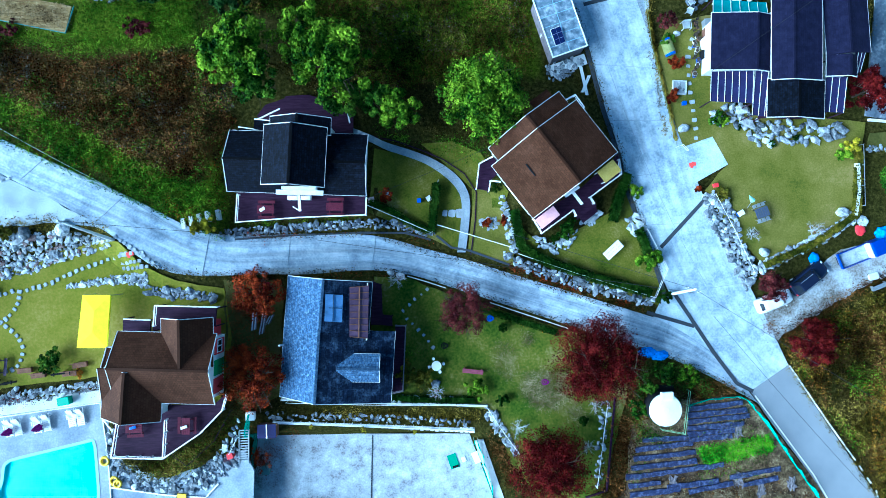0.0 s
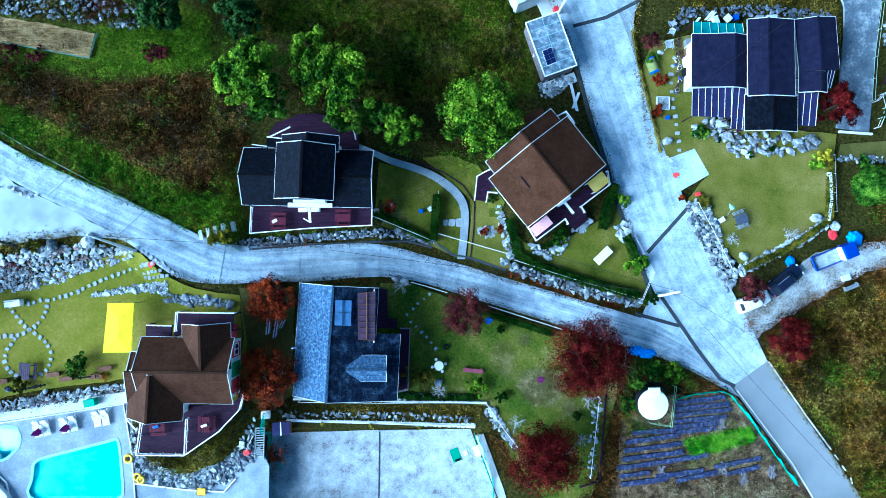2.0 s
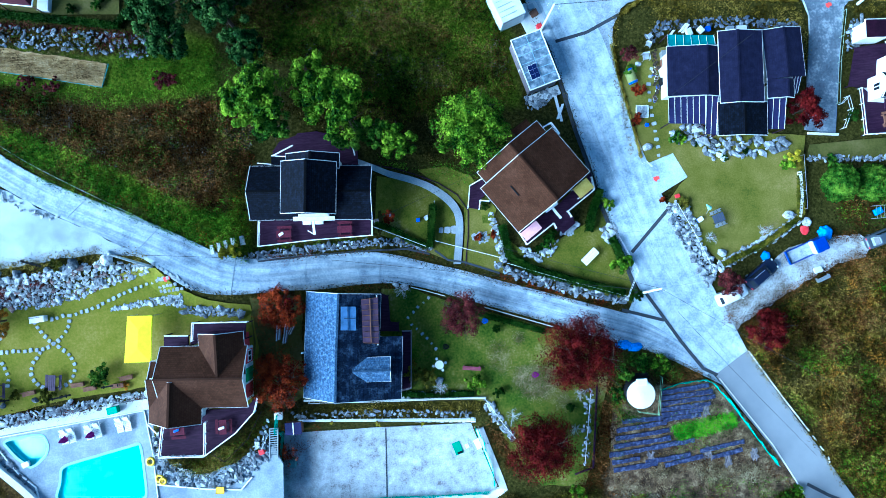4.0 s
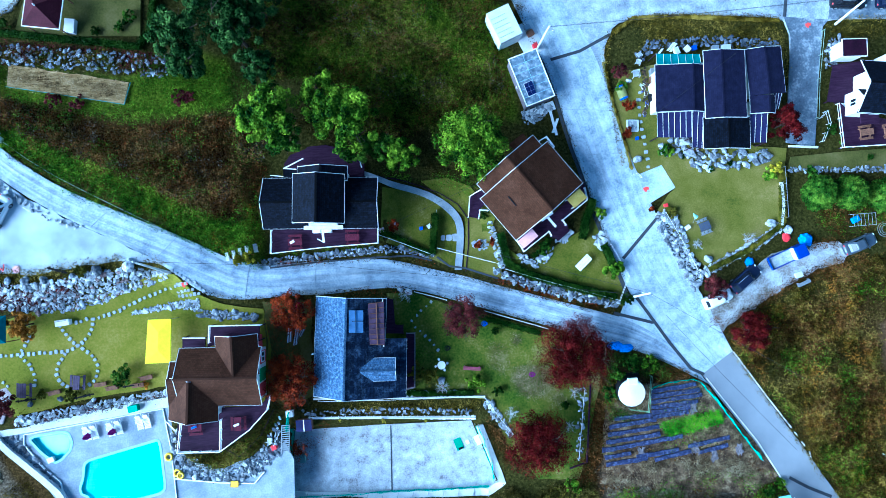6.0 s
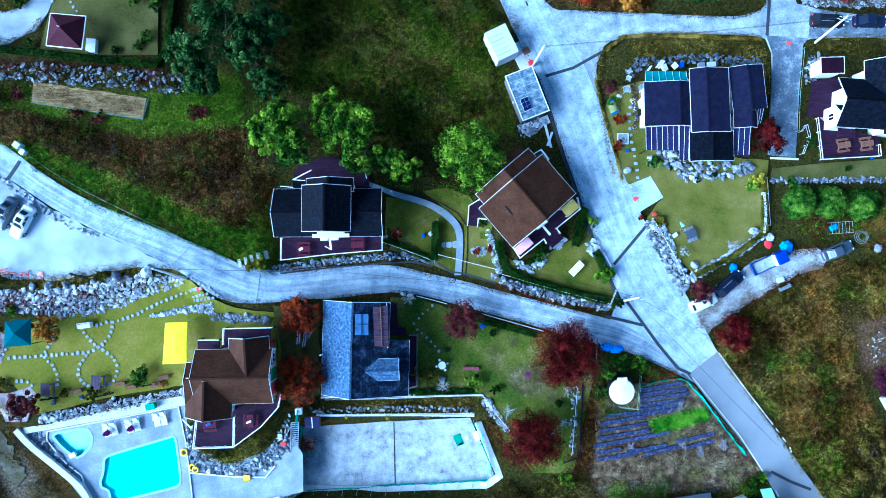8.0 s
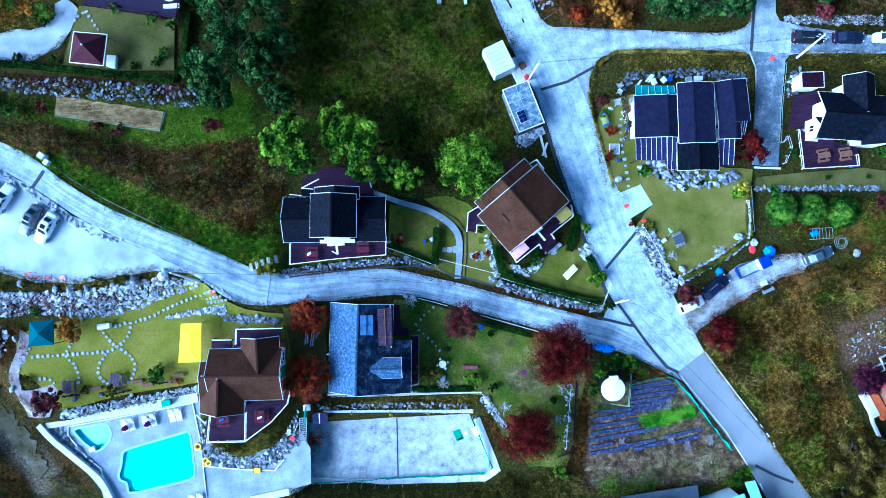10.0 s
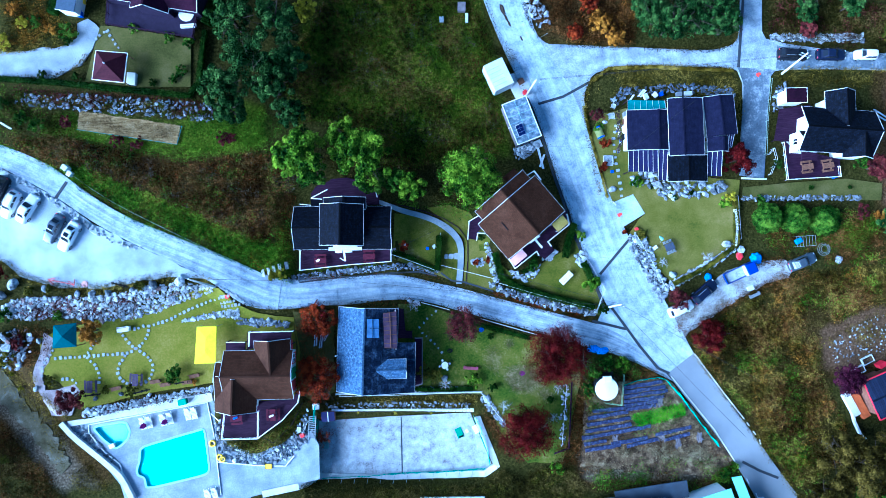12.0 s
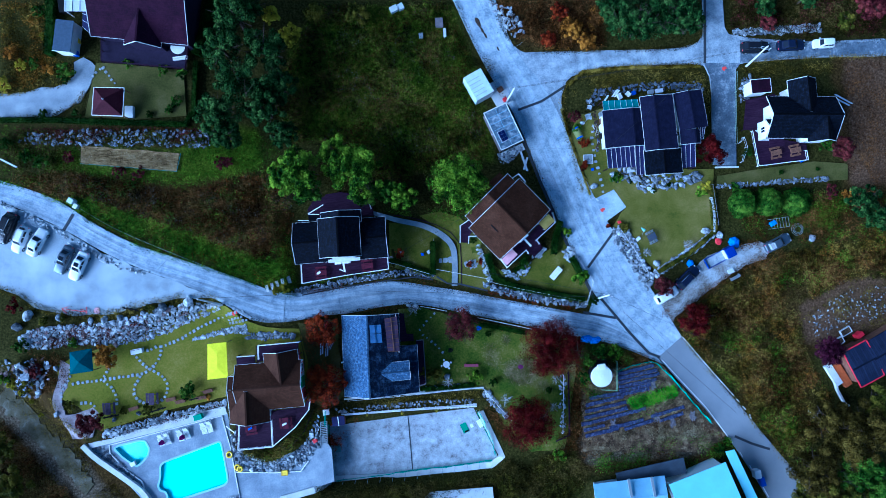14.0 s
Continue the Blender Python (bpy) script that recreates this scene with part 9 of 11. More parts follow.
undergrowth("slope_scrub", EAST, 3.2, weed_brown, "brown withered scrub on the slope", 0.2, 0.9, 8, 42, 0.5)
undergrowth("slope_green", EAST, 3.0, weed_green, "green weeds among dry growth", 0.17, 0.6, 8, 43, 0.66)
undergrowth("north_scrub", [(13.23, 46.78), (32.40, 44.19), (30.65, 35.91), (20.23, 37.15), (16.91, 39.34), (14.76, 42.24)], 4.5, weed_brown, "dry brown scrub beside the road fork", 0.19, 0.8, 8, 44)
undergrowth("north_orange", [(21.38, 44.72), (32.26, 43.24), (30.65, 35.91), (20.26, 37.34)], 2.5, leaf_orange, "orange bracken beside the road fork", 0.16, 0.7, 8, 45, 0.45)
undergrowth("south_thicket", [(-26.64, -28.02), (-14.18, -29.69), (0.51, -31.12), (3.78, -29.39), (15.84, -29.58), (17.46, -34.51), (12.54, -38.85), (-26.77, -31.19)], 5.0, weed_dark, "dark tangled thicket below the court", 0.2, 1.0, 9, 46)
undergrowth("south_leaves", [(-26.64, -28.02), (-14.18, -29.69), (0.51, -31.12), (3.78, -29.39), (15.84, -29.58), (17.46, -34.51), (12.54, -38.85), (-26.77, -31.19)], 3.0, leaf_olive, "olive leaved thicket below the court", 0.17, 1.1, 9, 47, 0.4, keep_out=[[(-11.98, -30.41), (2.21, -32.31), (2.21, -38.62), (-12.75, -35.73)]])
undergrowth("garden_margin", [(12.88, -27.25), (17.01, -15.70), (20.54, -14.55), (20.19, -19.96), (17.80, -24.27), (16.58, -29.70), (13.06, -29.15)], 5.0, weed_brown, "brown weeds between gardens", 0.17, 0.6, 8, 48)
undergrowth("tank_thicket", [(19.33, -11.81), (24.14, -13.22), (29.66, -15.63), (31.92, -17.14), (28.45, -17.14), (25.03, -16.97), (24.70, -15.97), (19.93, -15.40), (19.25, -19.81), (22.77, -20.85), (18.00, -21.68)], 7.0, leaf_mid, "green leafy thicket round the water tank", 0.15, 0.8, 8, 49, 0.15)
undergrowth("bank_weeds", [(25.48, -14.01), (30.60, -15.97), (32.18, -17.37), (24.52, -17.08)], 5.0, weed_brown, "rust coloured weeds beside the lane", 0.16, 0.6, 8, 50)
undergrowth("south_west_scrub", [(-74.24, -9.65), (-71.28, -14.14), (-68.32, -18.62), (-64.55, -23.68), (-61.65, -28.60), (-76.37, -26.28)], 4.0, weed_dark, "dark scrub at the slope foot", 0.2, 0.8, 8, 51)
undergrowth("south_west_dry", [(-71.58, -1.14), (-67.56, -2.66), (-63.44, -9.11), (-61.93, -16.94), (-55.21, -26.93), (-60.44, -26.11), (-67.00, -15.24), (-73.79, -6.13)], 6.0, weed_olive, "thin dry grass on pale soil", 0.14, 0.3, 7, 52, 0.45)
undergrowth("flower_beds", [(-62.78, 53.58), (-55.62, 52.61), (-56.27, 44.34), (-53.07, 42.58), (-54.20, 40.54), (-59.41, 39.95), (-64.51, 40.04)], 4.0, leaf_orange, "flower bed with orange and brown plants", 0.15, 0.5, 8, 53, 0.4)
undergrowth("flower_bed_weeds", [(-62.78, 53.58), (-55.62, 52.61), (-56.27, 44.34), (-53.07, 42.58), (-54.20, 40.54), (-59.41, 39.95), (-64.51, 40.04)], 4.0, weed_olive, "dry plants in the flower bed", 0.16, 0.5, 8, 54)
undergrowth("north_east_scrub", [(53.06, 42.37), (86.91, 37.80), (85.82, 31.27), (66.32, 33.15), (55.83, 35.17), (52.31, 36.43)], 5.0, weed_dark, "dark scrub above the side road", 0.2, 0.9, 8, 55)
undergrowth("north_east_weeds", [(53.06, 42.37), (86.91, 37.80), (85.82, 31.27), (66.32, 33.15), (55.83, 35.17), (52.31, 36.43)], 2.0, leaf_wine, "dusky red-brown weeds above the side road", 0.18, 0.8, 8, 56, 0.45)
undergrowth("dry_field", [(70.45, 28.30), (85.01, 26.48), (81.55, 4.42), (68.65, 7.71)], 2.2, weed_brown, "thin dry stubble on red-brown soil", 0.14, 0.25, 7, 57, 0.2)
undergrowth("plot_weeds", [(49.94, 8.94), (69.45, 6.34), (81.67, 5.37), (80.69, -2.70), (59.14, -1.22), (57.54, 1.61), (52.49, 0.42), (49.10, 2.83)], 3.5, weed_brown, "brown weeds on the lower plot", 0.17, 0.6, 8, 58)
undergrowth("plot_green", [(49.94, 8.94), (69.45, 6.34), (81.67, 5.37), (80.69, -2.70), (59.14, -1.22), (57.54, 1.61), (52.49, 0.42), (49.10, 2.83)], 2.5, weed_green, "green weeds on the lower plot", 0.16, 0.5, 8, 59, 0.45)
undergrowth("verge_grass", [(23.87, 29.43), (26.23, 32.28), (32.96, 32.12), (46.31, 30.56), (47.02, 27.66), (47.03, 22.82), (45.93, 22.01), (45.25, 26.93), (32.47, 28.91), (26.55, 28.09)], 6.0, weed_olive, "dry olive verge behind the east house", 0.13, 0.3, 7, 60, 0.3)
undergrowth("verge_dry", [(53.04, 29.92), (68.52, 28.56), (69.18, 26.52), (61.45, 27.40), (53.66, 27.70)], 5.0, weed_olive, "dry olive verge below the side road", 0.14, 0.35, 7, 61)
undergrowth("lane_verge", [(-24.97, 2.88), (-16.42, 3.23), (-8.24, 3.38), (-3.10, 2.17), (-3.44, 1.65), (-8.26, 2.86), (-16.45, 2.73), (-24.91, 2.37)], 9.0, leaf_rust, "rust and orange plants along the lane", 0.13, 0.45, 7, 62, 0.35)
undergrowth("lane_verge_green", [(-26.04, 4.45), (-18.90, 4.66), (-10.62, 4.81), (-10.64, 4.30), (-18.93, 3.96), (-26.00, 3.55)], 9.0, weed_green, "green plants along the deck front", 0.13, 0.4, 7, 63)
undergrowth("wall_plants", [(4.99, -0.55), (11.76, -3.41), (20.82, -6.55), (20.14, -7.05), (11.71, -4.52), (4.62, -1.52)], 9.0, leaf_rust, "rust coloured creepers below the boulder wall", 0.13, 0.4, 7, 64, 0.35)
undergrowth("wall_creepers", [(5.00, -0.35), (11.77, -3.08), (20.82, -6.36), (20.14, -7.05), (11.71, -4.52), (4.62, -1.52)], 7.0, weed_dark, "dark creepers on the boulder wall", 0.14, 0.4, 7, 65)
undergrowth("lane_flowers", [(2.51, -5.50), (6.38, -7.14), (11.54, -8.96), (11.19, -9.46), (6.03, -7.71), (2.36, -6.14)], 7.0, leaf_orange, "orange flowers along the lane fence", 0.12, 0.4, 7, 66, 0.4)
undergrowth("house_plants", [(-16.32, -0.98), (-7.75, -1.31), (-7.75, -1.82), (-16.43, -1.50)], 9.0, leaf_rust, "red-brown plants along the slate house", 0.13, 0.5, 7, 67, 0.3)
undergrowth("court_bank", [(-21.08, -15.72), (2.08, -17.08), (1.37, -18.62), (-12.12, -17.30), (-20.84, -16.38)], 7.0, weed_olive, "dry grass bank above the court", 0.13, 0.35, 7, 68)
undergrowth("court_weeds", [(1.37, -18.68), (4.52, -21.72), (6.05, -24.37), (4.32, -26.89), (2.54, -22.30)], 7.0, weed_brown, "brown weeds beside the court", 0.16, 0.6, 8, 69)
undergrowth("deck_bank", [(-37.98, -20.67), (-33.40, -21.60), (-30.63, -22.66), (-27.05, -19.77), (-25.16, -16.57), (-26.96, -18.49), (-29.58, -20.72), (-35.47, -20.05)], 9.0, weed_olive, "grassy strip below the deck", 0.12, 0.25, 7, 70)
undergrowth("bank_edge", [(-65.26, 4.39), (-51.99, 2.67), (-44.37, 3.60), (-37.93, 3.23), (-40.98, 4.34), (-49.40, 3.82), (-60.27, 4.17)], 6.0, weed_olive, "dry grass along the top of the bank", 0.13, 0.3, 7, 71)
undergrowth("bank_creepers", [(-66.17, 3.20), (-49.47, 2.73), (-37.03, 2.83), (-41.83, 1.43), (-50.52, -0.72), (-64.35, 0.46)], 12.0, leaf_wine, "wine-red creepers between the boulders", 0.16, 0.5, 6, 72, 0.42)
undergrowth("path_garden", [(-66.31, 1.11), (-63.71, -0.54), (-61.68, -1.98), (-61.96, -6.24), (-65.39, -6.82), (-69.61, -5.84)], 5.0, weed_brown, "brown plants among garden rocks", 0.16, 0.5, 8, 73)
undergrowth("house_back", [(-26.30, 22.07), (-21.34, 20.60), (-9.37, 16.34), (-2.33, 13.57), (4.90, 11.55), (7.64, 16.89), (-1.38, 20.03), (-15.58, 23.56)], 3.0, weed_dark, "dark leaf litter and weeds under the trees", 0.18, 0.5, 8, 74, keep_out=[[(-22.37, 18.29), (-9.23, 18.69), (-9.06, 12.28), (-22.91, 12.73)]])
undergrowth("tree_verge", [(-9.87, 15.05), (-4.14, 13.02), (-0.63, 13.57), (3.71, 11.72), (2.41, 10.53), (-0.71, 11.15), (-4.48, 12.26), (-9.32, 13.52)], 6.0, weed_green, "green weeds behind the garden path", 0.15, 0.4, 7, 75)
undergrowth("house_side", [(-25.38, -1.96), (-24.84, -7.87), (-25.87, -15.31), (-28.10, -15.40), (-22.20, -16.95), (-21.20, -14.35), (-21.33, -8.80), (-20.30, -1.56), (-23.92, -0.84)], 4.0, weed_brown, "fallen leaves between the houses", 0.14, 0.15, 6, 76)
undergrowth("maple_litter", [(-22.71, -17.48), (-17.91, -17.98), (-19.75, -20.62), (-22.16, -23.06), (-24.32, -25.06)], 9.0, leaf_rust, "fallen rust-red leaves on the court", 0.10, 0.08, 6, 77, 0.3)
undergrowth("lettuce_bed", [(25.23, -22.38), (33.99, -21.37), (34.72, -23.26), (26.57, -24.61)], 40.0, leaf_bright, "row of bright green lettuce in the garden", 0.15, 0.45, 8, 78, spread=0.2)
undergrowth("herb_bed", [(30.68, -24.17), (33.23, -23.75), (33.53, -24.53), (31.18, -24.89)], 16.0, leaf_mid, "row of dark green vegetables", 0.14, 0.35, 8, 79, spread=0.2)
undergrowth("garden_debris", [(17.89, -22.41), (26.71, -21.98), (42.16, -31.27), (37.75, -33.88), (16.60, -30.82)], 4.0, weed_brown, "dry plant remains on the garden soil", 0.16, 0.3, 7, 80, 0.4)
undergrowth("garden_rear", [(26.57, -29.05), (42.23, -30.81), (42.67, -34.23), (36.33, -36.48), (19.08, -33.38), (17.49, -31.25)], 4.0, weed_green, "green weeds behind the garden", 0.15, 0.45, 7, 81, 0.35)
undergrowth("roadside_weeds", [(46.85, -29.61), (51.40, -36.06), (55.47, -40.05), (58.96, -36.75), (56.69, -32.56)], 4.0, weed_green, "green weeds beside the asphalt road", 0.16, 0.5, 7, 82, 0.3)
undergrowth("shed_weeds", [(8.49, 36.81), (10.65, 38.46), (12.22, 34.89), (7.18, 33.14), (7.56, 29.27), (9.47, 22.83), (11.83, 19.61), (15.85, 17.63), (14.27, 19.77), (10.13, 20.83), (8.70, 25.32)], 4.0, weed_dark, "dark weeds beside the sheds", 0.17, 0.5, 8, 83, keep_out=[[(5.91, 34.24), (9.51, 35.92), (15.62, 22.44), (10.60, 20.77)]])

undergrowth("dry_straw", [(17.5, -27.4), (23.5, -27.2), (30.0, -27.4), (36.8, -28.2), (39.6, -31.2), (34.0, -30.4), (17.5, -30.4)], 9.0, worn_straw, "pale dry straw strewn over the garden soil", 0.14, 0.12, 7, 142, 0.36)
undergrowth("dead_plants", [(18.5, -25.6), (30.5, -25.4), (38.5, -28.2), (40.5, -31.0), (33.0, -28.0), (18.0, -27.6)], 5.0, weed_brown, "withered red-brown plants in the garden", 0.16, 0.4, 8, 143, 0.5)

TERRACE = [(-62.82, 33.34), (-52.71, 32.36), (-34.36, 29.85), (-34.60, 27.56), (-48.89, 29.70), (-63.04, 32.11)]
undergrowth("terrace_plants", TERRACE, 4.0, leaf_wine, "wine-red plants between the terrace stones", 0.17, 0.7, 8, 151, 0.5)
undergrowth("terrace_grass", TERRACE, 4.0, weed_olive, "dry yellow plants between the terrace stones", 0.16, 0.6, 8, 152, 0.55)
undergrowth("terrace_leaves", TERRACE, 3.0, leaf_mid, "green plants between the terrace stones", 0.16, 0.6, 8, 153, 0.55)



def edge_growth(name, pts, mat, per_m, label, seed, spread=0.28, size=0.08, closed=False):
    """Low weeds and litter that creep over the edge of a road or yard."""
    rnd = np.random.default_rng(seed)
    q = np.array(densify(rounded(pts, 2) if not closed else pts, 0.3, closed))
    keep = np.array([noise.noise(Vector((x * 0.35, y * 0.35, seed))) for x, y in q]) > -0.28
    q = np.repeat(q[keep], max(1, int(per_m * 0.3)), 0)
    n = len(q)
    px, py = q[:, 0] + rnd.normal(size=n) * spread, q[:, 1] + rnd.normal(size=n) * spread
    p = np.stack([px, py, height_many(px, py) + 0.07 + rnd.uniform(0, 0.12, n)], 1)
    nrm = rnd.normal(size=(n, 3)) * 0.5 + np.array([0, 0, 0.8])
    nrm /= np.linalg.norm(nrm, axis=1, keepdims=True)
    return tagged(new(name, leaf_mesh(name, p, nrm, size * rnd.uniform(0.5, 1.6, n), mat, rnd, 0.5)), label, "undergrowth", kind="stuff")


for k, (pts, mt, dens) in enumerate((
        ([(-66.51, 26.61), (-61.82, 24.40), (-57.97, 22.12), (-54.33, 18.55), (-48.94, 14.52), (-43.25, 11.66), (-36.81, 8.50), (-32.05, 5.92), (-29.05, 4.03), (-25.65, 3.03)], weed_green, 60),
        ([(-33.45, 0.53), (-30.44, -0.95), (-26.15, -1.29), (-22.65, -1.14), (-17.51, -1.51), (-11.91, -1.14), (-8.23, -1.33), (-4.63, -2.18), (-1.06, -3.57), (4.32, -5.51), (11.51, -8.09), (17.78, -10.63), (24.23, -12.67), (31.0, -16.6)], weed_dark, 50),
        ([(-22.13, 2.95), (-16.75, 3.04), (-11.31, 2.87), (-7.73, 2.22), (-4.17, 0.94), (0.17, -0.28), (3.94, -1.69), (10.25, -3.85), (17.48, -6.34)], weed_dark, 50),
        ([(7.0, 47.0), (9.69, 37.14), (13.59, 27.99), (15.99, 18.57), (19.31, 5.71), (22.0, -2.6)], weed_dark, 45),
        ([(12.6, 48.0), (15.0, 38.4), (20.21, 36.96), (28.73, 35.98), (38.23, 34.87), (43.02, 34.41), (46.4, 34.9), (48.0, 37.5)], weed_dark, 80),
        ([(23.4, 12.9), (22.1, 23.0), (22.03, 28.73), (23.79, 32.04), (28.26, 32.96), (34.01, 32.65), (46.3, 31.25)], weed_olive, 60),
        ([(53.3, 30.4), (59.93, 30.1), (68.66, 29.4), (85.1, 27.4)], weed_olive, 60),
        ([(52.0, 36.2), (55.71, 34.5), (66.18, 32.4), (78.66, 31.3), (85.6, 30.5)], weed_dark, 60),
        ([(-36.75, 3.9), (-41.55, 4.96), (-46.80, 4.69), (-52.96, 4.02), (-58.95, 4.56), (-64.70, 6.73), (-66.95, 9.25), (-74.0, 12.0)], weed_olive, 120),
        ([(34.0, -9.2), (36.16, -10.24), (38.25, -8.85), (41.54, -7.16), (45.27, -5.11), (48.97, -3.44), (52.59, -2.79), (53.8, -1.4), (52.06, 0.23), (47.07, 0.07)], weed_brown, 130),
        ([(36.6, -13.6), (40.47, -19.97), (43.29, -24.26), (45.64, -27.99), (49.64, -34.83), (54.0, -41.4)], weed_olive, 60),
        ([(-67.96, 39.65), (-59.46, 39.52), (-55.15, 39.79), (-53.30, 40.85), (-52.85, 42.98)], weed_olive, 80),
        ([(-50.94, 39.21), (-52.96, 36.86), (-56.61, 35.18), (-61.72, 35.28), (-68.38, 36.39)], weed_dark, 80),
        ([(-60.2, -14.7), (-63.2, -12.0), (-65.0, -8.0)], weed_olive, 80))):
    edge_growth("edge_weeds", pts, mt, dens, "low weeds creeping over the paved edge", 400 + k, 0.45 if dens > 100 else 0.26)

for k, (area, mt, dens, rise, lab) in enumerate((
        (WEST, weed_brown, 0.42, 1.1, "mounds of brown brush on the slope"), (WEST, weed_dark, 0.36, 1.2, "mounds of dark brush on the slope"), (WEST, weed_green, 0.16, 0.9, "leafy green mounds on the slope"),
        (VERGE, weed_green, 0.5, 0.9, "leafy green mounds along the lane"), (EAST, weed_dark, 0.36, 1.1, "mounds of dark brush on the dry slope"), (EAST, weed_olive, 0.3, 1.0, "mounds of yellowing brush on the dry slope"),
        (NORTH, weed_field, 0.42, 0.8, "mounds of rough grass in the meadow"), (NORTH, weed_dark, 0.22, 0.9, "mounds of withered brush in the meadow"))):
    undergrowth("brush_mounds", area, dens, mt, lab, 0.2, rise, 22, 170 + k, 0.4, 0.42, keep_out=[VERGE] if area is WEST else ())

# ---- vegetable rows under film ----
for pts in ([(24.62, -18.05), (30.94, -17.62)], [(24.59, -18.75), (31.51, -18.42)], [(24.57, -19.44), (31.75, -19.13)], [(24.54, -20.20), (31.12, -19.99)], [(24.51, -20.89), (29.90, -20.62)], [(18.46, -22.28), (25.06, -21.80)], [(18.29, -23.28), (25.34, -22.83)], [(17.93, -24.27), (25.43, -23.85)], [(17.32, -25.30), (28.55, -24.41)], [(19.27, -21.19), (24.50, -21.20)], [(29.15, -25.97), (35.16, -25.27)], [(21.93, -26.60), (27.82, -26.20)], [(17.6, -26.25), (21.2, -26.0)], [(24.62, -21.5), (29.6, -21.25)], [(17.7, -27.2), (23.4, -26.9)], [(24.4, -27.2), (29.5, -26.6)], [(30.6, -26.9), (34.8, -26.3)]):
    bed = ribbon(rounded(pts, 1), 0.55, -0.05, 0.24, 0.6)
    for vtx in bed.verts:
        vtx.co += Vector((0.12 * noise.noise(vtx.co * 1.7), 0.14 * noise.noise(vtx.co * 1.3 + Vector((9, 0, 0))), 0.06 * noise.noise(vtx.co * 3)))
    tagged(part("mulch_row", bed, mulch_film), "raised vegetable row covered with dark plastic film", "planting row", "vegetable rows", kind="structure")
for p in ((30.36, -20.78), (30.12, -26.35), (32.73, -27.47), (22.60, -26.20), (36.41, -27.06)):
    x, y = p
    rnd = random.Random(int(x * 7))
    bm = bmesh.new()
    bmesh.ops.create_grid(bm, x_segments=6, y_segments=6, size=0.8)
    for vtx in bm.verts:
        vtx.co = Vector((vtx.co.x * rnd.uniform(0.5, 1.1) * 0.7, vtx.co.y * rnd.uniform(0.6, 1.3), rnd.uniform(0, 0.12)))
    bm.transform(Matrix.Translation((x, y, height(x, y) + 0.12)))
    bmesh.ops.solidify(bm, geom=bm.faces[:], thickness=0.02)
    tagged(part("crumpled_sheet", bm, grey_wood), "crumpled grey plastic sheet on the soil", "sheet")

# ---- water tank ----
tk = thing("water_tank", *(21.78, -17.79), -0.7, "round white water tank on a dark plinth", "water tank")
x, y = (21.35, -17.47)
part("plinth", box(x - 2.1, y - 1.9, -1.2, x + 1.9, y + 2.2, -0.3), rubber, tk)
part("shell", tube((x, y, -0.3), (x, y, 2.0), 1.72, 1.72, 40), rubber, tk)
part("cover", join(tube((x, y, 2.0), (x, y, 2.16), 1.78, 1.7, 40), tube((x, y, 2.16), (x, y, 2.3), 1.7, 0.3, 40)), plastic_white, tk, "white domed tank cover")
part("hatch", box(x - 0.5, y + 1.15, 2.0, x + 0.8, y + 2.0, 2.4, None, 0.05), plastic_white, tk)
rail_green = plain("rail_green", (0.30, 0.45, 0.25), 0.5)
fence([(24.71, -15.90), (23.93, -20.61), (21.43, -20.04)], rail_green, "green pipe railing beside the water tank", 1.0, 1.2, 2, 0.08)

# ---- gardens: loose things ----
x, y = (-3.28, -12.04)
z = height(x, y) + 0.05
tb = thing("garden_table", x, y, z, "round white garden table on the lawn", "table")
part("tabletop", tube((x, y, z + 0.66), (x, y, z + 0.72), 0.55, 0.55, 28), plastic_white, tb)
part("pedestal", tube((x, y, z), (x, y, z + 0.66), 0.22, 0.12, 12), plastic_white, tb)
for px, py in ((-3.58, -11.31), (-4.07, -12.20), (-2.50, -11.88), (-2.92, -12.77)):
    st = thing("garden_stool", px, py, z, "small round white stool by the table", "stool", "stools round the garden table")
    part("seat", tube((px, py, z + 0.36), (px, py, z + 0.42), 0.17, 0.17, 14), plastic_white, st)
    part("base", tube((px, py, z), (px, py, z + 0.36), 0.13, 0.1, 10), plastic_white, st)
x, y = (0.73, -12.87)
bench(x, y, height(x, y) + 0.05, -8, plain("rose_wood", (0.22, 0.06, 0.09), 0.7, vary=0.25), "faded rose coloured bench on the lawn", 2.3, False)
for p, c, lab in (((-2.36, -9.94), rubber, "black and white garden barrow on the grass"), ((2.85, -7.08), plastic_blue, "coiled blue garden hose on the grass"), ((8.71, -14.39), purple_cloth, "purple toy lying under the maple")):
    x, y = p
    z = height(x, y) + 0.06
    o = thing("garden_clutter", x, y, z, lab, "garden item")
    for k in range(3):
        ring = bmesh.new()
        n = 16
        vs = [[ring.verts.new((x + (0.32 - 0.07 * k + 0.05 * math.cos(b)) * math.cos(a) + 0.12 * k, y + (0.32 - 0.07 * k + 0.05 * math.cos(b)) * math.sin(a), z + 0.06 * k + 0.05 * math.sin(b) + 0.05)) for b in (0, 1.57, 3.14, 4.71)] for a in [i * math.tau / n for i in range(n)]]
        for i in range(n):
            for j in range(4):
                ring.faces.new((vs[i][j], vs[(i + 1) % n][j], vs[(i + 1) % n][(j + 1) % 4], vs[i][(j + 1) % 4]))
        part("coil", ring, c, o)
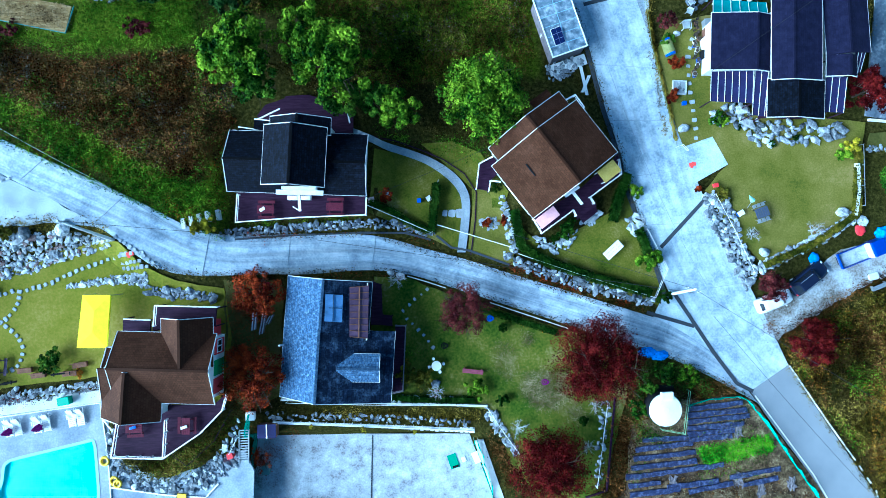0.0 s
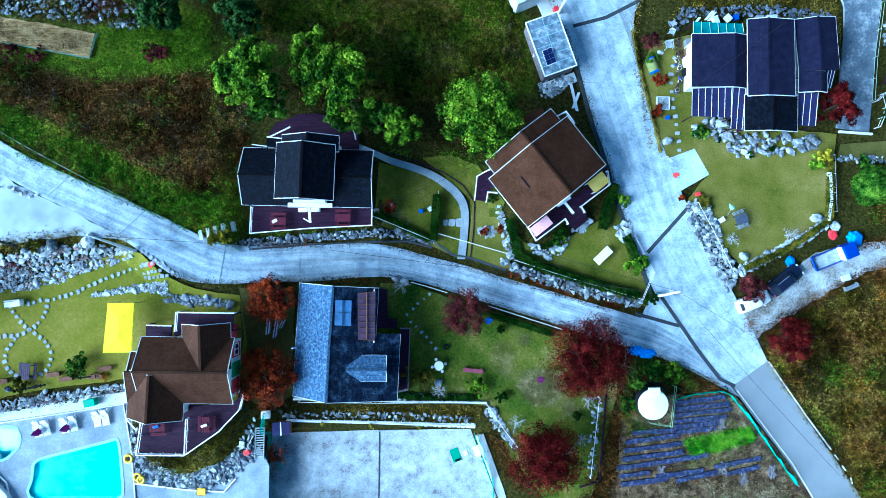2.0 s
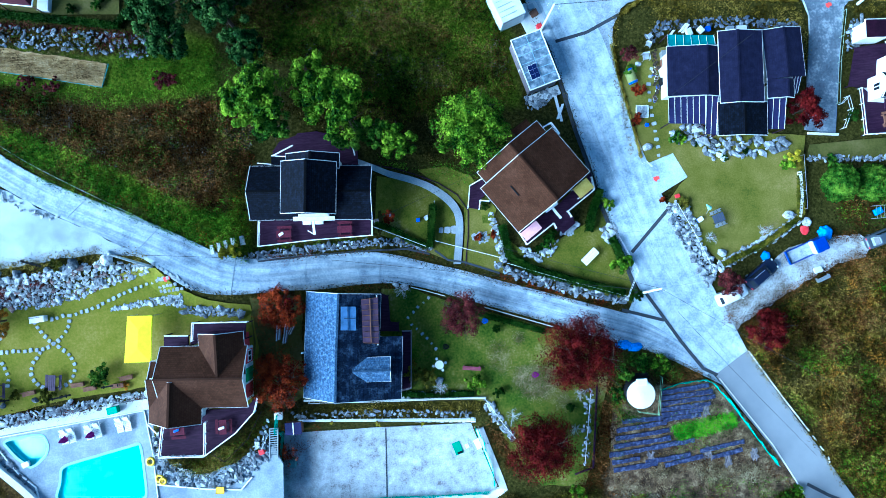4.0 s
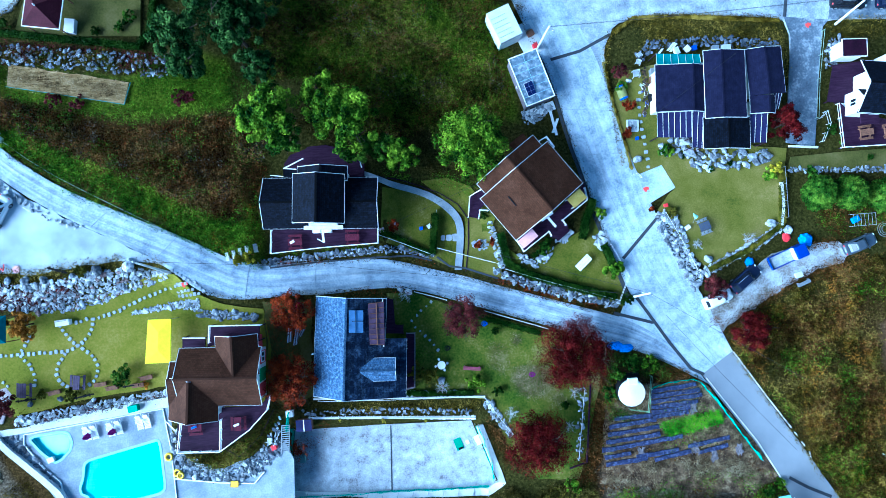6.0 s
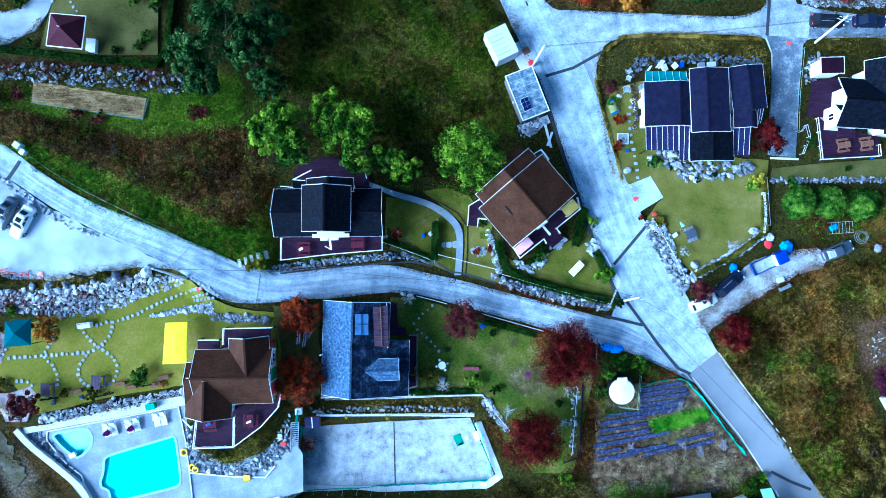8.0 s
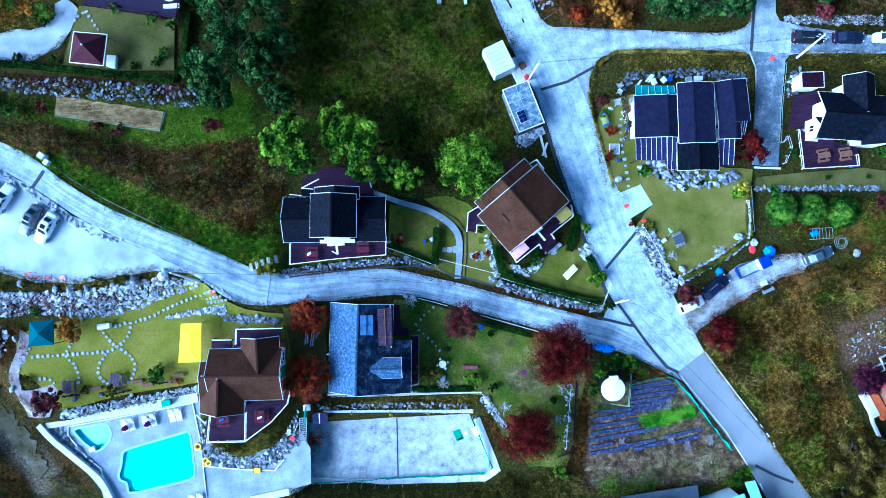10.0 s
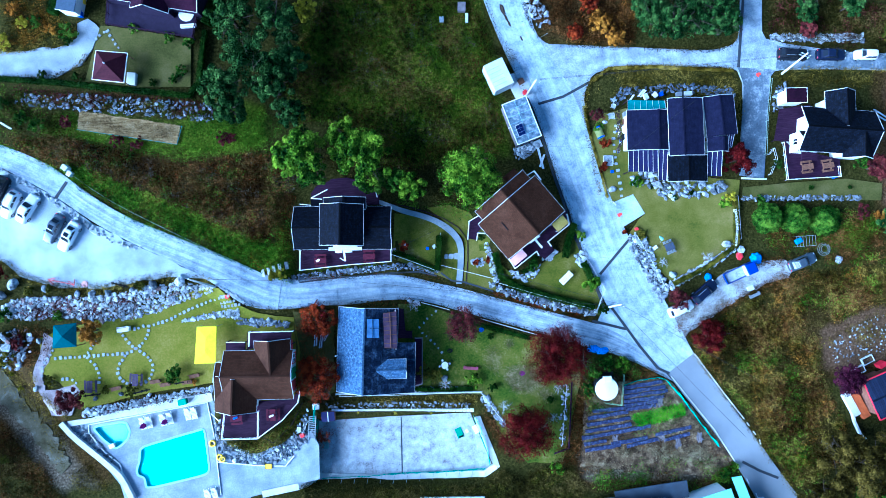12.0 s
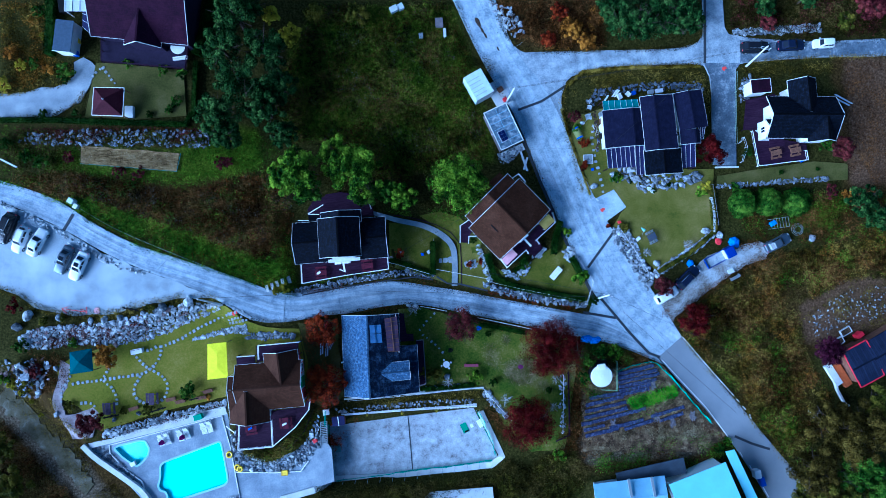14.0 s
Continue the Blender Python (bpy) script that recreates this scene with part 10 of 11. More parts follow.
# white folding table on the lawn of the brown house
x, y = (16.75, 0.04)
z = height(x, y) + 0.05
tb = thing("trestle_table", x, y, z, "long white trestle table on the lawn", "table")
m = Matrix.Translation((x, y, z)) @ Matrix.Rotation(radians(41), 4, "Z")
for k in range(3):
    part("table_board", box(-1.15, -0.5 + k * 0.34, 0.70, 1.15, -0.18 + k * 0.34, 0.75, m), plastic_white, tb)
for sx in (-0.9, 0.9):
    part("trestle", join(box(sx - 0.05, -0.45, 0, sx + 0.05, -0.37, 0.7, m), box(sx - 0.05, 0.37, 0, sx + 0.05, 0.45, 0.7, m), box(sx - 0.04, -0.37, 0.3, sx + 0.04, 0.37, 0.36, m)), grey_wood, tb)
# dining set on the east lawn
x, y = (33.55, 3.65)
z = height(x, y) + 0.05
tb = thing("garden_table", x, y, z, "dark slatted garden table on the lawn", "table")
m = Matrix.Translation((x, y, z)) @ Matrix.Rotation(radians(18), 4, "Z")
for k in range(6):
    part("table_board", box(-0.75 + k * 0.25, -0.55, 0.70, -0.53 + k * 0.25, 0.55, 0.74, m), plain("slate_board", (0.06, 0.07, 0.11), 0.5), tb)
for sx in (-0.6, 0.6):
    for sy in (-0.45, 0.45):
        part("leg", box(sx - 0.03, sy - 0.03, 0, sx + 0.03, sy + 0.03, 0.7, m), rubber, tb)
ch = None
for k in range(6):
    q = m @ Vector((-0.5 + 0.5 * (k % 3), -0.85 if k < 3 else 0.85, 0))
    turn = Matrix.Translation(q) @ Matrix.Rotation(radians(18 + (180 if k < 3 else 0)), 4, "Z")
    if ch is None:
        ch = thing("garden_chair", 0, 0, 0, "grey metal garden chair at the table", "chair", "chairs round the lawn table")
        part("seat", box(-0.2, -0.2, 0.40, 0.2, 0.2, 0.44), metal_grey, ch)
        part("backrest", box(-0.2, 0.17, 0.44, 0.2, 0.21, 0.82), metal_grey, ch)
        for sx in (-0.18, 0.18):
            for sy in (-0.18, 0.18):
                part("leg", box(sx - 0.015, sy - 0.015, 0, sx + 0.015, sy + 0.015, 0.40), metal_grey, ch)
        ch.matrix_basis = turn
    else:
        copy_thing(ch, turn)
x, y = (31.99, 5.16)
z = height(x, y) + 0.05
pa = thing("parasol", x, y, z, "folded pale green parasol leaning on the lawn", "parasol")
part("pole", tube((x + 0.25, y - 0.9, z), (x + 0.1, y - 0.1, z + 1.6), 0.03, 0.03, 8), metal_grey, pa)
part("canopy", tube((x + 0.15, y - 0.2, z + 1.4), (x - 0.45, y + 0.25, z + 1.9), 0.28, 0.06, 10), plain("mint_cloth", (0.35, 0.62, 0.55), 0.8), pa)
crate("storage_box", *(31.31, 3.66), height(*(31.31, 3.66)) + 0.05, 0.7, 0.5, 0.45, 30, plastic_blue, "blue plastic storage box on the lawn", "box", plastic_white)
crate("parcel_box", *(28.61, 6.87), height(*(28.61, 6.87)) + 0.05, 0.45, 0.4, 0.5, 10, plastic_red, "red plastic box beside the driveway", "box")
# things beside the track
for p, mt, lab in (((39.67, -1.66), blue_tarp, "blue tarpaulin sack beside the car"), ((47.50, 0.74), blue_tarp, "heap under a bright blue tarpaulin"), ((21.72, -11.90), blue_tarp, "crumpled blue tarpaulin beside the lane"), ((20.34, -11.49), blue_tarp, "crumpled blue tarpaulin beside the lane"), ((44.96, 1.28), plastic_red, "red cloth spread over a low stand"), ((45.28, 2.28), stone_pale, "white sack slumped by the wall"), ((60.90, -0.51), stone_pale, "pale heap of debris on the plot")):
    x, y = p
    bm = bmesh.new()
    bmesh.ops.create_icosphere(bm, subdivisions=4, radius=0.9)
    off = Vector((x, y, 1))
    for vtx in bm.verts:
        vtx.co *= 1 + 0.35 * noise.noise(vtx.co * 1.6 + off) + 0.12 * noise.noise(vtx.co * 5 + off)
        vtx.co.z = max(-0.1, vtx.co.z * (0.75 if "bright blue" in lab else 0.35))
        vtx.co.x *= 1.7 if "lane" in lab else 1.0
        vtx.co *= 1.0 if "bright blue" in lab else 0.65
    bm.transform(Matrix.Translation((x, y, height(x, y) + 0.05)))
    tagged(part("tarpaulin_cover", bm, mt), lab, "tarpaulin")
bench(*(46.83, -5.11), height(*(46.83, -5.11)) + 0.05, 20, metal_grey, "pale plank seat beside the track", 1.8, False)
# west lawn furniture
for p, r, wd in (((-56.11, -10.39), 86, grey_wood), ((-49.35, -9.91), 84, grey_wood)):
    x, y = p
    picnic_table(x, y, height(x, y) + 0.05, r, plain("plum_wood", (0.07, 0.05, 0.08), 0.7, vary=0.25), "dark weathered picnic table on the lawn", 1.8)
for p, r in (((-46.58, -10.47), 4), ((-40.74, -10.09), 8), ((-52.41, -11.03), 10), ((-45.15, -11.03), 6), ((-41.83, -10.94), 4), ((-50.80, -2.33), 4)):
    x, y = p
    bench(x, y, height(x, y) + 0.05, r, brown_wood, "brown and white wooden bench on the lawn", 1.5, True)
x, y = (-50.63, -2.26)
crate("white_counter", x, y, height(x, y) + 0.05, 1.7, 0.7, 0.8, 3, plastic_white, "white serving counter on the lawn", "counter")
for p, r in (((-48.71, -11.75), 8), ((-56.02, -11.67), 2), ((-42.54, -10.88), 4), ((-50.03, 4.38), -20)):
    x, y = p
    z = height(x, y) + 0.05
    se = thing("see_saw", x, y, z, "dark timber see-saw on the lawn", "see-saw")
    m = Matrix.Translation((x, y, z)) @ Matrix.Rotation(radians(r), 4, "Z")
    part("plank", box(-1.2, -0.1, 0.42, 1.2, 0.1, 0.48, m @ Matrix.Rotation(0.12, 4, "Y")), rubber, se)
    part("stand", box(-0.1, -0.16, 0, 0.1, 0.16, 0.42, m), rubber, se)
    for s in (-1, 1):
        part("handle", box(s * 0.85 - 0.03, -0.2, 0.5, s * 0.85 + 0.03, 0.2, 0.62, m), rubber, se)
# red arrow sign standing on the car park edge
x, y = (-58.52, 5.21)
z = height(x, y) + 0.04
sg = thing("arrow_sign", x, y, z, "red tubular arrow frame on the car park edge", "sign")
pts = [Vector((*p, z + 0.35)) for p in [(-60.32, 5.95), (-56.62, 4.90)]]
part("shaft", tube(pts[0], pts[1], 0.05, 0.05, 6), plastic_red, sg)
for e in [(-59.30, 6.12), (-59.62, 5.13)]:
    part("arrow_head", tube(pts[0], (*e, z + 0.35), 0.05, 0.05, 6), plastic_red, sg)
for e in [(-56.74, 5.67), (-56.97, 4.67), (-57.59, 5.48)]:
    part("strut", tube(pts[1], (*e, z + 0.05), 0.05, 0.05, 6), plastic_red, sg)
x, y = (-55.28, 4.88)
root = thing("clay_disc", x, y, height(x, y), "round pink clay slab on the gravel", "slab")
part("disc", tube((x, y, height(x, y)), (x, y, height(x, y) + 0.12), 0.5, 0.47, 20), pink_cloth, root)

# ---- pool side ----
for p, r in (((-49.70, -16.84), 100), ((-48.74, -16.74), 100), ((-46.65, -16.56), 100), ((-45.59, -16.39), 100), ((-42.87, -16.00), 98), ((-41.91, -15.90), 98), ((-40.70, -28.43), 100), ((-39.64, -28.26), 100)):
    lounger(*p, 1.96, r)
for p in ((-49.47, -17.20), (-46.23, -16.86)):
    x, y = p
    pr = thing("parasol", x, y, 1.96, "closed purple parasol between the loungers", "parasol", "parasols by the pool")
    part("base", tube((x, y, 1.96), (x, y, 2.04), 0.25, 0.22, 14), plastic_white, pr)
    part("pole", tube((x, y, 2.04), (x, y, 3.4), 0.03, 0.03, 8), metal_white, pr)
    bm = bmesh.new()
    n = 12
    rings = [[bm.verts.new((x + rr * (1 + 0.35 * (i % 2)) * math.cos(i * math.tau / n), y + rr * (1 + 0.35 * (i % 2)) * math.sin(i * math.tau / n), zz)) for i in range(n)] for rr, zz in ((0.34, 2.5), (0.24, 3.0), (0.05, 3.7))]
    for a, b in zip(rings, rings[1:]):
        for i in range(n):
            bm.faces.new((a[i], a[(i + 1) % n], b[(i + 1) % n], b[i]))
    bm.faces.new(rings[-1])
    part("canopy", bm, purple_cloth, pr)


def swim_ring(x, y, z, r, mat, label):
    bm = bmesh.new()
    n, k = 24, 10
    v = [[bm.verts.new((x + (r + 0.36 * r * math.cos(b)) * math.cos(a), y + (r + 0.36 * r * math.cos(b)) * math.sin(a), z + 0.36 * r + 0.36 * r * math.sin(b))) for b in [j * math.tau / k for j in range(k)]] for a in [i * math.tau / n for i in range(n)]]
    for i in range(n):
        for j in range(k):
            bm.faces.new((v[i][j], v[(i + 1) % n][j], v[(i + 1) % n][(j + 1) % k], v[i][(j + 1) % k]))
    bmesh.ops.recalc_face_normals(bm, faces=bm.faces)
    return tagged(part("swim_ring", bm, mat, None, "", True), label, "swim ring", "swim rings by the pool")


swim_ring(*(-39.47, -20.81), 1.97, 0.42, plastic_yellow, "yellow inflatable swim ring on the pool paving")
swim_ring(*(-38.49, -22.97), 1.97, 0.40, plastic_yellow, "yellow inflatable swim ring among the rocks")
swim_ring(*(-38.08, -23.27), 2.1, 0.36, plastic_yellow, "yellow inflatable swim ring lying askew")
crate("float_cushion", *(-31.23, -24.96), 1.97, 0.95, 0.75, 0.3, -5, plastic_orange, "orange and yellow inflatable float on the paving", "float", plastic_yellow, 0.08)
crate("storage_bin", *(-43.26, -14.05), 2.25, 1.2, 0.8, 0.8, 8, plastic_green, "green plastic storage bin on the ledge", "bin")
crate("rubbish_bin", *(-25.62, -20.48), height(*(-25.62, -20.48)), 0.6, 0.6, 0.8, 20, plastic_red, "red plastic bin beside the rocks", "bin")
x, y = (-54.59, -19.91)
crate("pool_step", x, y, 1.9, 0.8, 0.6, 0.45, 20, plastic_white, "white plastic pool step at the water edge", "step")
# stairs between pool paving and house level
sts = thing("staircase", *(-23.98, -18.17), 1.9, "steep metal stairs up from the pool paving", "stairs", kind="structure")
p0, p1 = Vector((*(-24.47, -21.64), 1.9)), Vector((*(-23.56, -17.46), 4.2))
for k in range(14):
    c = p0.lerp(p1, k / 13)
    part("tread", box(c.x - 0.47, c.y - 0.06, c.z - 0.02, c.x + 0.47, c.y + 0.06, c.z + 0.03), metal_grey, sts)
for s in (-0.5, 0.5):
    part("stringer", beam(p0 + Vector((s, 0, 0)), p1 + Vector((s, 0, 0)), 0.08, 0.25), metal_grey, sts)
crate("stone_block", *(-23.13, -16.21), height(*(-23.13, -16.21)), 0.9, 0.8, 0.6, 0, white_paint, "white painted block at the stair head", "block")

# ---- the court ----
zc = height(*(-21.58, -18.05))
cab = thing("storage_cabinet", *(-21.58, -18.05), zc, "small cabinet with purple-grey glazed roof", "cabinet")
x, y = (-21.40, -17.81)
part("body", box(x - 0.95, y - 0.65, zc - 0.3, x + 0.95, y + 0.65, zc + 0.9), brown_wood, cab)
for s in (-0.5, 0.5):
    part("roof_panel", box(x + s - 0.49, y - 0.72, zc + 0.91, x + s + 0.49, y + 0.72, zc + 0.98), glass_violet, cab)
part("roof_bar", box(x - 0.06, y - 0.75, zc + 0.985, x + 0.06, y + 0.75, zc + 1.03), white_paint, cab)
crate("green_bin", *(-22.78, -23.12), -0.84, 0.75, 1.0, 0.9, 0, plain("bin_sage", (0.16, 0.25, 0.24), 0.6), "faded green bin on the court", "bin")
goal = thing("practice_mat", *(-1.79, -23.14), -0.84, "green rubber practice mat on the court", "mat")
m = Matrix.Translation((*(-1.79, -23.14), -0.84)) @ Matrix.Rotation(radians(17), 4, "Z")
part("mat", box(-0.5, -0.8, 0, 0.5, 0.8, 0.05, m), plastic_green, goal)
part("ball_tray", box(-0.25, -0.72, 0.055, 0.4, -0.5, 0.16, m), rubber, goal)
for p, s in (((-0.59, -22.96), 0.5), ((0.97, -22.73), 1.1)):
    tagged(part("plastic_sheet", box(-0.5 * s, -0.6 * s, 0, 0.5 * s, 0.6 * s, 0.06, Matrix.Translation((*p, height(*p) + 0.06)) @ Matrix.Rotation(0.4, 4, "Z"), 0.02), plastic_white), "white plastic sheet lying on the court edge", "sheet")
for p in ((-20.73, -17.38), (-16.98, -17.75), (-11.44, -18.75), (-5.99, -19.47), (-11.54, -18.41), (-5.93, -19.28)):
    x, y = p
    z = height(x, y) + 0.2
    lm = thing("flower_pot", x, y, z, "yellow flowers in a pot along the court wall", "flower pot", "yellow flower pots")
    part("pot", tube((x, y, z - 0.1), (x, y, z + 0.25), 0.12, 0.17, 10), brown_wood, lm)
    rnd = np.random.default_rng(int(abs(x) * 10))
    c = rnd.normal(size=(40, 3)) * 0.12 + np.array([0, 0, 0.38])
    nn = rnd.normal(size=(40, 3))
    nn /= np.linalg.norm(nn, axis=1, keepdims=True)
    fl = new("flowers", leaf_mesh("flowers", c, nn, np.full(40, 0.09), leaf_yellow, rnd))
    fl.parent = lm
fence([(-20.84, -16.99), (-10.89, -18.10), (0.70, -19.33)], white_paint, "white picket rail above the court", 0.7, 0.9, 2, 0.09)
# ladders beside the slate house
for k, (a, b) in enumerate(((((-22.79, -7.19)), ((-22.35, -5.00))), (((-22.23, -7.72)), ((-21.69, -5.25))), (((-21.78, -6.79)), ((-21.12, -5.80))))):
    za, zb = height(*a) + 0.25, height(*b) + 1.2
    ld = thing("stacked_lumber", *a, height(*a), "bundle of grey timber lengths leaning on a rack", "timber", "stacked timber")
    for j in range(4):
        o = Vector((j * 0.16, 0.05 * j, 0.02 * j))
        part("plank", beam(Vector((*a, za)) + o, Vector((*b, zb)) + o, 0.12, 0.05), grey_wood if j % 2 else metal_white, ld)
tagged(part("red_cover", box(-0.4, -0.5, 0, 0.4, 0.5, 0.5, Matrix.Translation((*(-21.57, -2.65), height(*(-21.57, -2.65)))), 0.15), plain("crimson_cloth", (0.5, 0.02, 0.06), 0.7)), "crimson cloth over a stool under the maple", "cloth")

# wire cage and coil on the lower plot
x, y = 55.25, 2.87
z = height(x, y)
cg = thing("wire_cage", x, y, z, "low wire cage with a blue feed sack inside", "cage")
for a in (-1, 1):
    for b in (-1, 1):
        part("post", beam((x + 1.5 * a, y + 0.8 * b, z - 0.1), (x + 1.5 * a, y + 0.8 * b, z + 0.9), 0.05), metal_grey, cg)
    part("rail", beam((x - 1.5, y + 0.8 * a, z + 0.9), (x + 1.5, y + 0.8 * a, z + 0.9), 0.05), metal_grey, cg)
for k in range(7):
    part("wire", beam((x - 1.5 + 0.5 * k, y - 0.8, z + 0.92), (x - 1.5 + 0.5 * k, y + 0.8, z + 0.92), 0.03), metal_grey, cg)
tagged(part("feed_sack", box(-0.55, -0.4, 0, 0.55, 0.4, 0.4, Matrix.Translation((x - 0.8, y + 0.1, z)) @ Matrix.Rotation(0.4, 4, "Z"), 0.14), blue_tarp), "pale blue plastic feed sack inside the cage", "sack")
x, y = 58.5, 1.35
z = height(x, y)
co = thing("wire_coil", x, y, z, "round coil of grey fencing wire on the grass", "wire coil")
for k in range(3):
    rr = 1.0 - 0.22 * k
    pts = [(x + rr * math.cos(i * math.tau / 18), y + rr * math.sin(i * math.tau / 18), z + 0.12 + 0.1 * k) for i in range(19)]
    part("loop", join(*[beam(a, b, 0.05) for a, b in zip(pts, pts[1:])]), metal_grey, co)
# planter frames beside the red trimmed house
for p in ((64.6, -17.0), (63.1, -18.55)):
    x, y = p
    m = Matrix.Translation((x, y, height(x, y))) @ Matrix.Rotation(radians(22), 4, "Z")
    pf = thing("planter_frame", x, y, height(x, y), "white wooden planter frame on bare ground", "planter", "planter frames")
    for q in ((-0.95, -0.55, 0.95, -0.47), (-0.95, 0.47, 0.95, 0.55), (-0.95, -0.47, -0.87, 0.47), (0.87, -0.47, 0.95, 0.47)):
        part("board", box(q[0], q[1], -0.1, q[2], q[3], 0.35, m), trim_white, pf)
    part("soil", box(-0.87, -0.47, -0.1, 0.87, 0.47, 0.2, m), bare_soil, pf)
# clods of mud dropped on the upper road
for k, (x, y, r) in enumerate(((10.2, 43.3, 0.9), (10.7, 41.9, 0.55), (11.1, 41.0, 0.5), (12.9, 38.4, 0.4))):
    bm = bmesh.new()
    bmesh.ops.create_icosphere(bm, subdivisions=3, radius=1)
    for vtx in bm.verts:
        vtx.co *= 1 + 0.45 * noise.noise(vtx.co * 2.1 + Vector((k * 5, 0, 0)))
        vtx.co = Vector((vtx.co.x * r * 0.35, vtx.co.y * r, max(-0.02, vtx.co.z * 0.06)))
    bm.transform(Matrix.Translation((x, y, height(x, y) + 0.09)) @ Matrix.Rotation(0.35, 4, "Z"))
    tagged(part("mud_clod", bm, bark), "dark clod of dried mud on the road", "mud", "mud on the road")

# ---- yard clutter of the east house ----
for k, (p, w, d, hh, r, mt, lab, cat) in enumerate((
        ((25.48, 16.21), 0.4, 0.4, 0.4, 0, plastic_blue, "small blue pot in the yard", "pot"), ((27.86, 21.49), 0.7, 0.9, 0.8, 0, rubber, "black bin beside the house wall", "bin"), ((28.05, 22.77), 0.8, 1.0, 0.7, 5, plastic_white, "white box beside the house wall", "box"), ((28.16, 23.92), 0.6, 0.9, 0.8, 0, brown_wood, "brown crate beside the house wall", "crate"), ((28.27, 25.00), 0.7, 0.8, 0.9, 5, metal_grey, "grey metal box beside the house wall", "box"),
        ((31.79, 27.65), 0.6, 0.9, 0.6, 20, metal_white, "pale crate behind the house", "crate"), ((33.27, 27.83), 0.5, 0.8, 0.7, 40, plastic_white, "white crate behind the house", "crate"), ((34.24, 27.89), 0.6, 0.6, 0.5, 10, plastic_blue, "blue crate behind the house", "crate"), ((37.11, 27.68), 0.9, 0.6, 0.5, 0, metal_grey, "grey crate behind the house", "crate"), ((38.56, 27.67), 1.2, 0.6, 0.5, 0, metal_white, "pale metal rack behind the house", "rack"),
        ((10.24, 24.15), 0.9, 0.9, 0.9, 25, metal_white, "white meter box beside the shed", "box"), ((12.70, 29.74), 0.6, 0.6, 0.7, 25, plastic_red, "red gas bottle box beside the shed", "box"), ((12.20, 31.54), 0.9, 0.8, 0.5, 25, brown_wood, "brown crate beside the container", "crate"), ((11.85, 32.35), 0.7, 0.6, 0.6, 20, metal_grey, "grey crate beside the container", "crate"),
        ((-56.11, 21.94), 0.8, 0.7, 1.2, -40, container_white, "white roadside cabinet above the lane", "cabinet"), ((-55.76, 21.11), 0.6, 0.7, 0.8, -40, metal_white, "small pale cabinet above the lane", "cabinet"),
        ((-45.43, 34.05), 1.2, 1.7, 0.7, -8, plastic_white, "white chest beside the gazebo", "chest"), ((-3.41, 46.61), 1.2, 0.9, 0.8, 20, metal_white, "pale beehive box in the meadow", "box"), ((-2.25, 46.91), 0.9, 0.9, 0.8, 20, metal_white, "pale beehive box in the meadow", "box"), ((3.69, 43.74), 1.2, 1.4, 0.8, -5, grey_wood, "grey wooden pallet box in the meadow", "box"), ((0.40, 41.95), 0.6, 0.8, 0.5, 0, metal_grey, "small grey box in the meadow", "box"), ((4.39, 42.05), 0.4, 1.4, 0.5, -5, metal_white, "pale board in the meadow", "board"),
        ((-36.93, 43.12), 1.7, 1.1, 0.8, -10, plastic_white, "white bathtub shaped chest on the deck", "chest"), ((-51.77, 45.92), 0.6, 0.7, 0.6, 0, plastic_yellow, "yellow pot beside the shed", "pot"), ((-51.77, 47.24), 0.6, 0.6, 0.6, 0, purple_cloth, "purple pot beside the shed", "pot"), ((-52.26, 44.22), 0.6, 1.1, 0.6, 0, plastic_blue, "blue crate beside the shed", "crate"), ((-52.78, 51.34), 1.6, 1.8, 1.0, 0, rubber, "dark covered crate behind the shed", "crate"),
        ((60.88, 12.77), 0.8, 0.5, 0.5, 20, plastic_blue, "blue bundle on the deck", "bundle"), ((46.27, -3.95), 1.0, 0.7, 0.3, 15, metal_white, "pale board beside the track", "board"), ((45.49, -38.11), 1.0, 1.3, 1.2, 0, plastic_white, "white tank beside the workshop", "tank"), ((46.23, -39.57), 0.8, 1.4, 0.9, 10, plastic_blue, "blue drum cover beside the workshop", "drum"),
        ((-8.03, 7.07), 0.5, 0.5, 0.5, 0, metal_white, "pale square lamp block on the lawn", "block"), ((-4.56, 6.30), 0.4, 0.4, 0.7, 0, plastic_blue, "small blue box on the lawn", "box"), ((-3.48, 6.53), 0.5, 0.5, 0.4, 30, metal_white, "white square block on the lawn", "block"), ((-9.67, 6.43), 0.6, 0.5, 0.4, 10, grey_wood, "grey stone block beside the deck", "block"))):
    x, y = p
    crate(cat.replace(" ", "_"), x, y, height(x, y) + 0.03, w, d, hh, r, mt, lab, cat)
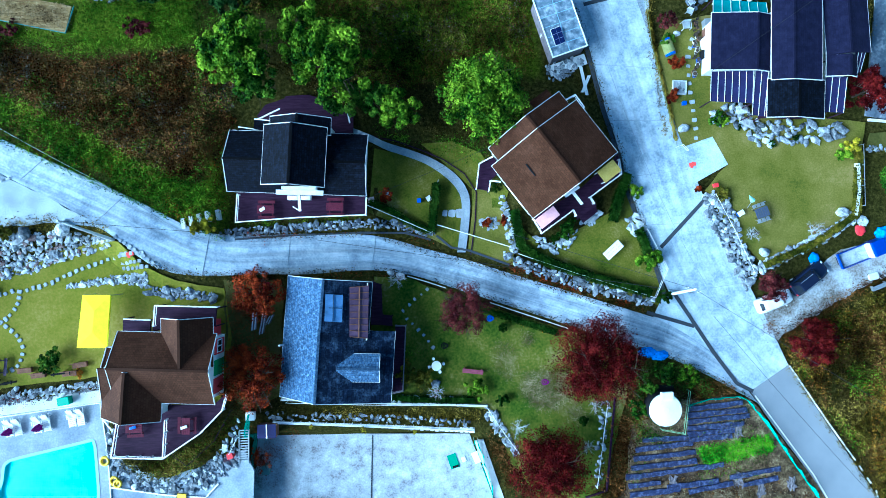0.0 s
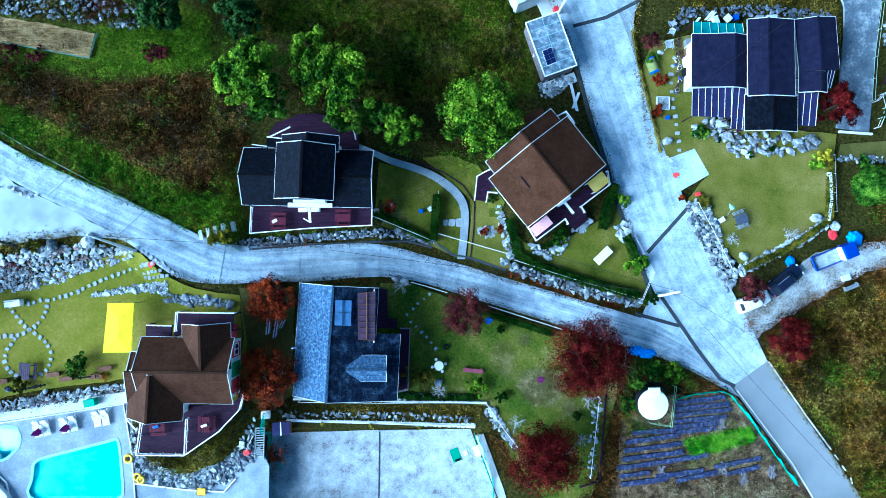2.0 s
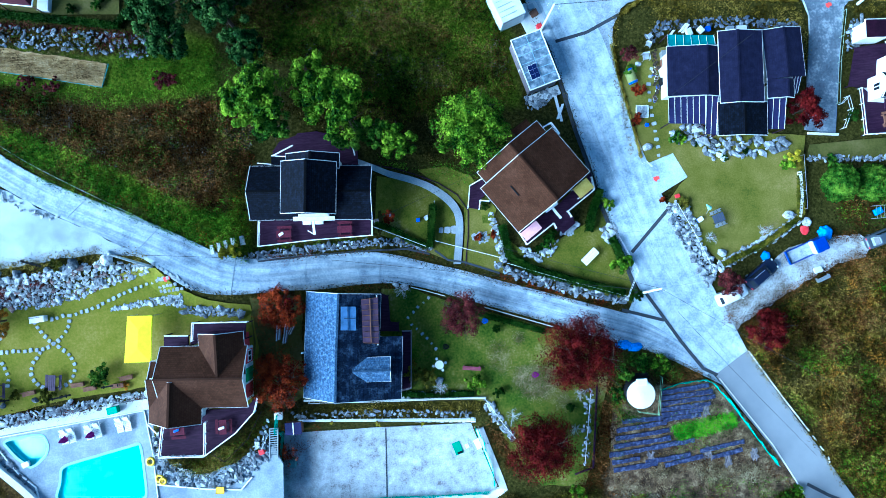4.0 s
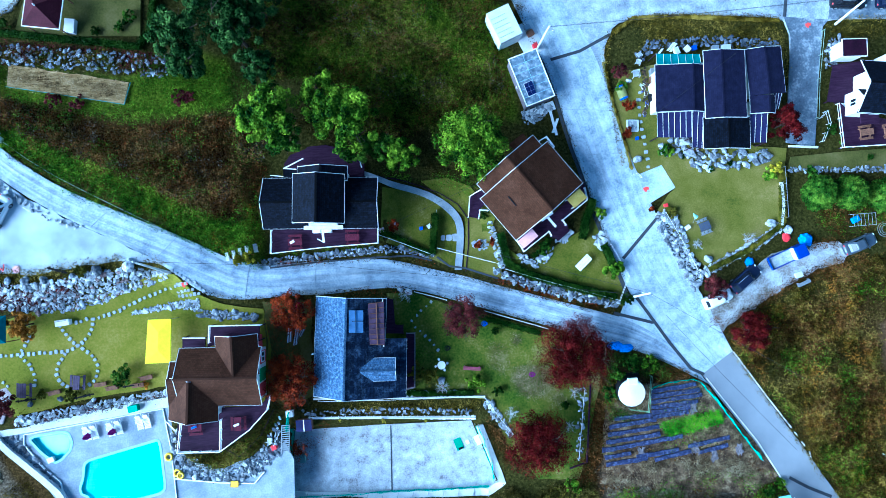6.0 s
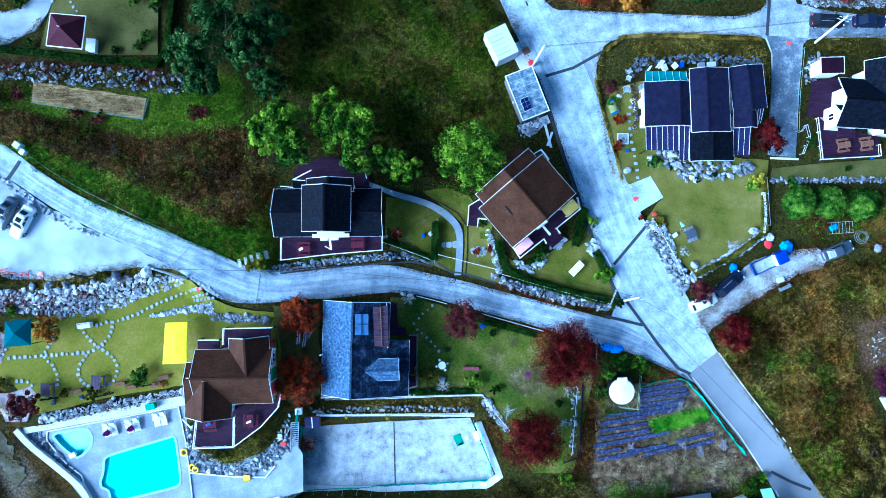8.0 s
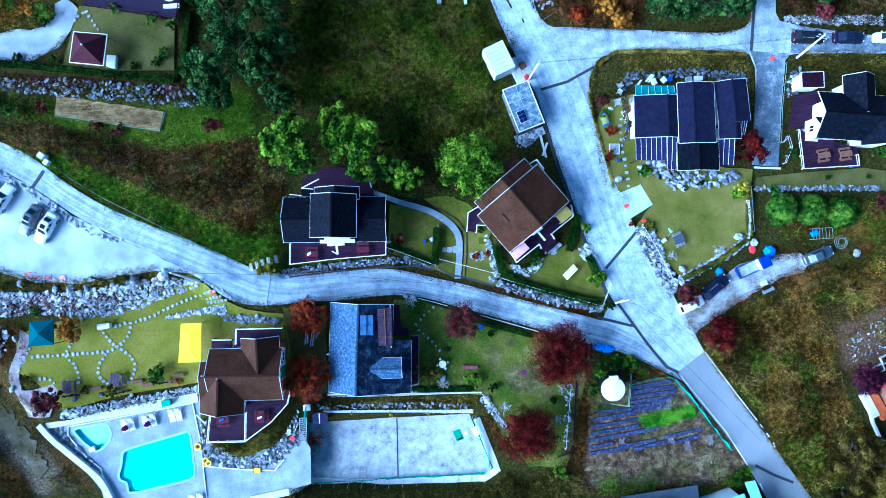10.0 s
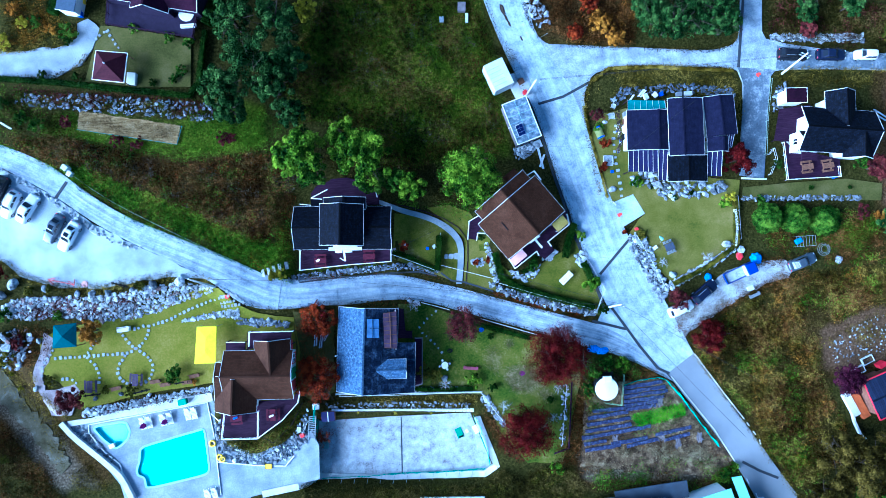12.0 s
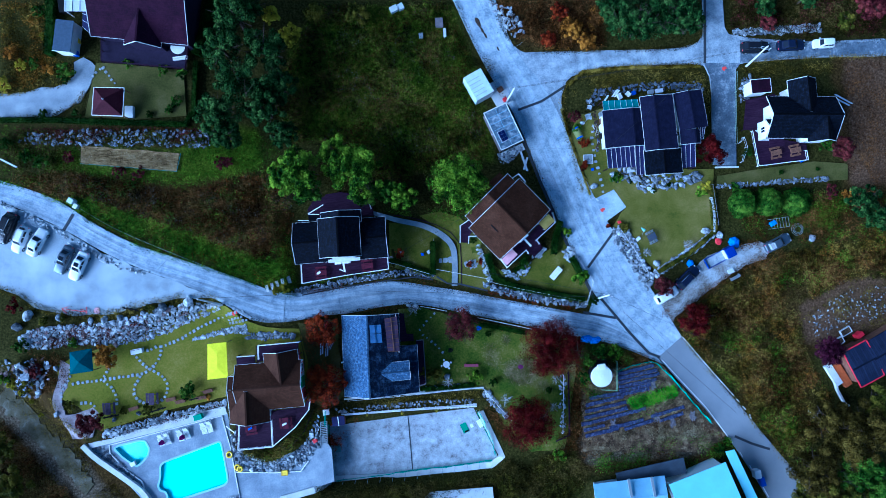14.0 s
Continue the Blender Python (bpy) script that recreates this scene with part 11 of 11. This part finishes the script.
for (x, y), turn, big, lab in (((26.02, 24.89), 5, 1.0, "white metal garden chair on the lawn"), ((26.5, 26.5), -25, 0.7, "pale folding chair in the yard"), ((26.75, 27.5), 30, 0.65, "pale folding chair in the yard")):
    z = height(x, y) + 0.03
    ch = thing("garden_chair", x, y, z, lab, "chair", "chairs in the side yard")
    m = Matrix.Translation((x, y, z)) @ Matrix.Rotation(radians(turn), 4, "Z") @ Matrix.Scale(big, 4)
    part("seat", box(-0.42, -0.36, 0.42, 0.42, 0.42, 0.50, m, 0.04), plain("cushion_grey", (0.42, 0.44, 0.46), 0.8, vary=0.2), ch)
    part("backrest", box(-0.42, 0.40, 0.45, 0.42, 0.47, 0.95, m, 0.02), metal_white, ch)
    for sx in (-0.46, 0.46):
        part("armrest", box(sx - 0.03, -0.45, 0.62, sx + 0.03, 0.45, 0.66, m), metal_white, ch)
        for sy in (-0.42, 0.42):
            part("leg", box(sx - 0.025, sy - 0.025, 0, sx + 0.025, sy + 0.025, 0.62, m), metal_white, ch)
x, y = (24.0, 22.6)
z = height(x, y) + 0.02
tn = thing("play_tent", x, y, z, "small yellow and blue play tent in the yard", "tent")
m = Matrix.Translation((x, y, z)) @ Matrix.Rotation(radians(-72), 4, "Z")
for k, (mt, lab) in enumerate(((plastic_blue, "blue tent end"), (plain("tent_olive", (0.20, 0.21, 0.07), 0.7, vary=0.2), "yellow-olive tent cloth"), (plastic_blue, "blue tent end"))):
    bm = bmesh.new()
    x0, x1 = ((-0.95, -0.72), (-0.72, 0.72), (0.72, 0.95))[k]
    rings = [[bm.verts.new(m @ Vector((q, 0.62 * math.cos(b * math.pi / 8) * (0.9 if abs(q) > 0.8 else 1), 0.8 * math.sin(b * math.pi / 8) * (0.85 if abs(q) > 0.8 else 1)))) for b in range(9)] for q in (x0, x1)]
    for b in range(8):
        bm.faces.new((rings[0][b], rings[0][b + 1], rings[1][b + 1], rings[1][b]))
    for r in rings:
        bm.faces.new(r)
    bmesh.ops.recalc_face_normals(bm, faces=bm.faces)
    part("tent_cloth", bm, mt, tn, lab)
x, y = (25.05, 18.0)
z = height(x, y) + 0.02
bs = thing("stone_basin", x, y, z, "white framed basin of pale stones in the yard", "basin")
m = Matrix.Translation((x, y, z)) @ Matrix.Rotation(radians(-5), 4, "Z")
part("tray", box(-0.72, -0.72, 0, 0.72, 0.72, 0.22, m), metal_grey, bs)
for k in range(4):
    part("rim", box(-0.78, 0.70, 0.0, 0.78, 0.78, 0.30, m @ Matrix.Rotation(k * math.pi / 2, 4, "Z")), metal_white, bs)
rnd = random.Random(61)
for k in range(12):
    q = m @ Vector((rnd.uniform(-0.5, 0.5), rnd.uniform(-0.5, 0.5), 0.26))
    stone(bs, q.x, q.y, q.z, rnd.uniform(0.22, 0.42), stone_pale, rnd, 0.5)
# pots and buckets along the white side wall
POTS = ((rubber, "black plastic plant pot"), (plastic_white, "white plastic bucket"), (rubber, "black plastic plant pot"), (metal_grey, "grey metal bucket"), (brown_wood, "brown wooden tub"), (rubber, "black plastic plant pot"), (plastic_blue, "pale blue bucket"))
for k in range(26):
    mt, lab = POTS[rnd.randrange(7)]
    y = 19.2 + k * 0.26
    x = 27.22 + 0.06 * (y - 18.9) - rnd.uniform(0.0, 0.7)
    z, r = height(x, y) + 0.05, rnd.uniform(0.13, 0.27)
    root = thing("plant_pot", x, y, z, lab + " beside the house wall", "pot", "pots along the side wall")
    part("pot", tube((x, y, z), (x, y, z + r * 1.6), r * 0.75, r, 12), mt, root)
    part("soil", tube((x, y, z + r * 1.6), (x, y, z + r * 1.6 + 0.015), r * 0.9, r * 0.85, 12), bark, root)
for a, b in ((((29.12, 27.26)), ((29.83, 28.12))), (((30.56, 27.82)), ((31.49, 28.85))), (((30.92, 27.68)), ((31.76, 28.72))), (((68.10, 22.98)), ((70.73, 20.96))), (((68.27, 22.18)), ((70.20, 20.74))), (((-65.92, 29.80)), ((-63.66, 28.19))), (((14.88, 19.73)), ((13.97, 17.76))), (((13.91, 21.05)), ((14.49, 17.46)))):
    root = thing("timber_stack", a[0], a[1], height(*a), "pale timber lengths lying together", "timber", "loose timber")
    for j in range(3):
        part("plank", beam((a[0] + 0.12 * j, a[1], height(*a) + 0.2), (b[0] + 0.12 * j, b[1], height(*b) + 0.3), 0.1, 0.05), metal_white, root)

# ---- utility poles and cables ----
t1 = pole((-36.54, 2.93), (-36.99, 4.44), 8.0, "concrete utility pole above the boulder bank")
t2 = pole((23.18, -5.19), (23.16, -4.20), 7.0, "concrete utility pole at the road junction")
t3 = pole((13.05, 29.50), (13.20, 29.45), 8.0, "concrete utility pole beside the sheds")
t4 = pole((54.20, 29.86), (53.20, 30.40), 8.0, "concrete utility pole beside the parked cars")
t5 = Vector((*(45.40, 34.80), 9.0))
wire(t3, t4, 0.5)
wire(t3 + Vector((0, 0.3, -0.6)), t4 + Vector((0, 0.3, -0.6)), 0.5)
wire(t2, (*(4.94, 2.00), 6.5), 0.3)
wire(t2 + Vector((0, -0.4, -0.4)), (*(-14.63, 2.07), 7.5), 0.6)
wire(t2, (*(43.27, -17.22), 5.5), 0.4)
wire((*(27.14, 18.70), 3.6), (*(37.45, 25.35), 5.0), 0.2, "thin cable above the east house roof")
wire((*(-8.95, 6.67), 4.8), (*(2.90, 11.19), 4.2), 0.2, "thin cable between the two houses", 0.015)
wire(t1, (*(-22.81, 2.83), 7.5), 0.4)
wire((*(24.78, -6.98), 7.0), (*(41.29, -25.93), 4.0), 0.5)

undergrowth("upper_grass", [(-38.52, 30.08), (-27.78, 28.87), (-23.92, 26.25), (-27.00, 23.04), (-39.12, 21.46), (-49.81, 24.26), (-54.66, 25.98), (-54.47, 26.99), (-39.58, 23.70), (-38.06, 27.68)], 7.0, weed_green, "short bright grass beside the straw field", 0.10, 0.15, 7, 90, 0.1, keep_out=[[(-53.88, 30.36), (-38.84, 27.08), (-39.94, 24.10), (-54.58, 27.35)]])
undergrowth("scrub_bushes", WEST, 0.5, leaf_mid, "small green bushes among dry scrub", 0.17, 1.1, 26, 91, 0.45)
undergrowth("meadow_brown", NORTH, 2.4, weed_brown, "brown withered patches in the meadow", 0.17, 0.5, 8, 92, 0.5)

undergrowth("straw_rows", [(-53.44, 29.95), (-39.39, 26.80), (-40.20, 24.57), (-54.01, 27.61)], 14.0, straw_bits, "straw lying in rows on the field", 0.10, 0.10, 7, 94)
undergrowth("slope_bushes", EAST, 0.35, leaf_olive, "yellowing bushes among dry weeds", 0.17, 1.0, 26, 95, 0.45)
undergrowth("meadow_bushes", NORTH, 0.3, weed_dark, "dark low bushes in the meadow", 0.17, 0.8, 24, 96, 0.45)
undergrowth("slope_red", [(34.67, -8.47), (42.59, -8.22), (46.06, -11.64), (39.76, -14.55), (36.21, -11.59)], 4.0, weed_brown, "rust brown weeds beside the road", 0.15, 0.4, 8, 97, 0.2)
undergrowth("garden_litter", [(19.35, -16.06), (31.92, -17.14), (42.16, -31.27), (37.83, -33.41), (16.77, -29.73)], 5.0, straw_bits, "straw and plant litter on the garden soil", 0.09, 0.15, 6, 98, 0.45)

undergrowth("wall_flowers", [(-62.77, 33.69), (-52.69, 32.53), (-34.33, 30.02), (-34.52, 27.77), (-48.82, 29.82), (-62.99, 32.15)], 4.0, leaf_olive, "yellow and rust plants hanging over the terrace wall", 0.13, 0.5, 7, 101, 0.4)
undergrowth("wall_red", [(-62.75, 33.86), (-52.67, 32.62), (-34.31, 30.19), (-34.30, 29.14), (-48.62, 31.09), (-62.84, 33.17)], 7.0, leaf_wine, "dark red plants along the terrace wall top", 0.14, 0.5, 7, 108, 0.2)
undergrowth("bed_straw", [(18.50, -16.57), (30.17, -17.13), (36.39, -27.38), (17.47, -26.25)], 4.0, straw_bits, "straw and dead stalks on the beds", 0.10, 0.55, 7, 109, 0.5)
undergrowth("meadow_patch", NORTH, 1.8, weed_dark, "dark withered patches in the meadow", 0.2, 0.7, 9, 110, 0.62)
undergrowth("meadow_olive", NORTH, 1.8, weed_olive, "olive grass patches in the meadow", 0.16, 0.4, 8, 111, 0.6)
undergrowth("slope_orange", EAST, 2.2, leaf_orange, "orange-brown patches on the dry slope", 0.15, 0.6, 8, 112, 0.6)
undergrowth("slope_dark", EAST, 1.0, weed_dark, "dark withered patches on the dry slope", 0.2, 0.8, 9, 113, 0.6)
undergrowth("scrub_orange", WEST, 1.2, leaf_rust, "rust coloured bracken in the scrub", 0.15, 0.6, 8, 114, 0.7)
undergrowth("wall_weeds", [(-62.82, 33.34), (-52.71, 32.36), (-34.36, 29.85), (-34.60, 27.26), (-48.94, 29.15), (-63.07, 31.64)], 6.0, weed_dark, "dark creepers between the wall boulders", 0.13, 0.6, 7, 102, 0.35)
undergrowth("rubble_weeds", [(57.62, -13.37), (66.03, -9.28), (75.83, -10.24), (74.98, -16.94), (59.05, -17.46)], 3.0, weed_olive, "dry weeds over the rubble ground", 0.15, 0.4, 7, 103, 0.4)
undergrowth("bed_weeds", [(18.52, -16.25), (30.18, -16.81), (36.39, -27.38), (17.47, -26.25)], 3.0, weed_green, "weeds between the film-covered beds", 0.12, 0.6, 7, 104, 0.5)
undergrowth("slope_maroon", [(36.60, -8.76), (45.96, -4.87), (54.17, -1.74), (73.50, -3.11), (73.05, -6.92), (56.41, -7.38), (44.98, -12.45)], 3.0, weed_brown, "rust-brown dying weeds beside the track", 0.17, 0.7, 8, 105, 0.45)
undergrowth("foot_maroon", [(-74.24, -9.65), (-71.28, -14.14), (-68.32, -18.62), (-64.55, -23.68), (-61.65, -28.60), (-76.37, -26.28)], 3.5, weed_brown, "dark red-brown scrub at the slope foot", 0.18, 0.8, 8, 106, 0.3)
undergrowth("path_yellow", [(-71.94, -5.51), (-67.72, -5.92), (-64.41, -9.85), (-63.52, -15.78), (-66.01, -14.50), (-69.90, -10.31)], 1.6, weed_olive, "thin yellowed grass below the garden path", 0.13, 0.25, 7, 107, 0.35)
undergrowth("deck_slope", [(-37.78, -20.87), (-32.36, -20.66), (-28.06, -18.22), (-25.69, -15.81), (-24.34, -17.32), (-27.55, -20.46), (-32.62, -22.94), (-36.90, -22.55)], 8.0, weed_olive, "dry grass bank below the timber deck", 0.12, 0.3, 8, 120)
undergrowth("deck_slope_green", [(-37.78, -20.87), (-32.36, -20.66), (-28.06, -18.22), (-25.69, -15.81), (-24.34, -17.32), (-27.55, -20.46), (-32.62, -22.94), (-36.90, -22.55)], 4.0, weed_green, "green weeds below the timber deck", 0.12, 0.3, 8, 121, 0.5)
undergrowth("side_litter", [(-25.33, -1.94), (-19.95, -2.22), (-20.46, -14.65), (-23.15, -15.61), (-25.59, -13.58)], 3.0, leaf_rust, "fallen rust-red leaves between the houses", 0.10, 0.08, 6, 122, 0.4)
undergrowth("wall_foot_plants", [(-26.20, 3.81), (-22.55, 4.03), (-17.45, 4.23), (-10.63, 4.42), (-10.65, 3.92), (-17.47, 3.65), (-22.49, 3.38), (-26.00, 3.16)], 6.0, leaf_mid, "green creepers on the stone wall", 0.12, 0.45, 8, 123, 0.4)
undergrowth("court_grass", [(-21.97, -15.95), (-8.31, -17.06), (0.09, -18.11), (0.06, -18.82), (-12.14, -17.69), (-21.73, -16.61)], 8.0, weed_olive, "dry grass over the low stone wall", 0.12, 0.5, 8, 124, 0.3)
